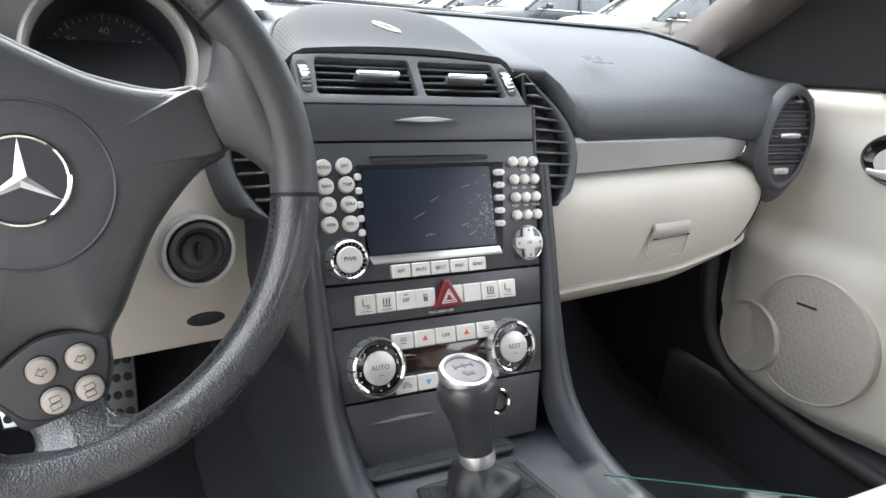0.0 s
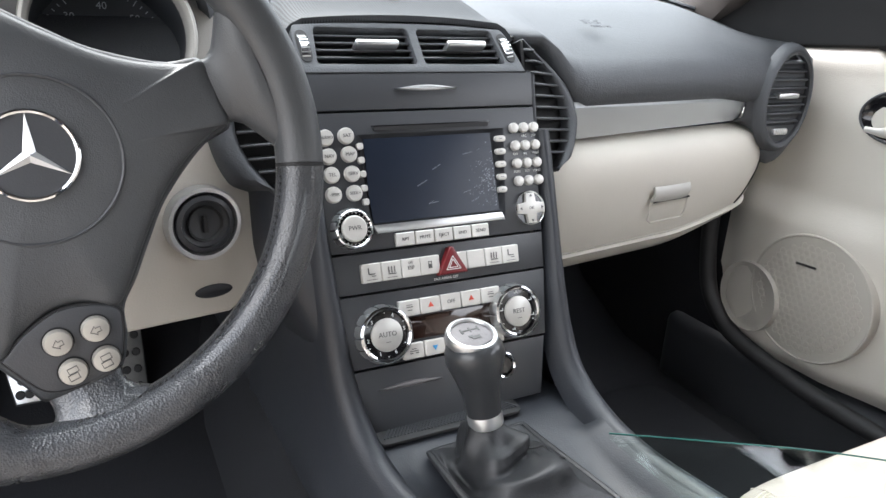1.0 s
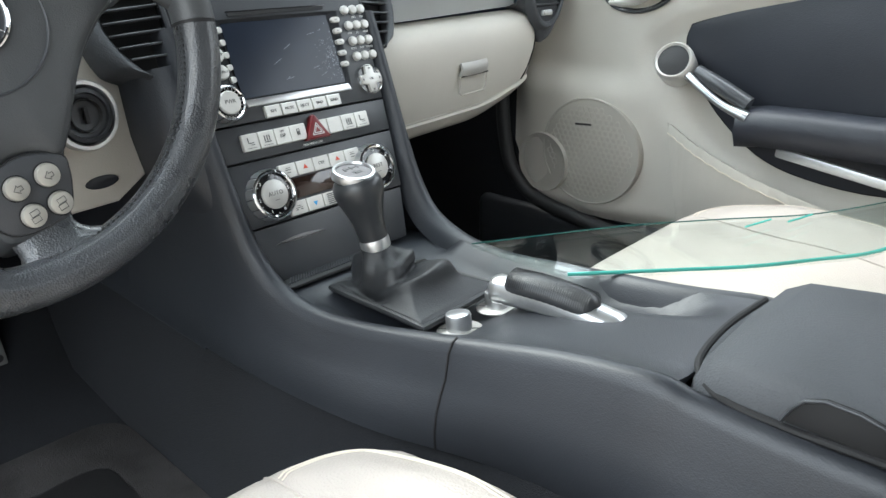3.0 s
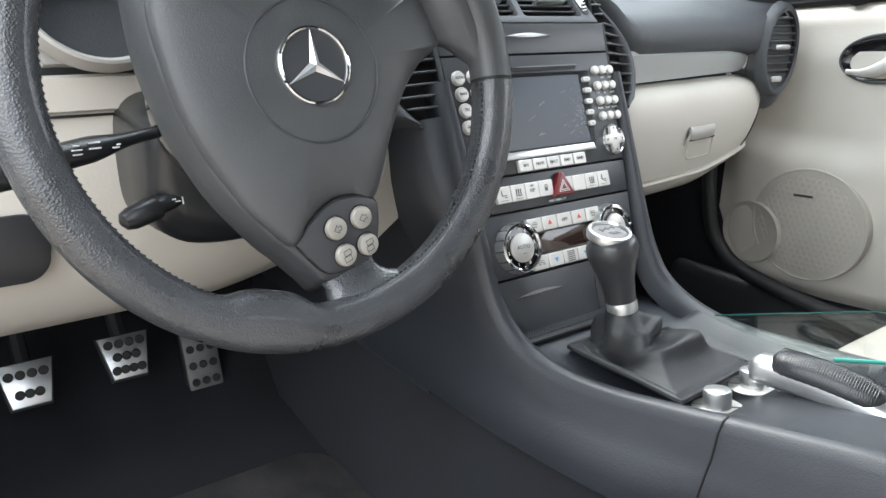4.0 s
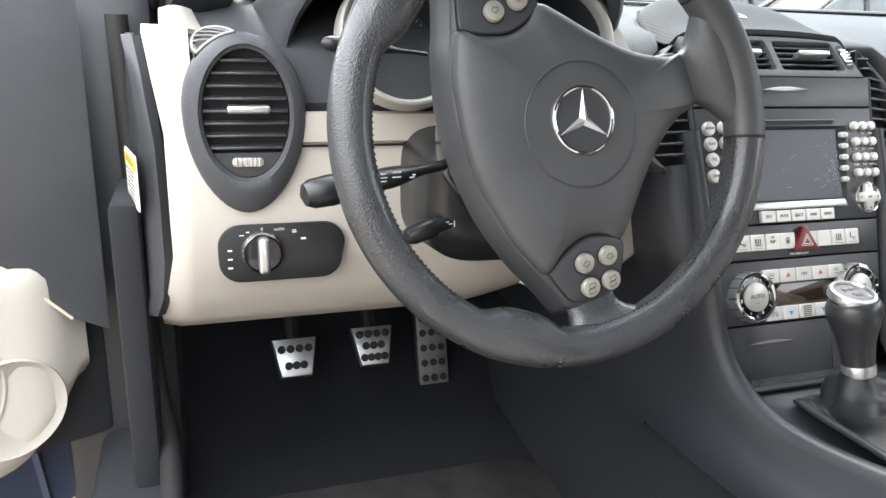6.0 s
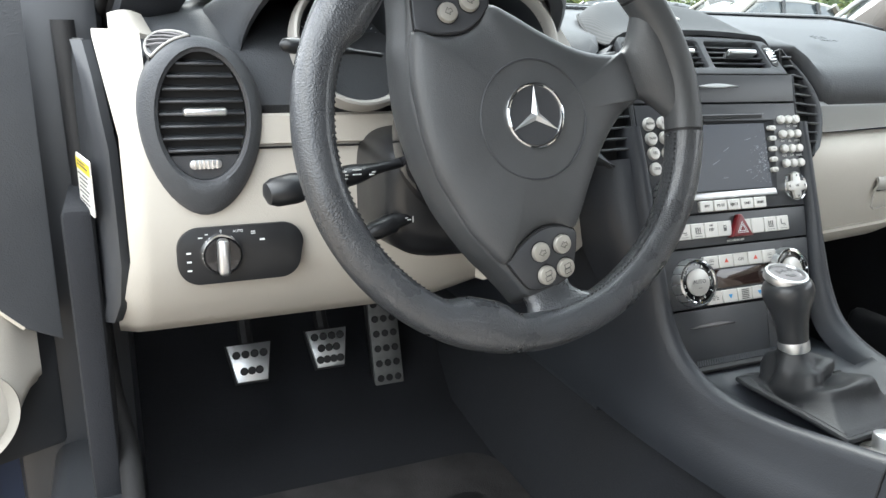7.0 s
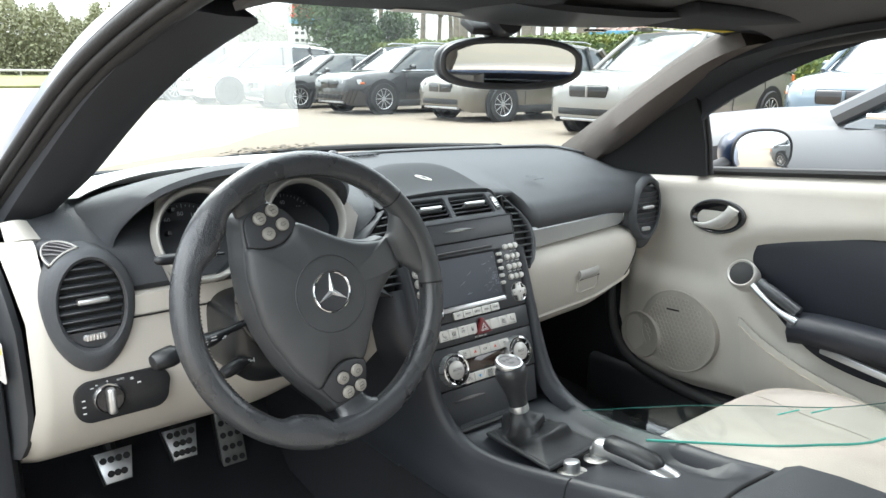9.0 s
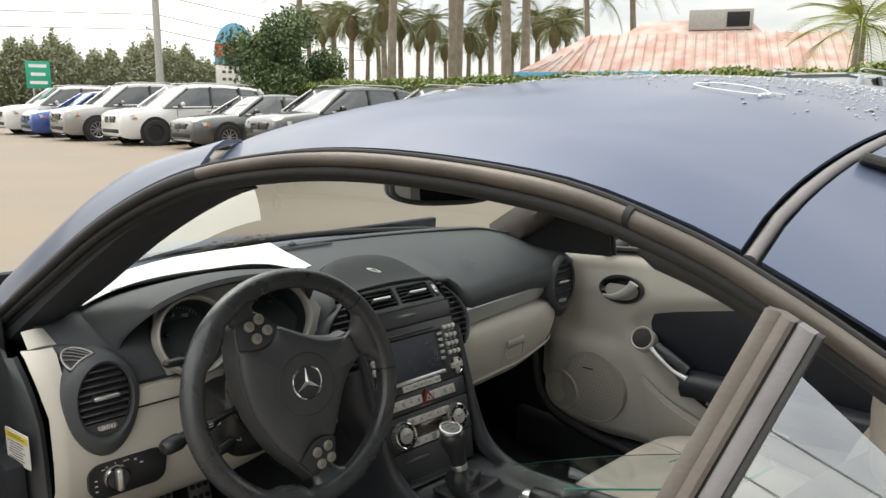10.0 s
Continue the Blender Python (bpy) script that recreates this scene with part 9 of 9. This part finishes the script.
# ---- pole, wires, signs ----
pole = thing("utility_pole", spot(22.9, 40), "tall grey concrete utility pole", "utility pole")
foot_ = spot(22.9, 40)
part("shaft", tube([foot_, foot_ + Vector((0, 0, 6)), foot_ + Vector((0, 0, 12))], [0.19, 0.165, 0.14], 12), M_CONC, pole)
for z, sag in ((5.75, 0.25), (5.05, 0.3), (6.7, 0.2)):
    wire = thing("overhead_wire", spot(10, 44, z - 0.5), "thin dark overhead wire", "wire", "overhead wires")
    a, b, c = spot(-10, 60, z + 0.9), foot_ + Vector((0, 0, z - 0.3)), spot(38, 52, z - 0.9)
    pts = [a.lerp(b, i / 12) - Vector((0, 0, sag * 4 * (i / 12) * (1 - i / 12))) for i in range(13)] + [b.lerp(c, i / 12) - Vector((0, 0, sag * 4 * (i / 12) * (1 - i / 12))) for i in range(1, 13)]
    part("cable", tube(pts, 0.018, 5), M_RUBBER, wire)


near_pole = thing("utility_pole", spot(-85, 15), "tall grey concrete utility pole beside the lot", "utility pole")
part("shaft", tube([spot(-85, 15, 0), spot(-85, 15, 5), spot(-85, 15, 10)], [0.19, 0.165, 0.14], 12), M_CONC, near_pole)
for z0, z1 in ((9.6, 8.3), (8.4, 7.2), (7.7, 6.6), (7.3, 6.2)):
    wire = thing("overhead_wire", spot(-45, 15, z1), "thin dark overhead wire", "wire", "overhead wires")
    a, c = spot(-5, 24, z0), spot(-85, 15, z1)
    part("cable", tube([a.lerp(c, i / 16) - Vector((0, 0, 1.2 * (i / 16) * (1 - i / 16))) for i in range(17)], 0.022, 5), M_RUBBER, wire)


def facing(heading, distance, z):
    return Matrix.Translation(spot(heading, distance, z)) @ pose(0, 0, 0, 90, 0, -heading)


board = thing("roadside_sign", spot(28.1, 38), "arched blue roadside sign over a white letter board", "sign")
bm_ = facing(28.1, 38, 0)
part("post", box(1.3, 0.3, 2.2, 0.03, m=bm_ @ pose(0, 1.1, -0.1, -90, 0, 0)), M_STUCCO, board)
part("arch_panel", slab([(-0.95, 3.15), (0.95, 3.15)] + [(0.95 * math.cos(radians(a)), 3.65 + 1.35 * math.sin(radians(a))) for a in range(0, 181, 12)], 0.25, 0.02, m=bm_ @ T((0, 0, 0.12))), M_FASCIA, board, "blue arched panel")
part("red_band", box(1.75, 0.62, 0.03, 0.01, m=bm_ @ T((0, 3.72, 0.135))), M_REDDOT, board, "red name band")
part("letter_board", box(1.85, 1.15, 0.22, 0.02, m=bm_ @ T((0, 2.45, 0.02))), M_LABEL, board, "white letter board")
bars([(-0.55 + 0.28 * i, 2.72 - 0.34 * j, 0.17, 0.13) for i in range(5) for j in range(2)], bm_ @ T((0, 0, 0.14)), M_PRINT, board)
road = thing("direction_sign", spot(15.3, 36), "green road direction sign on two posts", "sign")
rs = facing(15.3, 36, 0)
part("panel", box(0.92, 1.10, 0.03, 0.01, m=rs @ T((0, 2.35, 0))), M_GREENSIGN, road, "green sign panel")
part("post", box(0.06, 2.4, 0.05, 0.01, m=rs @ T((-0.22, 1.2, -0.04))), M_ALLOY, road)
part("post", box(0.06, 2.4, 0.05, 0.01, m=rs @ T((0.22, 1.2, -0.04))), M_ALLOY, road)
bars([(0, 2.35 + 0.36 - 0.34 * j, 0.66 - 0.12 * (j % 2), 0.13) for j in range(3)], rs @ T((0, 0, 0.018)), M_WHITE, road)
rail = thing("roadside_rail", spot(5, 78), "low grey roadside rail before the woods", "guard rail")
part("beam", tube([spot(-12, 80, 0.65), spot(18, 80, 0.65)], 0.12, 6), M_CONC, rail)
for hd in range(-12, 19, 3):
    part("post", tube([spot(hd, 80, 0), spot(hd, 80, 0.75)], 0.07, 6), M_CONC, rail)

# ---- building with the faded metal roof ----
house = thing("restaurant_building", spot(61, 33), "low cream building with a faded pink metal roof and blue fascia", "building")
hm0 = facing(61.5, 31, 0)
WX0, WX1 = -7.0, 6.2
part("wall", box(WX1 - WX0 - 0.8, 2.5, 7.0, 0.02, m=hm0 @ T(((WX0 + WX1) / 2, 1.25, -3.9))), M_STUCCO, house, "cream stucco wall")
part("fascia", box(WX1 - WX0 + 0.1, 0.22, 0.06, 0.01, m=hm0 @ T(((WX0 + WX1) / 2, 2.52, 0.06))), M_FASCIA, house, "sky-blue fascia board")
part("roof_slope", loft([[(WX0, 2.6, 0), (WX1, 2.6, 0)], [(WX0 + 2.5, 4.35, -3.6), (WX1 - 0.4, 4.35, -3.6)], [(WX0 + 2.5, 4.35, -4.0), (WX1 - 0.4, 4.35, -4.0)]], thick=0.06, m=hm0), M_SHEETROOF, house, "faded pink metal roof")
part("roof_slope", loft([[(WX0, 2.6, 0), (WX0 + 2.5, 4.35, -3.6)], [(WX0, 2.6, -7.6), (WX0 + 2.5, 4.35, -4.0)]], thick=0.06, m=hm0), M_SHEETROOF, house)
part("roof_slope", loft([[(WX0 + 4.0, 4.3, -3.8), (WX1 - 3.5, 4.3, -3.8)], [(WX0 + 4.8, 5.0, -5.2), (WX1 - 4.0, 5.0, -5.2)]], thick=0.06, m=hm0), M_SHEETROOF, house)
for i in range(33):
    x = WX0 + 0.2 + (WX1 - WX0 - 0.4) * i / 32
    xt = lerp(WX0 + 2.5, WX1 - 0.4, max(0, (x - WX0)) / (WX1 - WX0))
    part("roof_seam", tube([(x, 2.66, 0.02), (lerp(x, xt, 0.3) if x < WX0 + 2.5 else x, 4.41 if x > WX0 + 2.5 else lerp(2.66, 4.41, (x - WX0) / 2.5), -3.6 if x > WX0 + 2.5 else -3.6 * (x - WX0) / 2.5)], 0.03, 4, m=hm0), M_SHEETROOF, house)
for i in range(6):
    part("window", box(1.1, 1.0, 0.08, 0.02, m=hm0 @ T((-5.0 + 2.0 * i, 1.4, -0.36))), M_CARGLASS, house)
ac = thing("rooftop_unit", spot(62, 35, 4.3), "grey rooftop air-conditioning unit", "air conditioner")
part("cabinet", box(2.6, 0.85, 1.2, 0.04, m=hm0 @ T((1.0, 4.95, -4.6))), M_CONC, ac)
part("louvre", box(0.9, 0.6, 0.06, 0.01, m=hm0 @ T((1.7, 4.95, -3.98))), M_DARK, ac)
